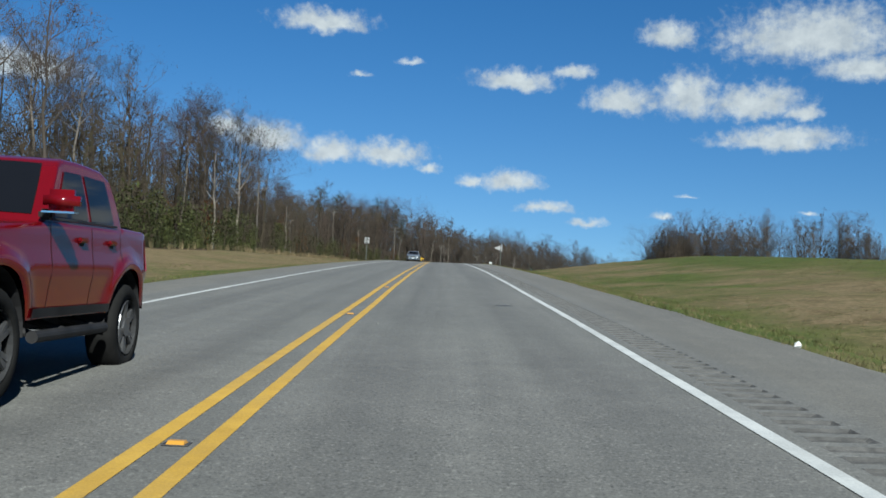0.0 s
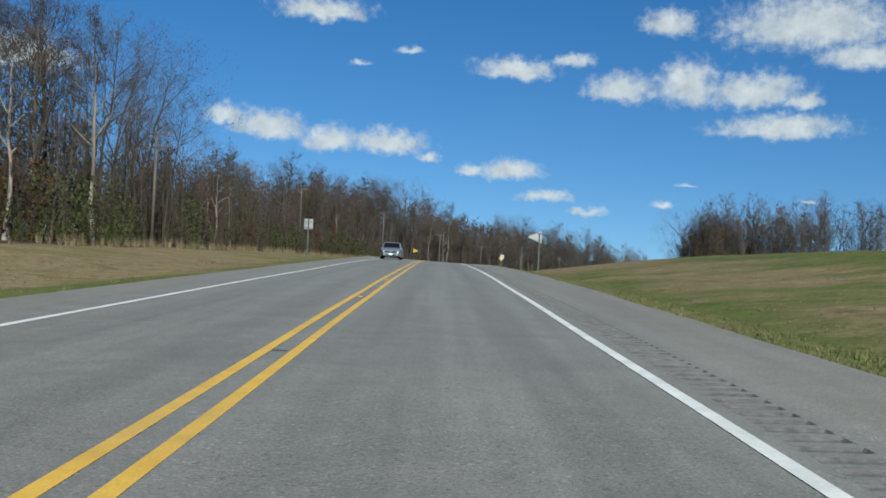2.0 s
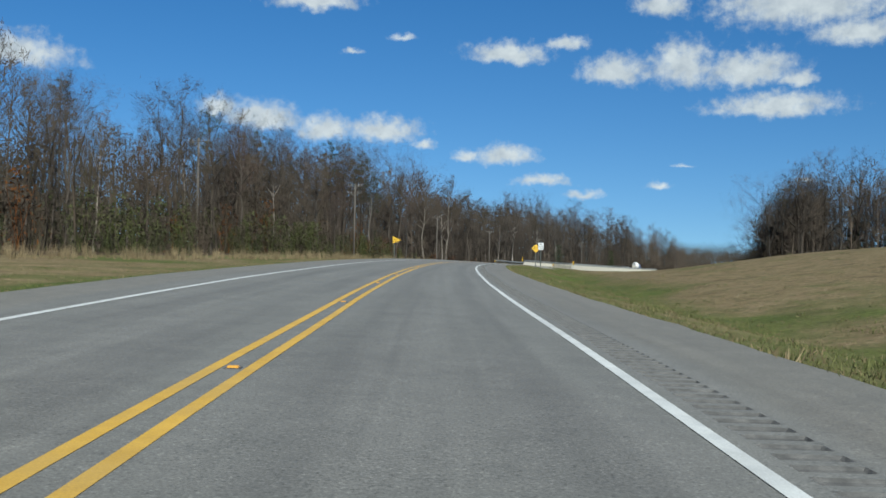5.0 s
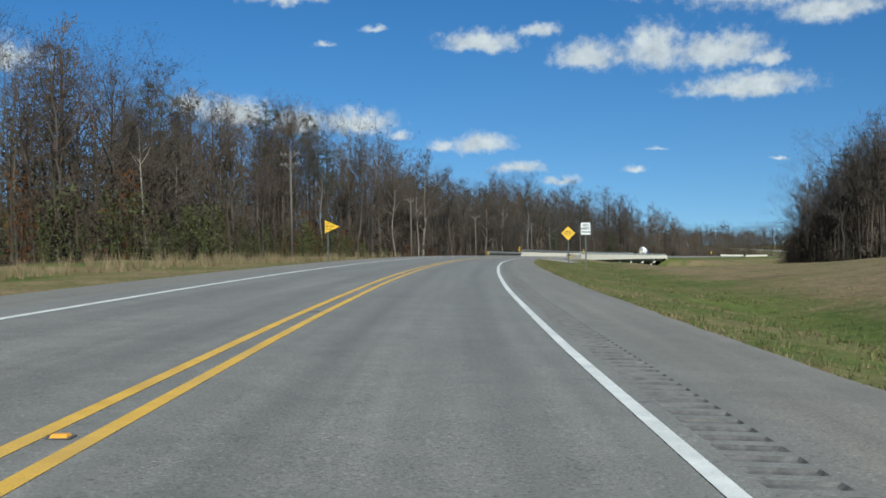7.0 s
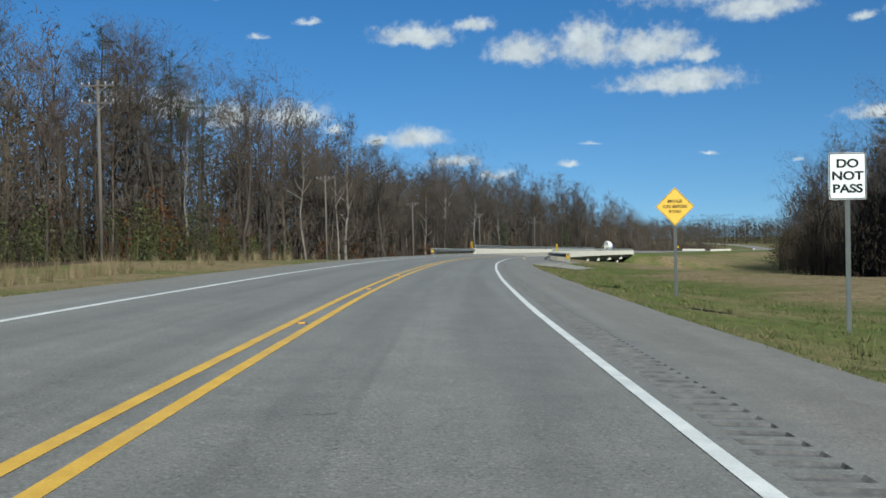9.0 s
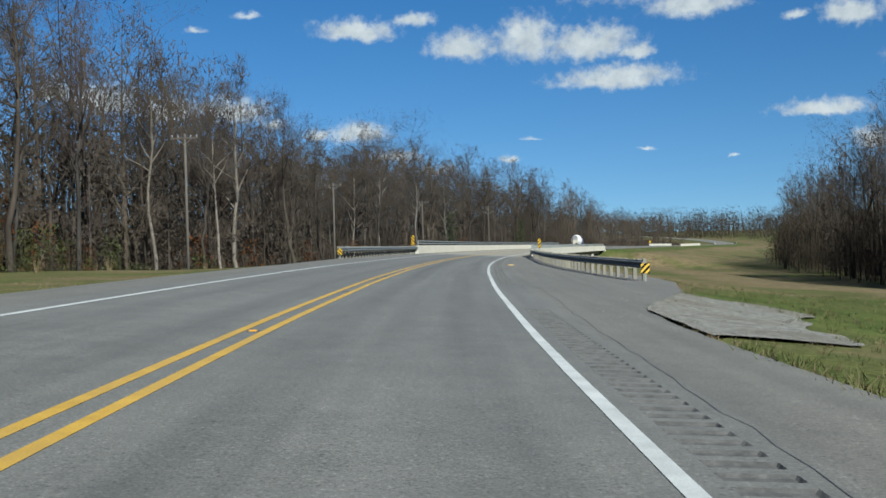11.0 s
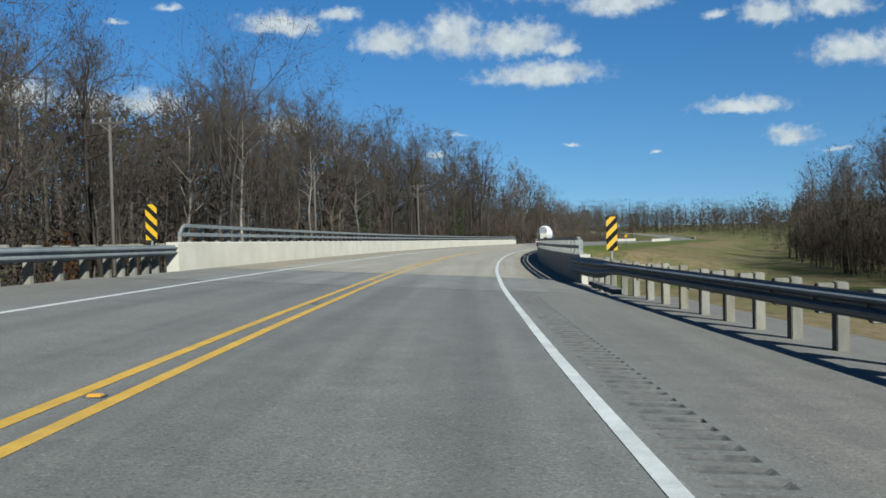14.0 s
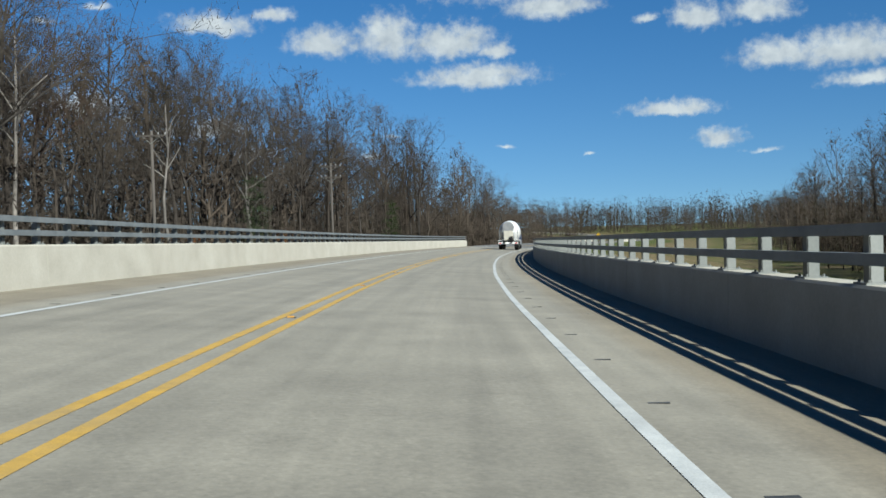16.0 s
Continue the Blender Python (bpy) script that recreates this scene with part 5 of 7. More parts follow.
def saloon_car():
    t = thing("car", "silver four-door saloon car driving in the oncoming lane", "car", stand(146.3, -2.55, 0.0, True, 180.0))
    F, B, R = 1.42, -1.42, 0.375
    interp = lambda x, xs, zs: float(np.interp(x, xs, zs))
    well = lambda y: max([0.2 + 0.12 * smooth(2.1, 2.54, abs(y))] + [0.33 + math.sqrt(max(0.0, R * R - (y - c) ** 2)) for c in (F, B) if abs(y - c) < R])
    belt = lambda y: interp(y, (-2.52, -2.45, -2.0, -1.0, 0.9, 1.2, 1.8, 2.2, 2.4, 2.5, 2.54), (0.82, 1.0, 1.07, 1.05, 1.02, 1.0, 0.92, 0.83, 0.74, 0.64, 0.56))
    plan = lambda y: interp(y, (-2.52, -2.3, -1.8, 1.3, 1.9, 2.25, 2.42, 2.54), (0.72, 0.86, 0.92, 0.925, 0.9, 0.82, 0.74, 0.64))
    wide = lambda y, z: plan(y) - 0.2 * max(0.0, z - 0.72) ** 1.2 - 0.35 * max(0.0, 0.42 - z) ** 1.5 + 0.015 * math.exp(-((z - 0.8) / 0.05) ** 2) + 0.02 * max(math.exp(-((math.hypot(y - c, z - 0.33) - R - 0.04) / 0.05) ** 2) for c in (F, B))
    ys = sorted(set([-2.52, -2.5, -2.45, 2.44, 2.48, 2.51, 2.54] + [round(-2.4 + 0.06 * i, 3) for i in range(81)]))
    shell("body", ys, well, belt, wide, SILVER, t, "metallic silver body", 12, 0.05)
    roof = lambda y: interp(y, (-2.05, -1.9, -1.3, -0.75, -0.2, 0.2, 0.36, 1.1, 1.2), (1.04, 1.08, 1.38, 1.475, 1.5, 1.47, 1.43, 1.03, 0.98))
    cabin = lambda y, z: 0.875 - 0.3 * max(0.0, z - 1.0) - 0.25 * max(0.0, z - 1.0) ** 2 - 0.07 * max(0.0, y - 0.3) - 0.06 * max(0.0, -1.2 - y)
    shell("roof", [-2.05, -1.9, -1.6, -1.3, -1.0, -0.75, -0.4, -0.2, 0.0, 0.2, 0.28, 0.36, 0.5, 0.7, 0.9, 1.1, 1.2], lambda y: 0.96, roof, cabin, SILVER, t, "silver roof and pillars", 6, 0.04)
    glass = lambda x, y: (x * (cabin(y, roof(y)) - 0.035), y, roof(y) + 0.018 * (1 - x * x) + 0.005)
    skin("windscreen", [(-0.94, 1.07), (0.94, 1.07), (0.93, 0.37), (-0.93, 0.37)], glass, CAR_GLASS, t)
    skin("rear_screen", [(-0.9, -1.85), (0.9, -1.85), (0.88, -1.2), (-0.88, -1.2)], glass, CAR_GLASS, t)
    skin("cowl", [(-0.95, 1.18), (0.95, 1.18), (0.95, 1.08), (-0.95, 1.08)], glass, DARK, t, "black wiper cowl", 4)
    for k in (-1, 1):
        side = lambda y, z: (k * (cabin(y, z) + 0.006), y, z)
        skin("front_window", [(0.78, 1.08), (-0.12, 1.08), (-0.12, 1.42), (0.22, 1.39)], side, CAR_GLASS, t)
        skin("rear_window", [(-0.17, 1.08), (-1.3, 1.1), (-0.95, 1.38), (-0.17, 1.42)], side, CAR_GLASS, t)
        bm = bmesh.new()
        box(bm, k * 1.0, 0.72, 1.08, 0.2, 0.12, 0.14, 0.045)
        part("mirror", bm, DARK, t, "dark door mirror")
        for y in (F, B):
            wheel(t, k * 0.81, y, 0.335, 0.22, 5)
            bm = bmesh.new()
            rows = [[bm.verts.new((k * x, a, b)) for a, b in arch(y, 0.33, r, 12, 0, 180)] for r, x in ((R, 0.9), (R - 0.01, 0.84), (R - 0.01, 0.62))]
            for r0, r1 in zip(rows, rows[1:]):
                for i in range(len(r0) - 1):
                    bm.faces.new((r0[i], r0[i + 1], r1[i + 1], r1[i]))
            part("wheel_well", bm, DARK, t)
        lamp = skin("headlamp", [(2.5, 0.6), (1.98, 0.74), (1.96, 0.82), (2.43, 0.7)], lambda y, z: (k * (wide(y, z) + 0.008), y, z), CAR_GLASS, t, "smoked wraparound headlamp")
        bm = bmesh.new()
        box(bm, k * 0.57, 2.5, 0.63, 0.24, 0.09, 0.09, 0.025, Matrix.Rotation(k * -0.3, 4, "Z"))
        part("lamp_housing", bm, CAR_GLASS, lamp)
        bm = bmesh.new()
        bmesh.ops.create_uvsphere(bm, u_segments=12, v_segments=8, radius=0.036, matrix=Matrix.Translation((k * 0.6, 2.53, 0.64)))
        part("bulb", bm, LAMP_GLASS, lamp, smooth_faces=True)
        bm = bmesh.new()
        box(bm, k * 0.64, 2.47, 0.4, 0.24, 0.1, 0.11, 0.03, Matrix.Rotation(-k * 0.45, 4, "Z"))
        part("fog_lamp", bm, DARK, t)
        for y in (0.1, -0.85):
            bm = bmesh.new()
            box(bm, k * 0.9, y, 0.88, 0.05, 0.2, 0.03, 0.01)
            part("door_handle", bm, CHROME, t)
        for y in (0.92, -0.14, -1.12):
            skin("door_gap", [(y + 0.005, 0.3), (y - 0.005, 0.3), (y - 0.005, 1.02), (y + 0.005, 1.02)], lambda a, b: (k * (wide(a, b) + 0.002), a, b), DARK, t, "", 8)
        skin("tail_lamp", [(-2.25, 0.8), (-2.5, 0.78), (-2.48, 0.95), (-2.25, 0.97)], lambda y, z: (k * (wide(y, z) + 0.006), y, z), TAIL_RED, t)
    bm = bmesh.new()
    box(bm, 0, 2.525, 0.6, 0.98, 0.07, 0.16, 0.03)
    g = part("grille", bm, DARK, t, "black upper grille with a small gold bar")
    bm = bmesh.new()
    box(bm, 0, 2.565, 0.61, 0.16, 0.014, 0.045, 0.01)
    part("badge", bm, CARD, g, "plain gold bar")
    for z in (0.515, 0.685):
        bm = bmesh.new()
        box(bm, 0, 2.55, z, 0.88, 0.03, 0.016, 0.005)
        part("grille_trim", bm, CHROME, g)
    bm = bmesh.new()
    box(bm, 0, 2.53, 0.36, 0.98, 0.07, 0.15, 0.03)
    part("lower_grille", bm, DARK, t)
    bm = bmesh.new()
    box(bm, 0, 2.54, 0.28, 1.1, 0.06, 0.03, 0.012)
    part("bumper_trim", bm, CHROME, t)
    bm = bmesh.new()
    box(bm, 0, 2.585, 0.43, 0.31, 0.016, 0.155, 0.006)
    p = part("plate", bm, PLATE, t, "white registration plate with a dark bar")
    bm = bmesh.new()
    box(bm, 0, 2.596, 0.43, 0.22, 0.006, 0.05)
    part("plate_bar", bm, GREY_BAR, p)
    bm = bmesh.new()
    box(bm, 0, 0, 0.3, 1.2, 4.7, 0.22, 0.03)
    part("underbody", bm, DARK, t)


def mixer_truck():
    t = thing("concrete_mixer_truck", "white concrete mixer truck with a pale drum driving ahead", "truck", stand(556.5, 2.15, 0.0, True))
    # the drum: turned profile on a tilted axis
    bm = bmesh.new()
    prof = [(-2.0, 0.45), (-1.95, 0.62), (-1.2, 1.02), (-0.3, 1.27), (0.9, 1.3), (1.9, 1.05), (2.4, 0.64), (2.45, 0.0)]
    n = 28
    m = Matrix.Translation((0, 0.2, 2.25)) @ Matrix.Rotation(radians(-13), 4, "X")
    rings = [[bm.verts.new(m @ Vector((r * math.cos(2 * math.pi * i / n), y, r * math.sin(2 * math.pi * i / n)))) for y, r in prof] for i in range(n)]
    for i in range(n):
        a, b = rings[i], rings[(i + 1) % n]
        for j in range(len(prof) - 1):
            bm.faces.new((a[j], b[j], b[j + 1], a[j + 1]))
    bmesh.ops.remove_doubles(bm, verts=bm.verts, dist=0.001)
    bmesh.ops.recalc_face_normals(bm, faces=bm.faces)
    d = part("drum", bm, TRUCK_WHITE, t, "white mixing drum", True)
    bm = bmesh.new()
    box(bm, 0, -1.98, 3.25, 0.5, 0.04, 0.12, 0.0)
    part("drum_mark", bm, GREY_BAR, d, "grey bar of lettering")
    bm = bmesh.new()
    rod(bm, (0, -1.55, 2.75), (0, -2.15, 2.75), 0.5, 0.68, 18)
    part("hopper", bm, ALUMINIUM, t, "grey steel hopper")
    bm = bmesh.new()
    box(bm, 0, -2.2, 1.75, 1.15, 0.5, 1.15, 0.06)
    part("rear_housing", bm, CONC, t, "pale grey rear housing under the hopper")
    bm = bmesh.new()
    box(bm, 0.35, -2.55, 1.5, 0.45, 0.9, 0.12, 0.04, Matrix.Rotation(radians(35), 4, "X"))
    part("chute", bm, DARK, t)
    bm = bmesh.new()
    for x in (-0.42, 0.42):
        box(bm, x, 0.6, 0.95, 0.12, 7.4, 0.28, 0.01)
    part("frame", bm, DARK, t)
    bm = bmesh.new()
    box(bm, 0, -2.75, 0.85, 2.4, 0.2, 0.24, 0.03)
    part("rear_bumper", bm, TRUCK_WHITE, t)
    for k in (-1, 1):
        bm = bmesh.new()
        rod(bm, (k * 1.1, -2.1, 0.9), (k * 1.1, -2.1, 2.5), 0.03)
        rod(bm, (k * 0.7, -2.3, 0.9), (k * 0.7, -2.0, 2.9), 0.04)
        part("ladder" if k > 0 else "strut", bm, GALV, t)
        bm = bmesh.new()
        box(bm, k * 0.98, -1.6, 1.18, 0.62, 1.3, 0.06, 0.02)
        box(bm, k * 0.98, -0.1, 1.18, 0.62, 1.3, 0.06, 0.02)
        part("mudguard", bm, TRUCK_WHITE, t)
        bm = bmesh.new()
        box(bm, k * 0.95, -2.87, 0.85, 0.26, 0.05, 0.12, 0.02)
        part("tail_lamp", bm, TAIL_RED, t)
        for y, x in ((-1.6, 0.95), (-0.2, 0.95), (3.9, 1.0)):
            wheel(t, k * x, y, 0.52, 0.52 if y < 1 else 0.3, 6)
        bm = bmesh.new()
        box(bm, k * 1.05, 1.4, 0.85, 0.45, 1.3, 0.55, 0.06)
        part("tank", bm, ALUMINIUM, t)
        bm = bmesh.new()
        box(bm, k * 1.42, 3.7, 2.2, 0.1, 0.16, 0.6, 0.03)
        part("mirror", bm, DARK, t)
    tk = lambda y, z: max(0, z - 2.0) * 0.12
    slab([(2.5, 0.7), (2.5, 2.6), (2.8, 2.85), (3.6, 2.8), (4.0, 2.1), (5.0, 1.85), (5.2, 1.6), (5.2, 0.6)], 1.15, TRUCK_BLUE, "cab", t, tk, 0.06, "dark blue cab")
    pane([(-0.95, 3.72, 2.68), (0.95, 3.72, 2.68), (1.0, 4.0, 2.14), (-1.0, 4.0, 2.14)], CAR_GLASS, "windscreen", t)
    pane([(-0.8, 2.49, 2.6), (0.8, 2.49, 2.6), (0.8, 2.49, 2.0), (-0.8, 2.49, 2.0)], CAR_GLASS, "rear_window", t)
    bm = bmesh.new()
    rod(bm, (0.9, 2.3, 1.0), (0.9, 2.3, 3.3), 0.08, sides=12)
    part("exhaust_stack", bm, CHROME, t)


pickup_truck()
saloon_car()
mixer_truck()

# ---- small things on the road ----


def board():
    t = thing("board", "torn yellowed board lying on the paved shoulder", "debris", stand(364.4, 4.72, 0, True, 8))
    bm = bmesh.new()
    box(bm, 0, 0, 0.035, 0.3, 0.42, 0.06, 0.008)
    part("slab", bm, CARD, t)
    bm = bmesh.new()
    pts = [(0.12, -0.1, 0.01), (0.24, -0.16, 0.02), (0.21, 0.02, 0.05), (0.13, 0.08, 0.03)]
    vs = [bm.verts.new(p) for p in pts] + [bm.verts.new((x, y, z + 0.015)) for x, y, z in pts]
    bmesh.ops.convex_hull(bm, input=bm.verts)
    part("torn_flap", bm, CARD, t)


def pebbles():
    rnd = random.Random(21)
    verts, faces = [], []
    for i in range(620):
        if i >= 260:
            s = rnd.uniform(318, 331)
            o = edge_right(s) + rnd.uniform(-1.0, 2.6) * smooth(317, 320, s)
        elif i < 150:
            s = rnd.uniform(330, 404)
            o = rnd.uniform(4.5, max(5.0, off_r(min(max(s, 341.2), 413)) - 0.1))
        else:
            s = rnd.uniform(2, 570)
            o = rnd.choice((rnd.uniform(4.3, 5.7), rnd.uniform(-5.6, -4.0), rnd.uniform(0.5, 3.3)))
        p = spot(s, o, 0.002, True) if o < edge_right(s) else spot(s, o, 0.05)
        r = rnd.uniform(0.005, 0.017) * (1.6 if rnd.random() < 0.1 else 1)
        k = len(verts)
        a = rnd.uniform(0, 6.28)
        for q in range(5):
            verts.append(p + Vector((r * math.cos(a + q * 1.257) * rnd.uniform(0.7, 1.4), r * math.sin(a + q * 1.257), 0)))
        verts.append(p + Vector((0, 0, r * rnd.uniform(0.5, 0.9))))
        for q in range(5):
            faces.append((k + q, k + (q + 1) % 5, k + 5))
    me = mesh_of("gravel", verts, faces, SLAB)
    tagged(new("gravel", me), "scattered pale grit and stones on the pavement", "gravel", kind="stuff")


def litter():
    """Scraps of crumpled white paper blown into the verge."""
    for i, (s, o, size) in enumerate(((12.7, 5.95, 0.06), (13.1, 6.1, 0.04), (138.5, 11.5, 0.05), (134.8, 6.9, 0.045))):
        rnd = random.Random(60 + i)
        bm = bmesh.new()
        for _ in range(14):
            d = Vector((rnd.gauss(0, 1), rnd.gauss(0, 0.7), rnd.gauss(0, 0.5))).normalized()
            bm.verts.new(d * size * rnd.uniform(0.7, 1.1) + Vector((0, 0, size * 0.35)))
        bmesh.ops.convex_hull(bm, input=bm.verts)
        scrap = part("litter", bm, SIGN_WHITE)
        scrap.matrix_basis = stand(s, o)
        tagged(scrap, "crumpled scrap of white paper in the verge grass", "litter", "scraps of litter")


def gravel_track():
    """A pale gravel track that meets the pavement before the guard rail."""
    side = lambda s: 3.2 + 1.6 * noise.noise(Vector((s * 0.35, 2.0, 1.0)))
    cross = lambda s: [(edge_right(s) + 0.05 + side(s) * k * smooth(317.5, 320.5, s) * (1 - smooth(328.5, 331.5, s)), 0.035 + 0.03 * noise.noise(Vector((s * 1.1, k * 4, 7.0)))) for k in (0.0, 0.2, 0.4, 0.6, 0.8, 1.0)]
    track = strip("gravel_track", steps(317.5, 331.5, 0.4), cross, GRAVEL, paved=False)
    tagged(track, "pale crushed-stone track beside the asphalt shoulder", "gravel track", kind="structure")


board()
gravel_track()
litter()
pebbles()
# ---- woods ----
V3 = lambda a, b, c: np.array((a, b, c), dtype=np.float64)


class Sticks:
    """Collects tapered sticks and thin twigs as triangles."""

    def __init__(self):
        self.v, self.f, self.n = [], [], 0

    def tube(self, pts, radii, sides):
        rings = []
        for i, p in enumerate(pts):
            d = pts[min(i + 1, len(pts) - 1)] - pts[max(i - 1, 0)]
            d = d / (np.linalg.norm(d) + 1e-9)
            a = np.cross(d, V3(0.31, 0.9, 0.1))
            a /= np.linalg.norm(a) + 1e-9
            b = np.cross(d, a)
            ang = np.arange(sides) * (2 * math.pi / sides)
            rings.append(p + radii[i] * (np.outer(np.cos(ang), a) + np.outer(np.sin(ang), b)))
        k = self.n
        self.v.append(np.concatenate(rings))
        for j in range(len(pts) - 1):
            for i in range(sides):
                a, b = k + j * sides + i, k + j * sides + (i + 1) % sides
                self.f.append((a, b, b + sides))
                self.f.append((a, b + sides, a + sides))
        self.n += len(pts) * sides

    def twig(self, p, q, w, rnd):
        a = np.array((rnd.gauss(0, 1), rnd.gauss(0, 1), rnd.gauss(0, 0.4)))
        a *= w / (np.linalg.norm(a) + 1e-9)
        self.v.append(np.array((p - a, p + a, q)))
        self.f.append((self.n, self.n + 1, self.n + 2))
        self.n += 3

    def arrays(self):
        return np.concatenate(self.v), np.array(self.f, dtype=np.int32)


def tri_mesh(name, v, f, material):
    me = bpy.data.meshes.new(name)
    me.vertices.add(len(v))
    me.vertices.foreach_set("co", np.ascontiguousarray(v, dtype=np.float32).ravel())
    me.loops.add(len(f) * 3)
    me.loops.foreach_set("vertex_index", np.ascontiguousarray(f, dtype=np.int32).ravel())
    me.polygons.add(len(f))
    me.polygons.foreach_set("loop_start", np.arange(0, len(f) * 3, 3, dtype=np.int32))
    me.materials.append(material)
    me.update(calc_edges=True)
    return me


def unit(v):
    return v / (np.linalg.norm(v) + 1e-9)


def turned(d, angle, azimuth):
    """The direction d bent by an angle towards an azimuth round it."""
    a = unit(np.cross(d, V3(0.37, 0.81, 0.45)))
    b = np.cross(d, a)
    return d * math.cos(angle) + (a * math.cos(azimuth) + b * math.sin(azimuth)) * math.sin(angle)


def bare_tree(seed, h, fork=0.5, open_=0.5, limbs=11, levels=4, fine=19, twig_w=0.02, lean=0.03, low=5, coarse=False, leader=True):
    """Trunk and crown of a leafless hardwood: the stem forks into climbing limbs that fork again and again into a domed spray of twigs."""
    rnd = random.Random(seed)
    trunk, crown = Sticks(), Sticks()
    sides = 3 if coarse else 6

    def twigs(p, q, d, n, long):
        # a loose, rounded puff of fine twigs round the end of a branch
        wide = float(np.linalg.norm(q - p)) * 0.24
        for _ in range(n):
            c = p + (q - p) * rnd.uniform(0.2, 0.95) + V3(rnd.gauss(0, 1), rnd.gauss(0, 1), rnd.gauss(0, 0.8)) * wide
            td = unit(d * 0.55 + V3(rnd.gauss(0, 0.7), rnd.gauss(0, 0.7), rnd.gauss(0.15, 0.6)))
            crown.twig(c, c + td * long * rnd.uniform(0.5, 1.2), twig_w * rnd.uniform(0.7, 1.1), rnd)

    def grow(p, d, length, r, level):
        n = 3 if level < 3 and not coarse else 2
        pts, rad = [p], [r]
        for i in range(n):
            d = unit(d + V3(rnd.gauss(0, 0.13), rnd.gauss(0, 0.13), rnd.gauss(0.05, 0.09)))
            pts.append(pts[-1] + d * length / n)
            rad.append(r * (1 - 0.42 * (i + 1) / n))
        if level >= levels or r < 0.012:
            crown.twig(pts[0], pts[0] + (pts[-1] - pts[0]) * 0.85, max(twig_w, min(0.03, r * 0.8)), rnd)
            twigs(pts[0], pts[-1], d, fine, (0.3 if not coarse else 0.36) + 0.012 * h)
            return
        (trunk if r > 0.045 else crown).tube(pts, rad, sides - 2 if not coarse and level < 3 else 3)
        spin = rnd.uniform(0, 6.28)
        tips = 2 if rnd.random() < 0.55 else 3
        for i in range(tips):
            spin += 6.28 / tips + rnd.gauss(0, 0.3)
            grow(pts[-1], turned(d, rnd.uniform(0.22, 0.3 + open_ * 0.75), spin), length * rnd.uniform(0.6, 0.86), rad[-1] * rnd.uniform(0.66, 0.86), level + 1)
        for i in range(1 if rnd.random() < 0.6 else 2):
            k = rnd.randint(1, n - 1)
            spin += 2.4
            grow(pts[k], turned(d, rnd.uniform(0.5, 0.65 + open_ * 0.6), spin), length * rnd.uniform(0.42, 0.66), rad[k] * rnd.uniform(0.4, 0.6), level + 1)

    n = 4 if coarse else 9
    lx, ly = rnd.gauss(0, lean), rnd.gauss(0, lean)
    r0 = h * rnd.uniform(0.0085, 0.0125)
    top = h * (0.78 if leader else fork)
    pts, rad = [], []
    wx = wy = 0.0
    for i in range(n + 1):
        k = i / n
        wx, wy = wx + rnd.gauss(0, 0.007) * h, wy + rnd.gauss(0, 0.007) * h
        pts.append(V3(lx * top * k + wx, ly * top * k + wy, top * k - 0.4 * (i == 0)))
        rad.append(r0 * (1.3 if i == 0 else 1.0 - (0.8 if leader else 0.4) * k))
    trunk.tube(pts, rad, sides)
    d = unit(pts[-1] - pts[-2])
    spin = rnd.uniform(0, 6.28)
    if leader:
        # a stem that runs on to the top, with climbing limbs that fill a dome
        grow(pts[-1], d, h * 0.085, rad[-1] * 0.85, 2)
        for i in range(limbs):
            u = (i + rnd.uniform(0.0, 0.8)) / limbs
            spin += 2.4 + rnd.gauss(0, 0.4)
            x = n * (fork + (0.97 * 0.78 - fork) * u) / 0.78
            j = min(n - 1, int(x))
            p = pts[j] + (pts[j + 1] - pts[j]) * (x - j)
            reach = math.sqrt(max(0.34, 1 - (max(0.0, u - 0.25) / 0.85) ** 2)) * (0.75 + 0.25 * min(1.0, u / 0.25))
            grow(p, turned(d, rnd.uniform(0.45, 0.6 + open_ * 0.75) * (1.15 - 0.4 * u), spin), h * (0.095 + 0.075 * open_) * reach * rnd.uniform(0.8, 1.2), min(rad[j] * 0.6, h * 0.0048), 2)
    else:
        # a stem that parts into a leader and limbs round it
        length = (h - top) * 0.36
        grow(pts[-1], d, length * 1.1, rad[-1] * 0.8, 1)
        for i in range(4):
            spin += 6.28 / 4 + rnd.gauss(0, 0.35)
            x = n * rnd.uniform(0.72, 1.0)
            j = min(n - 1, int(x))
            p = pts[j] + (pts[j + 1] - pts[j]) * (x - j)
            grow(p, turned(d, rnd.uniform(0.35, 0.4 + open_ * 0.9), spin), length * rnd.uniform(0.85, 1.2), rad[j] * rnd.uniform(0.45, 0.62), 1)
    # thin shoots low on the stem
    for i in range(low):
        j = rnd.randint(1, max(1, int(n * fork)))
        grow(pts[j], turned(d, rnd.uniform(0.7, 1.2), rnd.uniform(0, 6.28)), h * rnd.uniform(0.05, 0.11), 0.03, levels - 1)
    size = h / max(float(v[:, 2].max()) for v in crown.v)
    for k in (trunk, crown):
        k.v = [v * size for v in k.v]
    return trunk, crown


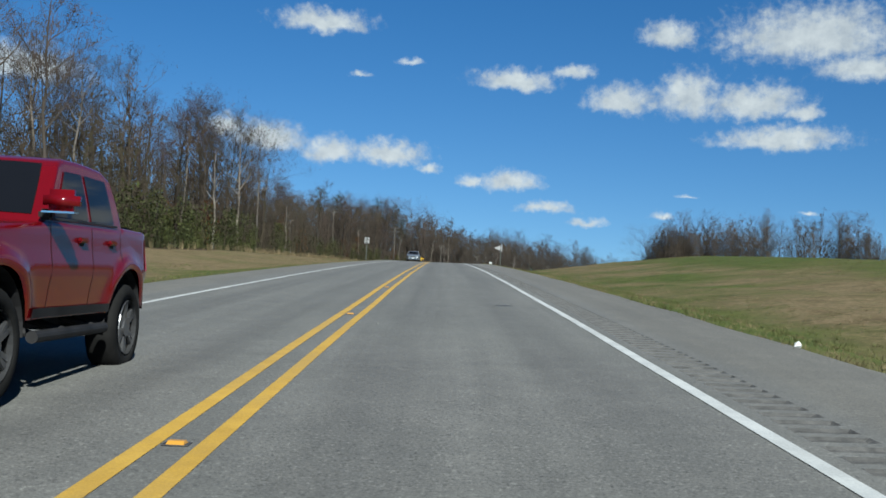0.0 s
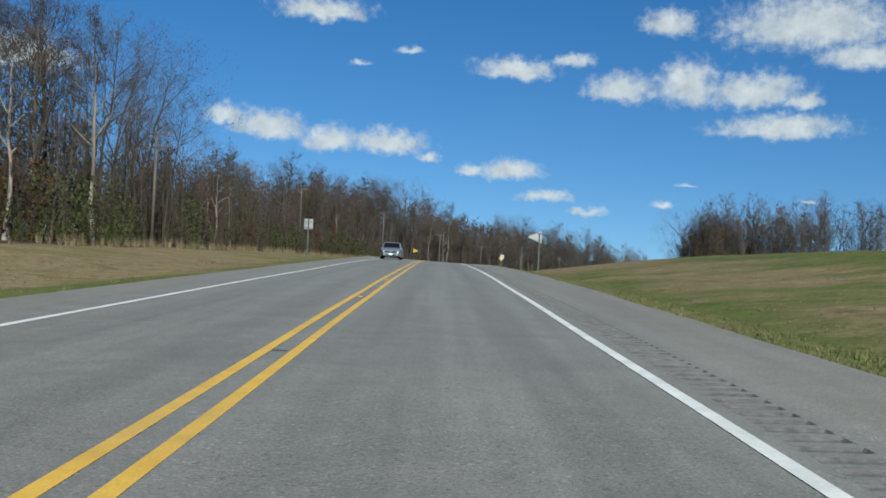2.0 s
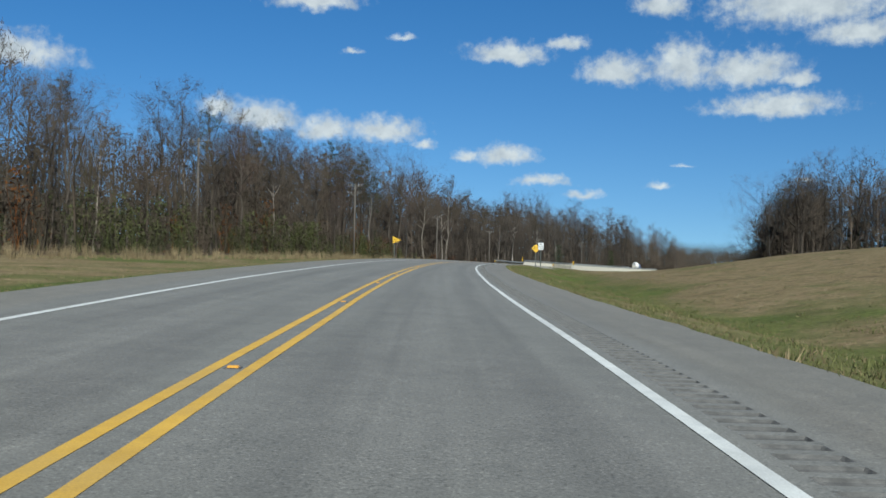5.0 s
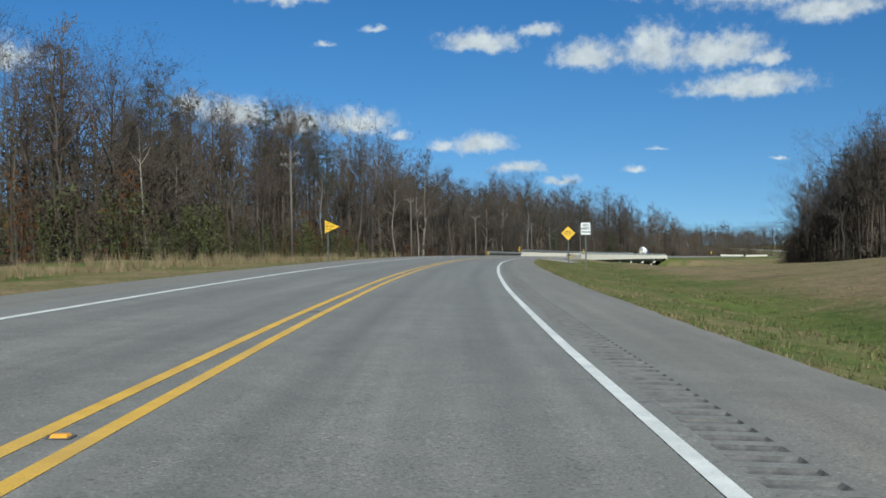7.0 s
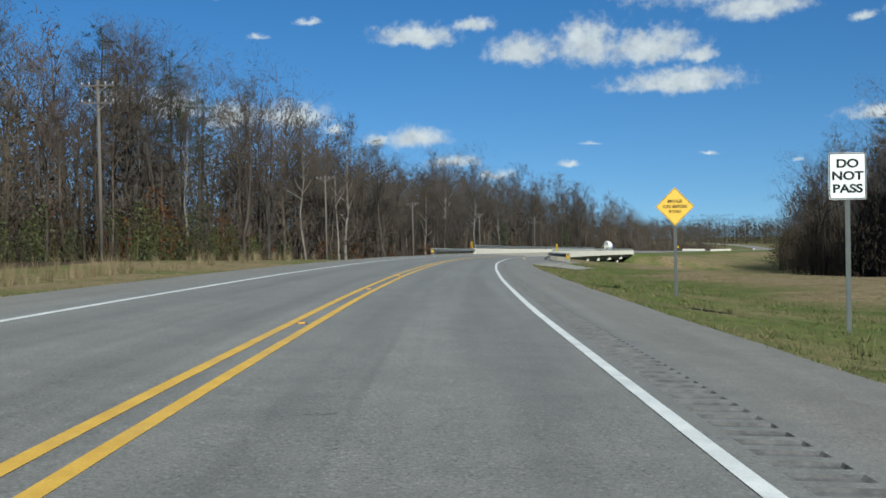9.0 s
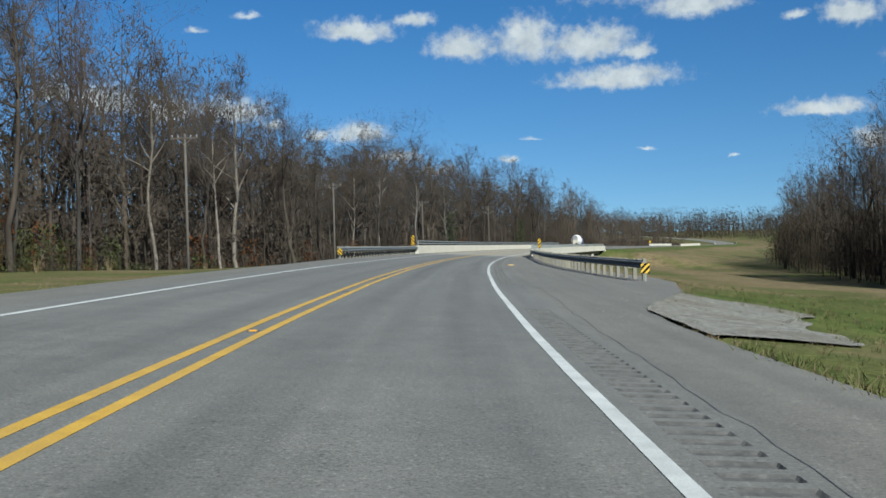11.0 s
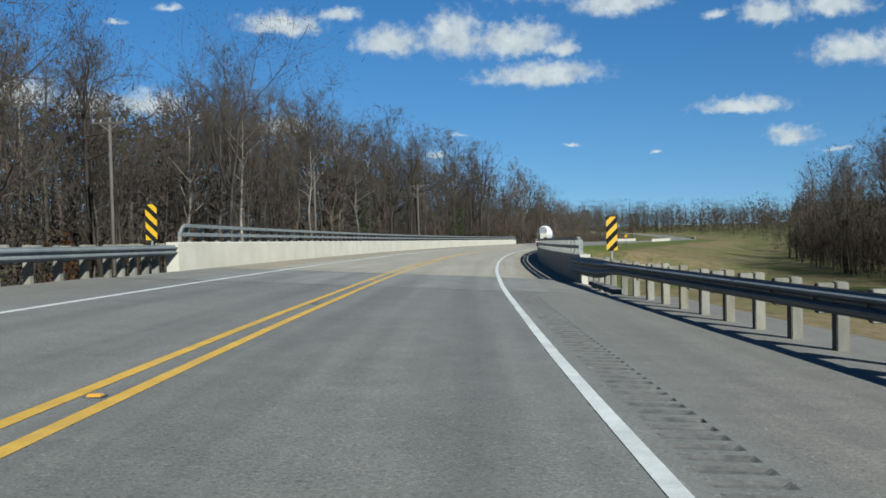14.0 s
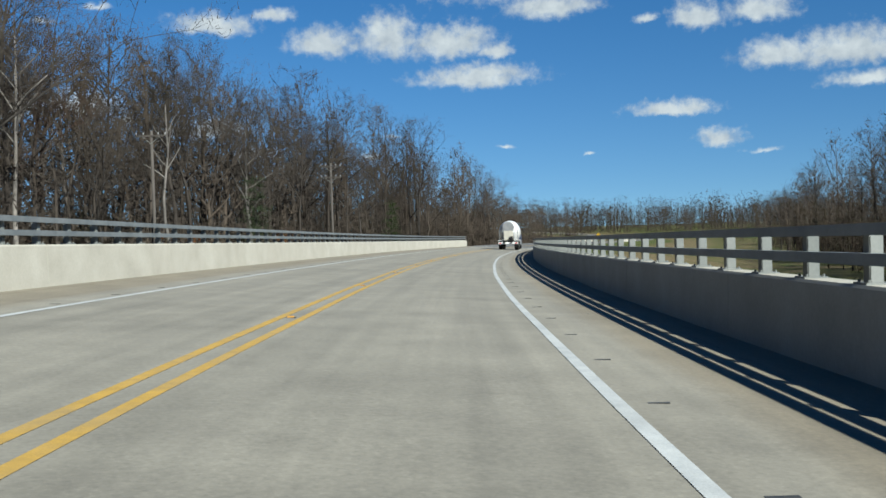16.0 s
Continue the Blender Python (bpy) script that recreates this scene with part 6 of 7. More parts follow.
def pine_tree(seed, h, first=0.5, wide=0.16, dense=1.0):
    """A pine: bare stem below, limbs with separate clumps of needles above; dense makes the low full cone."""
    rnd = random.Random(seed)
    trunk, crown = Sticks(), Sticks()
    bend = [rnd.gauss(0, 0.12) for _ in range(14)]
    pts = [V3(sum(bend[:i]), sum(bend[7:7 + i]), h * i / 6) for i in range(7)]
    trunk.tube(pts, [h * 0.0105 * (1 - 0.85 * i / 6) + 0.015 for i in range(7)], 6)
    limbs = int(30 * dense)
    for j in range(limbs):
        u = (j + rnd.random()) / limbs
        k = first + (1 - first) * u
        x = min(5.99, k * 6)
        p = pts[int(x)] + (pts[int(x) + 1] - pts[int(x)]) * (x - int(x))
        a = j * 2.4 + rnd.gauss(0, 0.5)
        shape = (0.55 + 0.9 * u) * (1.02 - u) ** 0.55 if dense < 1.2 else 1.05 - u
        l = h * wide * shape * rnd.uniform(0.65, 1.25) + 0.35
        d = unit(V3(math.cos(a), math.sin(a), rnd.uniform(0.0, 0.5)))
        e = p + d * l
        crown.tube([p, e], [0.035, 0.012], 3)
        for c in range(3 if l > 1.2 else 2):
            m = p + d * l * (1.0 - 0.3 * c) + V3(rnd.gauss(0, 0.25), rnd.gauss(0, 0.25), rnd.gauss(0.1, 0.15))
            size = rnd.uniform(0.45, 0.85)
            for w in range(int(34 * dense)):
                td = unit(V3(rnd.gauss(0, 1), rnd.gauss(0, 1), rnd.gauss(0.25, 0.7)))
                q = m + td * size * rnd.random() * np.array((1.0, 1.0, 0.6))
                crown.twig(q, q + unit(td + V3(0, 0, 0.4)) * rnd.uniform(0.22, 0.42), 0.04, rnd)
    return trunk, crown


def plant(proto, name, label, category, s, o, turn, size, group):
    """A copy of a tree at that place, on the ground."""
    p = spot(s, o, -0.15)
    return copy_thing(proto, Matrix.Translation(p) @ Matrix.Rotation(turn, 4, "Z") @ Matrix.Diagonal((size, size, size, 1)))


def grown(name, label, category, sticks, bark, leaf, crown_label, group):
    t = thing(name, label, category, None, group)
    tv, tf = sticks[0].arrays()
    cv, cf = sticks[1].arrays()
    part("trunk", tri_mesh("trunk", tv, tf, bark), bark, t)
    part("crown", tri_mesh("crown", cv, cf, leaf), leaf, t, crown_label)
    return t


FRONT = ((380, 400, 480, 620, 820), (53, 54, 55, 52, 48))


def front_right(s):
    """Where the wood beyond the field begins; it starts near station 388."""
    return float(np.interp(s, *FRONT))


def tall_right(s, o):
    """Height of a full-grown tree there: lower farther out."""
    top = float(np.interp(s, (388, 425, 455, 500, 600, 700, 850), (31, 30, 26.5, 22.5, 22, 17.5, 17)))
    edge = float(np.interp(o, (51, 56, 64, 78, 150, 260), (0.5, 0.6, 0.84, 0.97, 0.95, 0.9)))
    return top * (edge + (1 - edge) * smooth(425, 470, s)) - lie(s, o)


def right_place(rnd, band, depth):
    """A place in that wood: along the road, or in the edge that faces the field."""
    if rnd.random() < band:
        o = 54 + 208 * rnd.random() ** 1.15
        return 388 + 0.12 * (o - 52) + depth * rnd.random(), o
    s = 390 + 480 * rnd.random() ** 1.25
    return s, front_right(s) + depth * rnd.random()


def inset(s):
    return -4.0 * smooth(290, 330, s) * (1 - smooth(600, 680, s))


G_LEFT = "bare trees of the roadside wood"
PROTOS = []
for i, (h, bark, leaf, kw) in enumerate((
        (24.0, BARK, TWIG, dict(fork=0.42, open_=0.6)), (22.0, PALE_BARK, TWIG, dict(fork=0.5, open_=0.35)), (26.0, BARK, TWIG, dict(fork=0.42, open_=0.8, lean=0.05, leader=False)),
        (20.0, BARK, TWIG_RED, dict(fork=0.34, open_=0.5)), (23.0, BARK, TWIG, dict(fork=0.5, open_=0.5)), (25.0, BARK, TWIG, dict(fork=0.5, open_=0.7, lean=0.05, leader=False)),
        (18.0, BARK, TWIG, dict(fork=0.3, open_=0.55, low=8)), (21.0, BARK, TWIG_RED, dict(fork=0.4, open_=0.6)), (15.0, PALE_BARK, TWIG, dict(fork=0.35, open_=0.45, low=7)))):
    lab = "tall leafless tree with grey bark and fine twigs in the wood" if bark is BARK else "slim leafless tree with pale bark in the wood"
    PROTOS.append((h, grown("tree", lab, "tree", bare_tree(40 + i, h, **kw), bark, leaf, "crown of bare branches", G_LEFT)))
PINES = [(25.0, grown("pine_tree", "tall dark green pine rising above the bare wood", "tree", pine_tree(5, 25.0, 0.58, 0.12), BARK, PINE, "dark green needle crown", "pines in the wood")),
         (13.0, grown("evergreen_tree", "dark green conical evergreen at the edge of the wood", "tree", pine_tree(8, 13.0, 0.12, 0.2, 1.3), BARK, PINE, "dark green crown", "pines in the wood"))]


FAR_PROTOS = []
for i, (h, kw) in enumerate(((23.0, dict(fork=0.4, open_=0.5)), (20.0, dict(fork=0.3, open_=0.6)), (24.0, dict(fork=0.45, open_=0.7)))):
    FAR_PROTOS.append((h, grown("tree", "leafless tree with grey bark at the edge of the far wood", "tree", bare_tree(70 + i, h, fine=9, twig_w=0.028, coarse=True, **kw), BARK, TWIG, "crown of bare branches", G_LEFT)))


TOP_LEFT = ((-60, 100, 125, 141, 160, 170, 177, 190, 205, 217, 253, 275, 311, 334, 364, 399, 441, 456, 466, 482, 520, 542, 562, 587, 610, 640, 700, 750, 800),
            (24, 20, 18, 21, 22.5, 21, 16, 15, 14.5, 17, 18.5, 19.5, 20, 21, 25, 26.5, 26, 24, 21, 21, 23, 25, 26.5, 27.5, 26.5, 27, 24, 18, 17))


def tall_left(s, o=-40.0):
    """Height of a full-grown tree of the wood on the left."""
    return 1.1 * float(np.interp(s, *TOP_LEFT)) - lie(s, o)


def row_of_trees():
    rnd = random.Random(77)
    count = 0
    # the wood on the left, front rows
    for row, (o0, gap) in enumerate(((-28.5, 13.0), (-34, 10.0), (-41, 9.5))):
        s = -42.0 + row * 1.7
        while s < 640:
            s += gap * rnd.uniform(0.55, 1.5)
            o = o0 + rnd.uniform(-2.2, 2.2) + inset(s) + 4.0 * smooth(600, 660, s)
            want = tall_left(s) * rnd.choice((0.7, 0.82, 0.92, 1.0, 1.04, 1.12))
            if row == 0:
                want *= 0.86
            h, proto = rnd.choice(PROTOS if s < 565 else FAR_PROTOS)
            plant(proto, "tree", "", "", s, o, rnd.uniform(0, 6.28), want / h, G_LEFT)
            count += 1
    # the wood on the right beyond the field
    for i in range(84):
        s, o = right_place(rnd, 0.5, 14.0)
        h, proto = rnd.choice(FAR_PROTOS)
        plant(proto, "tree", "", "", s, o, rnd.uniform(0, 6.28), tall_right(s, o) * rnd.uniform(0.75, 1.12) / h, G_LEFT)
        count += 1
    # single trees that stand out
    for s, o, want, i in ((160, -32, 24, 2), (150, -34, 26, 0), (143, -33, 24, 5), (285, -32, 22, 2), (306, -35, 22, 0), (490, -28, 35, 2), (511, -36, 35, 4), (516, -40, 31, 0), (475, -37, 20, 1),
                          (443, -29, 30, 4), (436, -31, 31, 0), (452, -33, 29, 2), (390, 55, 29, 2), (394, 62, 30, 0), (392, 70, 26, 4), (396, 88, 28, 2), (480, 57, 29, 2), (640, -26, 26, 2), (706, -24, 23, 0), (420, -31, 25, 1), (404, -33, 23, 4)):
        h, proto = PROTOS[i]
        plant(proto, "tree", "", "", s, o, rnd.uniform(0, 6.28), want / h, G_LEFT)
    for s, o, want, i in ((368, -38, 25.5, 0), (362, -44, 27, 0), (380, -39, 23, 0), (330, -48, 24, 0), (345, -52, 25, 0), (300, -46, 23, 0), (556, -30, 15, 1), (375.3, -37, 8.5, 1),
                          (498, -46, 22, 0), (430, 62, 28, 0), (410, 75, 18, 1), (445, 66, 27, 0), (625, -30, 13, 1), (250, -44, 19, 0)):
        h, proto = PINES[i]
        plant(proto, "tree", "", "", s, o, rnd.uniform(0, 6.28), want / h, "")
    for h, p in PROTOS + FAR_PROTOS + PINES:
        p.matrix_basis = Matrix.Translation(spot(705 + h * 2.1, -50 - h)) @ Matrix.Rotation(h, 4, "Z")
    return count


row_of_trees()


def scatter_joined(name, label, category, protos, places, material):
    """Many copies joined into one mesh. places: x, y, z, turn, size, which."""
    vs, fs, k = [], [], 0
    for x, y, z, turn, size, i in places:
        v, f = protos[i % len(protos)]
        c, s_ = math.cos(turn), math.sin(turn)
        w = v * size
        w = np.stack((w[:, 0] * c - w[:, 1] * s_ + x, w[:, 0] * s_ + w[:, 1] * c + y, w[:, 2] + z), 1)
        vs.append(w)
        fs.append(f + k)
        k += len(v)
    me = tri_mesh(name, np.concatenate(vs), np.concatenate(fs), material)
    return tagged(new(name, me), label, category, kind="stuff")


def joined_tree(seed, h, **kw):
    t, c = bare_tree(seed, h, **kw)
    tv, tf = t.arrays()
    cv, cf = c.arrays()
    return np.concatenate((tv, cv)), np.concatenate((tf, cf + len(tv)))


def massed_tree(seed, h, n, long, wide, first=0.12, low=0.15):
    """A far tree: a stem and an uneven crown of many small sprays."""
    rnd = random.Random(seed)
    k = Sticks()
    k.tube([V3(0, 0, -0.4), V3(rnd.gauss(0, 0.3), rnd.gauss(0, 0.3), h * 0.55), V3(rnd.gauss(0, 0.6), rnd.gauss(0, 0.6), h * 0.92)], [h * 0.012, h * 0.008, 0.03], 3)
    lobes = [(rnd.gauss(0, 0.13) * h, rnd.gauss(0, 0.13) * h, h * rnd.uniform(first + low, 0.9), h * rnd.uniform(0.1, 0.2)) for _ in range(11)]
    for i in range(n):
        x, y, z, r = rnd.choice(lobes)
        d = unit(V3(rnd.gauss(0, 1), rnd.gauss(0, 1), rnd.gauss(0, 1))) * r * rnd.random() ** 0.45
        c = V3(x, y, z) + d
        c[2] = max(c[2], h * first * rnd.random())
        k.twig(c, c + unit(V3(rnd.gauss(0, 0.8), rnd.gauss(0, 0.8), rnd.gauss(0.25, 0.7))) * long * rnd.uniform(0.6, 1.3), wide, rnd)
    return k.arrays()


def back_woods():
    rnd = random.Random(9)
    protos = [joined_tree(100 + i, 20.0, fine=15, levels=3, twig_w=0.04, coarse=True, fork=0.34 + 0.06 * i) for i in range(4)]
    deep = [joined_tree(150 + i, 20.0, fine=11, levels=3, twig_w=0.056, coarse=True, fork=0.22 + 0.07 * i, open_=0.6, low=8) for i in range(4)]
    thick = [massed_tree(160 + i, 20.0, 190, 1.1, 0.3, 0.0, 0.03) for i in range(5)]
    middle = [massed_tree(190 + i, 20.0, 560, 0.6, 0.085, 0.05) for i in range(5)]
    left, right, far, deep_left, deep_right, fill, mid = [], [], [], [], [], [], []
    for i in range(155):
        s = rnd.uniform(-45, 760)
        o = -rnd.uniform(33, 70) + inset(s)
        p = spot(s, o, -0.3)
        left.append((*p, rnd.uniform(0, 6.28), tall_left(s) / 20 * rnd.uniform(0.82, 1.06), rnd.randrange(4)))
    for i in range(320):
        s = rnd.uniform(-45, 790)
        o = -31 - 57 * rnd.random() ** 1.5 + inset(s)
        deep_left.append((*spot(s, o, -0.3), rnd.uniform(0, 6.28), tall_left(s, o) / 20 * rnd.uniform(0.76, 1.0), rnd.randrange(4)))
    for i in range(300):
        s, o = right_place(rnd, 0.5, 32.0)
        deep_right.append((*spot(s, o, -0.3), rnd.uniform(0, 6.28), tall_right(s, o) / 20 * rnd.uniform(0.7, 1.0), rnd.randrange(4)))
    for i in range(80):
        s, o = right_place(rnd, 0.5, 22.0)
        right.append((*spot(s, o, -0.3), rnd.uniform(0, 6.28), tall_right(s, o) / 20 * rnd.uniform(0.75, 1.0), rnd.randrange(4)))
    # what closes the gaps inside the woods
    for i in range(200):
        s = rnd.uniform(-45, 800)
        fill.append((*spot(s, -rnd.uniform(70, 110), -0.3), rnd.uniform(0, 6.28), tall_left(s) / 20 * rnd.uniform(0.8, 0.98), rnd.randrange(5)))
    for i in range(950):
        s = rnd.choice((rnd.uniform(-60, 420), rnd.uniform(230, 640)))
        fill.append((*spot(s, -rnd.uniform(48, 105), -0.3), rnd.uniform(0, 6.28), rnd.uniform(0.35, 0.6), rnd.randrange(5)))
    for i in range(540):
        s = rnd.choice((rnd.uniform(-30, 790), rnd.uniform(380, 660), rnd.uniform(120, 380)))
        o = -31 - 48 * rnd.random() ** 1.4 + inset(s)
        mid.append((*spot(s, o, -0.3), rnd.uniform(0, 6.28), tall_left(s, o) / 20 * rnd.uniform(0.5, 0.85), rnd.randrange(5)))
    for i in range(190):
        s, o = right_place(rnd, 0.5, 40.0)
        mid.append((*spot(s + 6, o + 4, -0.3), rnd.uniform(0, 6.28), tall_right(s, o) / 20 * rnd.uniform(0.5, 0.78), rnd.randrange(5)))
    # beyond the valley
    for i in range(250):
        s = rnd.uniform(700, 1270)
        o = rnd.choice((rnd.uniform(-110, -24), rnd.uniform(-110, -24), rnd.uniform(52, 170)))
        p = spot(s, o, -0.3)
        (deep_left if s < 900 else far).append((*p, rnd.uniform(0, 6.28), rnd.uniform(0.75, 1.05), rnd.randrange(4)))
    for i in range(200):
        s = rnd.uniform(880, 1270)
        far.append((*spot(s, 40 + 290 * rnd.random(), -0.5), rnd.uniform(0, 6.28), rnd.uniform(0.5, 0.85), rnd.randrange(5)))
    across = [massed_tree(230 + i, 20.0, 520, 0.75, 0.15, 0.0, 0.05) for i in range(5)]
    ridge = [massed_tree(210 + i, 20.0, 330, 0.6, 0.2, 0.0, 0.0) for i in range(4)]
    beyond = []
    for i in range(1050):
        a, r = rnd.uniform(-0.12, 0.75), rnd.uniform(1150, 1400)
        beyond.append((math.sin(a) * r, math.cos(a) * r, rnd.uniform(-18, -16), rnd.uniform(0, 6.28), rnd.uniform(1.6, 2.1), rnd.randrange(4)))
    scatter_joined("woods_behind", "dense grey-brown leafless wood behind the roadside trees", "wood", protos, left, TWIG)
    scatter_joined("woods_beyond_field", "dense grey-brown leafless wood beyond the field", "wood", protos, right, TWIG)
    scatter_joined("deep_woods", "grey-brown mass of bare crowns deep in the wood", "wood", deep, deep_left + deep_right, TWIG)
    scatter_joined("inner_woods", "brown tangle of stems far inside the wood", "wood", thick, fill, BRUSH)
    scatter_joined("crowded_woods", "crowded grey-brown bare trees inside the wood", "wood", middle, mid, TWIG)
    scatter_joined("far_ridge", "hazy grey-brown wooded ridge at the end of the valley", "wood", ridge, beyond, BRUSH)
    scatter_joined("far_woods", "far leafless woods across the valley", "wood", across, far, TWIG)


back_woods()


def bush(seed, h, stems, twigs, w):
    rnd = random.Random(seed)
    k = Sticks()
    for i in range(stems):
        a, lean = rnd.uniform(0, 6.28), rnd.uniform(0.05, 0.5)
        p = V3(rnd.gauss(0, 0.35), rnd.gauss(0, 0.35), -0.1)
        d = unit(V3(math.cos(a) * lean, math.sin(a) * lean, 1.0))
        l = h * rnd.uniform(0.5, 1.0)
        q = p + d * l
        k.tube([p, q], [0.02, 0.006], 3)
        for j in range(twigs):
            c = p + (q - p) * rnd.uniform(0.2, 1.0)
            td = unit(d * 0.7 + V3(rnd.gauss(0, 0.6), rnd.gauss(0, 0.6), rnd.gauss(0.2, 0.4)))
            k.twig(c, c + td * rnd.uniform(0.25, 0.8), w, rnd)
    return k.arrays()


def leafy(seed, h, n):
    rnd = random.Random(seed)
    k = Sticks()
    for i in range(5):
        k.tube([V3(rnd.gauss(0, 0.2), rnd.gauss(0, 0.2), -0.1), V3(rnd.gauss(0, 0.5), rnd.gauss(0, 0.5), h * 0.8)], [0.025, 0.01], 3)
    for i in range(n):
        z = rnd.random() ** 0.8
        r = h * 0.36 * (1.05 - z * 0.7)
        a = rnd.uniform(0, 6.28)
        c = V3(math.cos(a) * r * rnd.random() ** 0.5, math.sin(a) * r * rnd.random() ** 0.5, z * h)
        k.twig(c, c + unit(V3(rnd.gauss(0, 1), rnd.gauss(0, 1), rnd.gauss(0.3, 0.8))) * rnd.uniform(0.12, 0.28), 0.06, rnd)
    return k.arrays()


def undergrowth():
    rnd = random.Random(31)
    protos = [bush(i, 4.5, 9, 12, 0.035) for i in range(3)] + [bush(9, 8.5, 7, 26, 0.035), bush(10, 7.0, 7, 24, 0.04)]
    # young trees and thicket under the tall ones
    thicket = [massed_tree(180 + i, 9.0, 330, 0.5, 0.045, 0.0) for i in range(5)]
    places = []
    for i in range(430):
        s = rnd.uniform(-45, 700)
        o = -27.0 - abs(rnd.gauss(0, 9)) + inset(s)
        places.append((*spot(s, o, -0.2), rnd.uniform(0, 6.28), rnd.uniform(0.6, 1.45), rnd.randrange(5)))
    for i in range(150):
        s, o = right_place(rnd, 0.6, 10.0)
        places.append((*spot(s, o, -0.2), rnd.uniform(0, 6.28), rnd.uniform(0.7, 1.6), rnd.randrange(5)))
    for i in range(120):
        s = rnd.uniform(390, 660)
        places.append((*spot(s, front_right(s) + rnd.uniform(-3, 5), -0.2), rnd.uniform(0, 6.28), rnd.uniform(0.9, 1.6), rnd.randrange(5)))
    scatter_joined("thicket", "dense brown thicket of young bare trees", "undergrowth", thicket, places, BRUSH)
    places = []
    for i in range(480):
        s = rnd.uniform(-45, 640)
        o = -24.5 - abs(rnd.gauss(0, 8)) + inset(s)
        places.append((*spot(s, o, -0.1), rnd.uniform(0, 6.28), rnd.uniform(0.5, 1.1) + (0.6 if o + 24.5 - inset(s) < -7 else 0.0), rnd.randrange(5)))
    for i in range(320):
        s, o = right_place(rnd, 0.6, 8.0)
        o -= 2
        places.append((*spot(s, o, -0.1), rnd.uniform(0, 6.28), rnd.uniform(0.6, 1.7), rnd.randrange(5)))
    scatter_joined("undergrowth", "tangled brown leafless brush at the foot of the wood", "undergrowth", protos, places, BRUSH)
    green = [leafy(i, 3.2, 260) for i in range(3)]
    places = []
    for i in range(300):
        s = rnd.choice((rnd.uniform(-30, 150), rnd.uniform(60, 150), rnd.uniform(150, 560), rnd.uniform(220, 420)))
        o = -24.5 - abs(rnd.gauss(0, 4)) + inset(s)
        places.append((*spot(s, o, -0.1), rnd.uniform(0, 6.28), rnd.choice((0.5, 0.8, 1.0, 1.3, 1.7)), rnd.randrange(3)))
    # young oaks and beeches that keep their dead leaves
    places_red = []
    for i in range(90):
        s = rnd.choice((rnd.uniform(330, 470), rnd.uniform(330, 470), rnd.uniform(90, 330), rnd.uniform(470, 600)))
        o = -27.5 - abs(rnd.gauss(0, 5)) + inset(s)
        places_red.append((*spot(s, o, -0.1), rnd.uniform(0, 6.28), rnd.choice((0.9, 1.3, 1.8, 2.4)), rnd.randrange(3)))
    scatter_joined("russet_saplings", "young trees with russet dead leaves inside the wood", "saplings", [leafy(40 + i, 3.4, 150) for i in range(3)], places_red, RUSSET)
    scatter_joined("evergreen_shrubs", "olive green leafy shrubs along the foot of the wood", "shrubs", green, places, HEDGE)


undergrowth()

# ---- grass ----


def tuft(seed, h, n, w, splay):
    rnd = random.Random(seed)
    k = Sticks()
    for i in range(n):
        a = rnd.uniform(0, 6.28)
        p = V3(rnd.gauss(0, 0.07), rnd.gauss(0, 0.07), -0.03)
        k.twig(p, p + V3(math.cos(a) * splay * h * rnd.random(), math.sin(a) * splay * h * rnd.random(), h * rnd.uniform(0.5, 1.0)), w, rnd)
    return k.arrays()


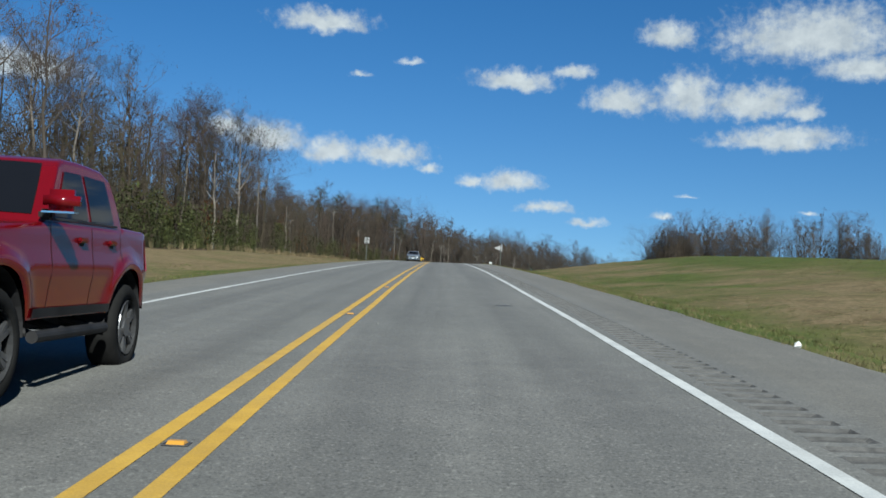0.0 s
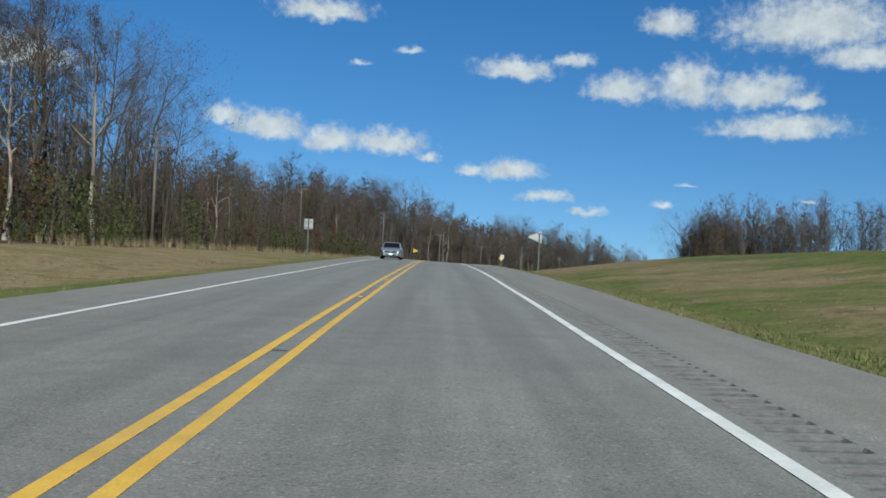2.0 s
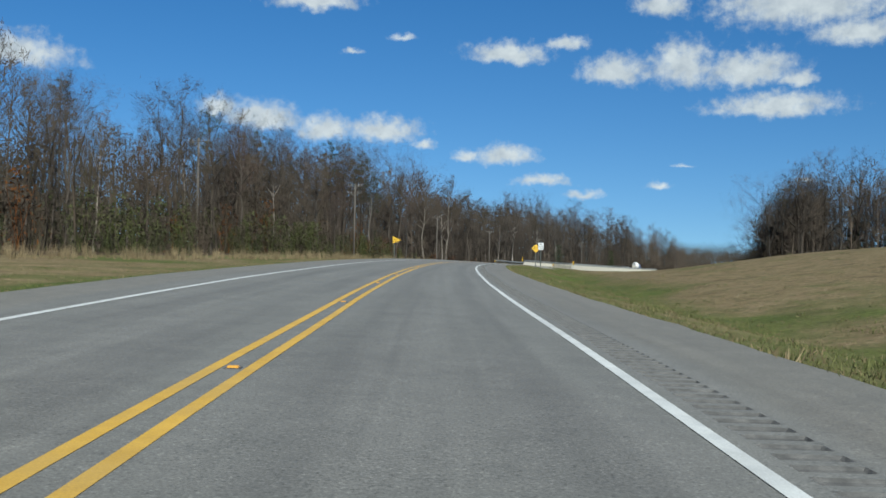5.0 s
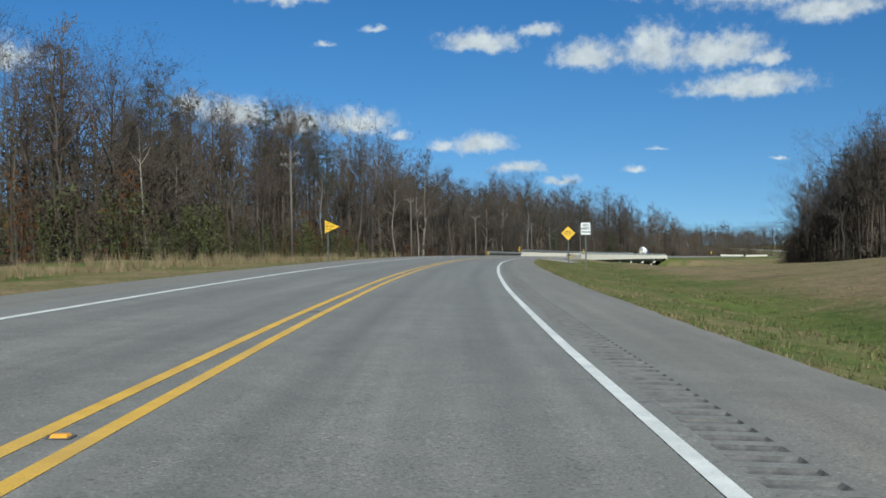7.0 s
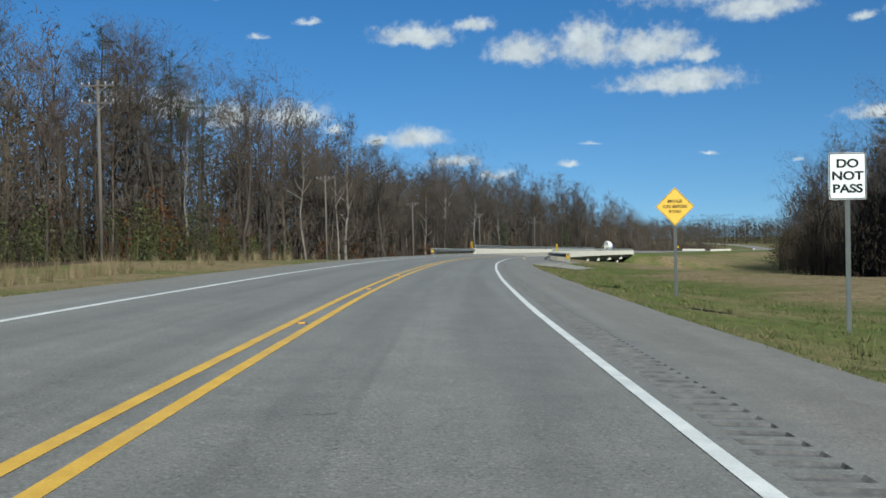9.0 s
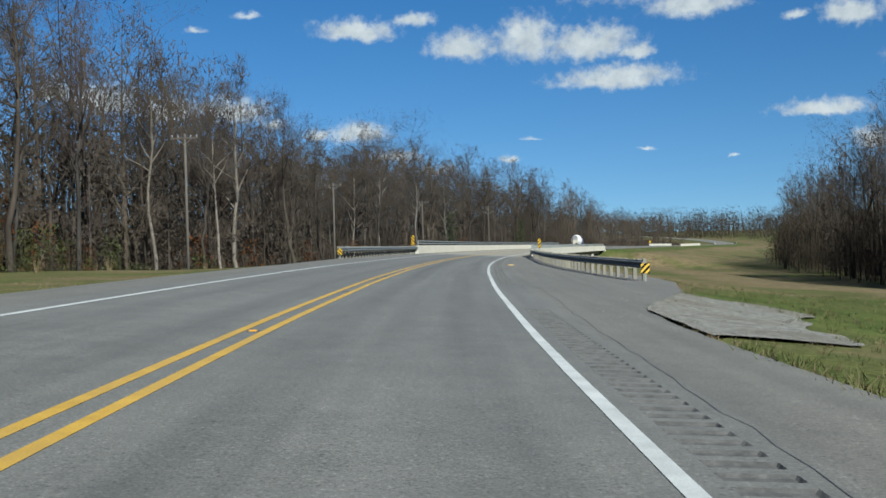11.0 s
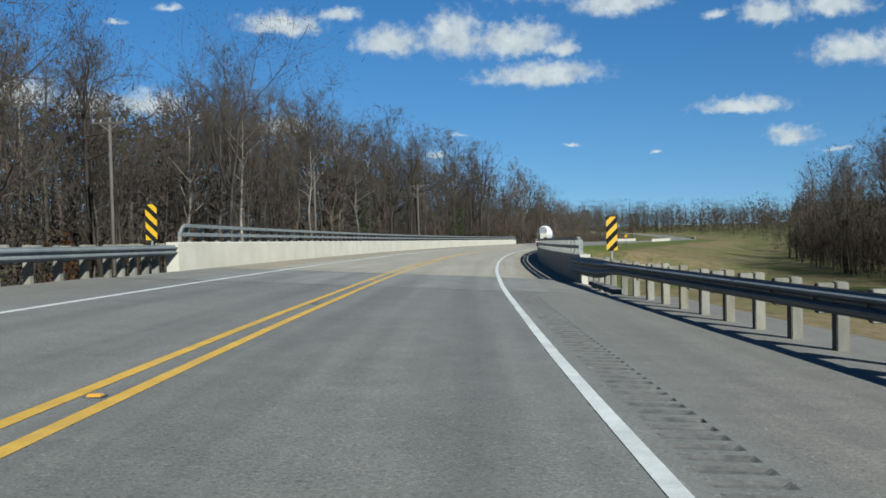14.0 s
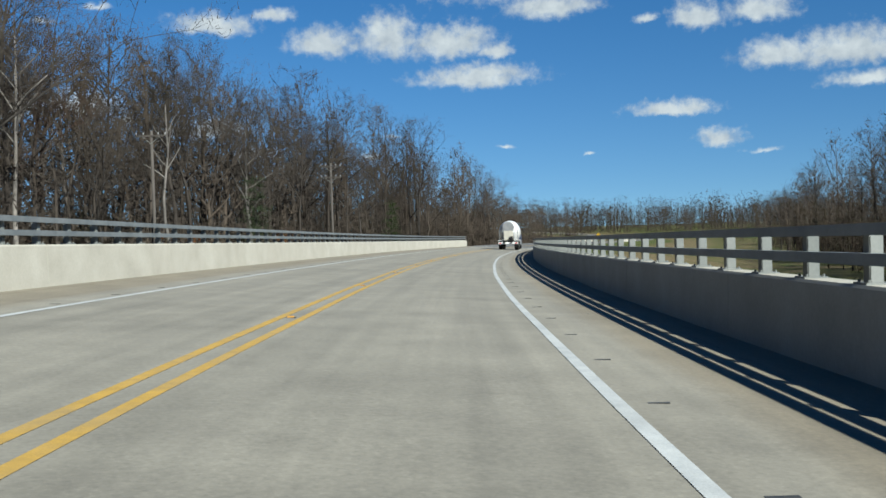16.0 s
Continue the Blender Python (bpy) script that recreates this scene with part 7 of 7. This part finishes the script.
def grasses():
    rnd = random.Random(50)
    reed = [tuft(i, 1.35, 22, 0.016, 0.35) for i in range(4)]
    places = []
    for i in range(850):
        s = rnd.choice((rnd.uniform(95, 330), rnd.uniform(120, 300), rnd.uniform(0, 420), rnd.uniform(190, 300)))
        near = -17.5 - 3.2 * (1 - smooth(150, 230, s)) + (4.0 * smooth(200, 260, s))
        o = near - abs(rnd.gauss(0, 2.6))
        if s > 340:
            o -= 4
        places.append((*spot(s, o, -0.02), rnd.uniform(0, 6.28), rnd.uniform(0.3, 0.95), rnd.randrange(4)))
    scatter_joined("tall_dry_grass", "tall straw-coloured dry grass before the wood", "grass", reed, places, BLADE_TAN)
    short = [tuft(20 + i, 0.15, 10, 0.011, 1.0) for i in range(5)]
    green, tan = [], []
    for i in range(17000):
        s = rnd.uniform(2, 345)
        d = rnd.random() ** 1.7 * 9
        o = edge_right(s) + 0.02 + d
        if rnd.random() < 0.22:
            d = rnd.random() ** 1.5 * 9
            o = edge_left(s) - 0.02 - d
        if abs(o) > 24:
            continue
        clump = noise.noise(Vector((s * 0.12, o * 0.3, 8.0)))
        size = rnd.uniform(0.45, 1.1) * (1.35 if clump > 0.25 else 0.9)
        (green if rnd.random() < 0.6 + 0.5 * clump else tan).append((*spot(s, o, -0.02), rnd.uniform(0, 6.28), size, rnd.randrange(5)))
    # tussocks over the field, and a lush line along the ditch
    for i in range(7500):
        s = rnd.uniform(10, 340)
        o = edge_right(s) + 4 + 30 * rnd.random() ** 1.5
        if noise.noise(Vector((s * 0.09, o * 0.2, 5.0))) + 0.3 * rnd.random() > 0.02:
            (tan if rnd.random() < 0.72 else green).append((*spot(s, o, -0.03), rnd.uniform(0, 6.28), rnd.uniform(0.6, 1.35), rnd.randrange(5)))
    for i in range(2600):
        s = rnd.uniform(30, 300)
        o = edge_right(s) + 5.6 + rnd.gauss(0, 0.55) + 0.8 * noise.noise(Vector((s * 0.06, 1.0, 3.0)))
        green.append((*spot(s, o, -0.03), rnd.uniform(0, 6.28), rnd.uniform(0.8, 1.5), rnd.randrange(5)))
    # coarser weeds in clumps
    weed = [tuft(30 + i, 0.2, 18, 0.011, 1.1) for i in range(4)]
    for i in range(2600):
        s = rnd.uniform(4, 345)
        d = 0.6 + 6.5 * rnd.random()
        o = edge_right(s) + d
        if noise.noise(Vector((s * 0.16, o * 0.35, 2.0))) + 0.25 * rnd.random() > 0.12:
            green.append((*spot(s, o, -0.03), rnd.uniform(0, 6.28), rnd.uniform(0.6, 1.25), 5 + rnd.randrange(4)))
    scatter_joined("verge_grass", "short green grass along the pavement edge", "grass", short + weed, green, BLADE_GREEN)
    scatter_joined("dry_verge_grass", "short straw-coloured grass along the pavement edge", "grass", short, tan, BLADE_TAN)


grasses()
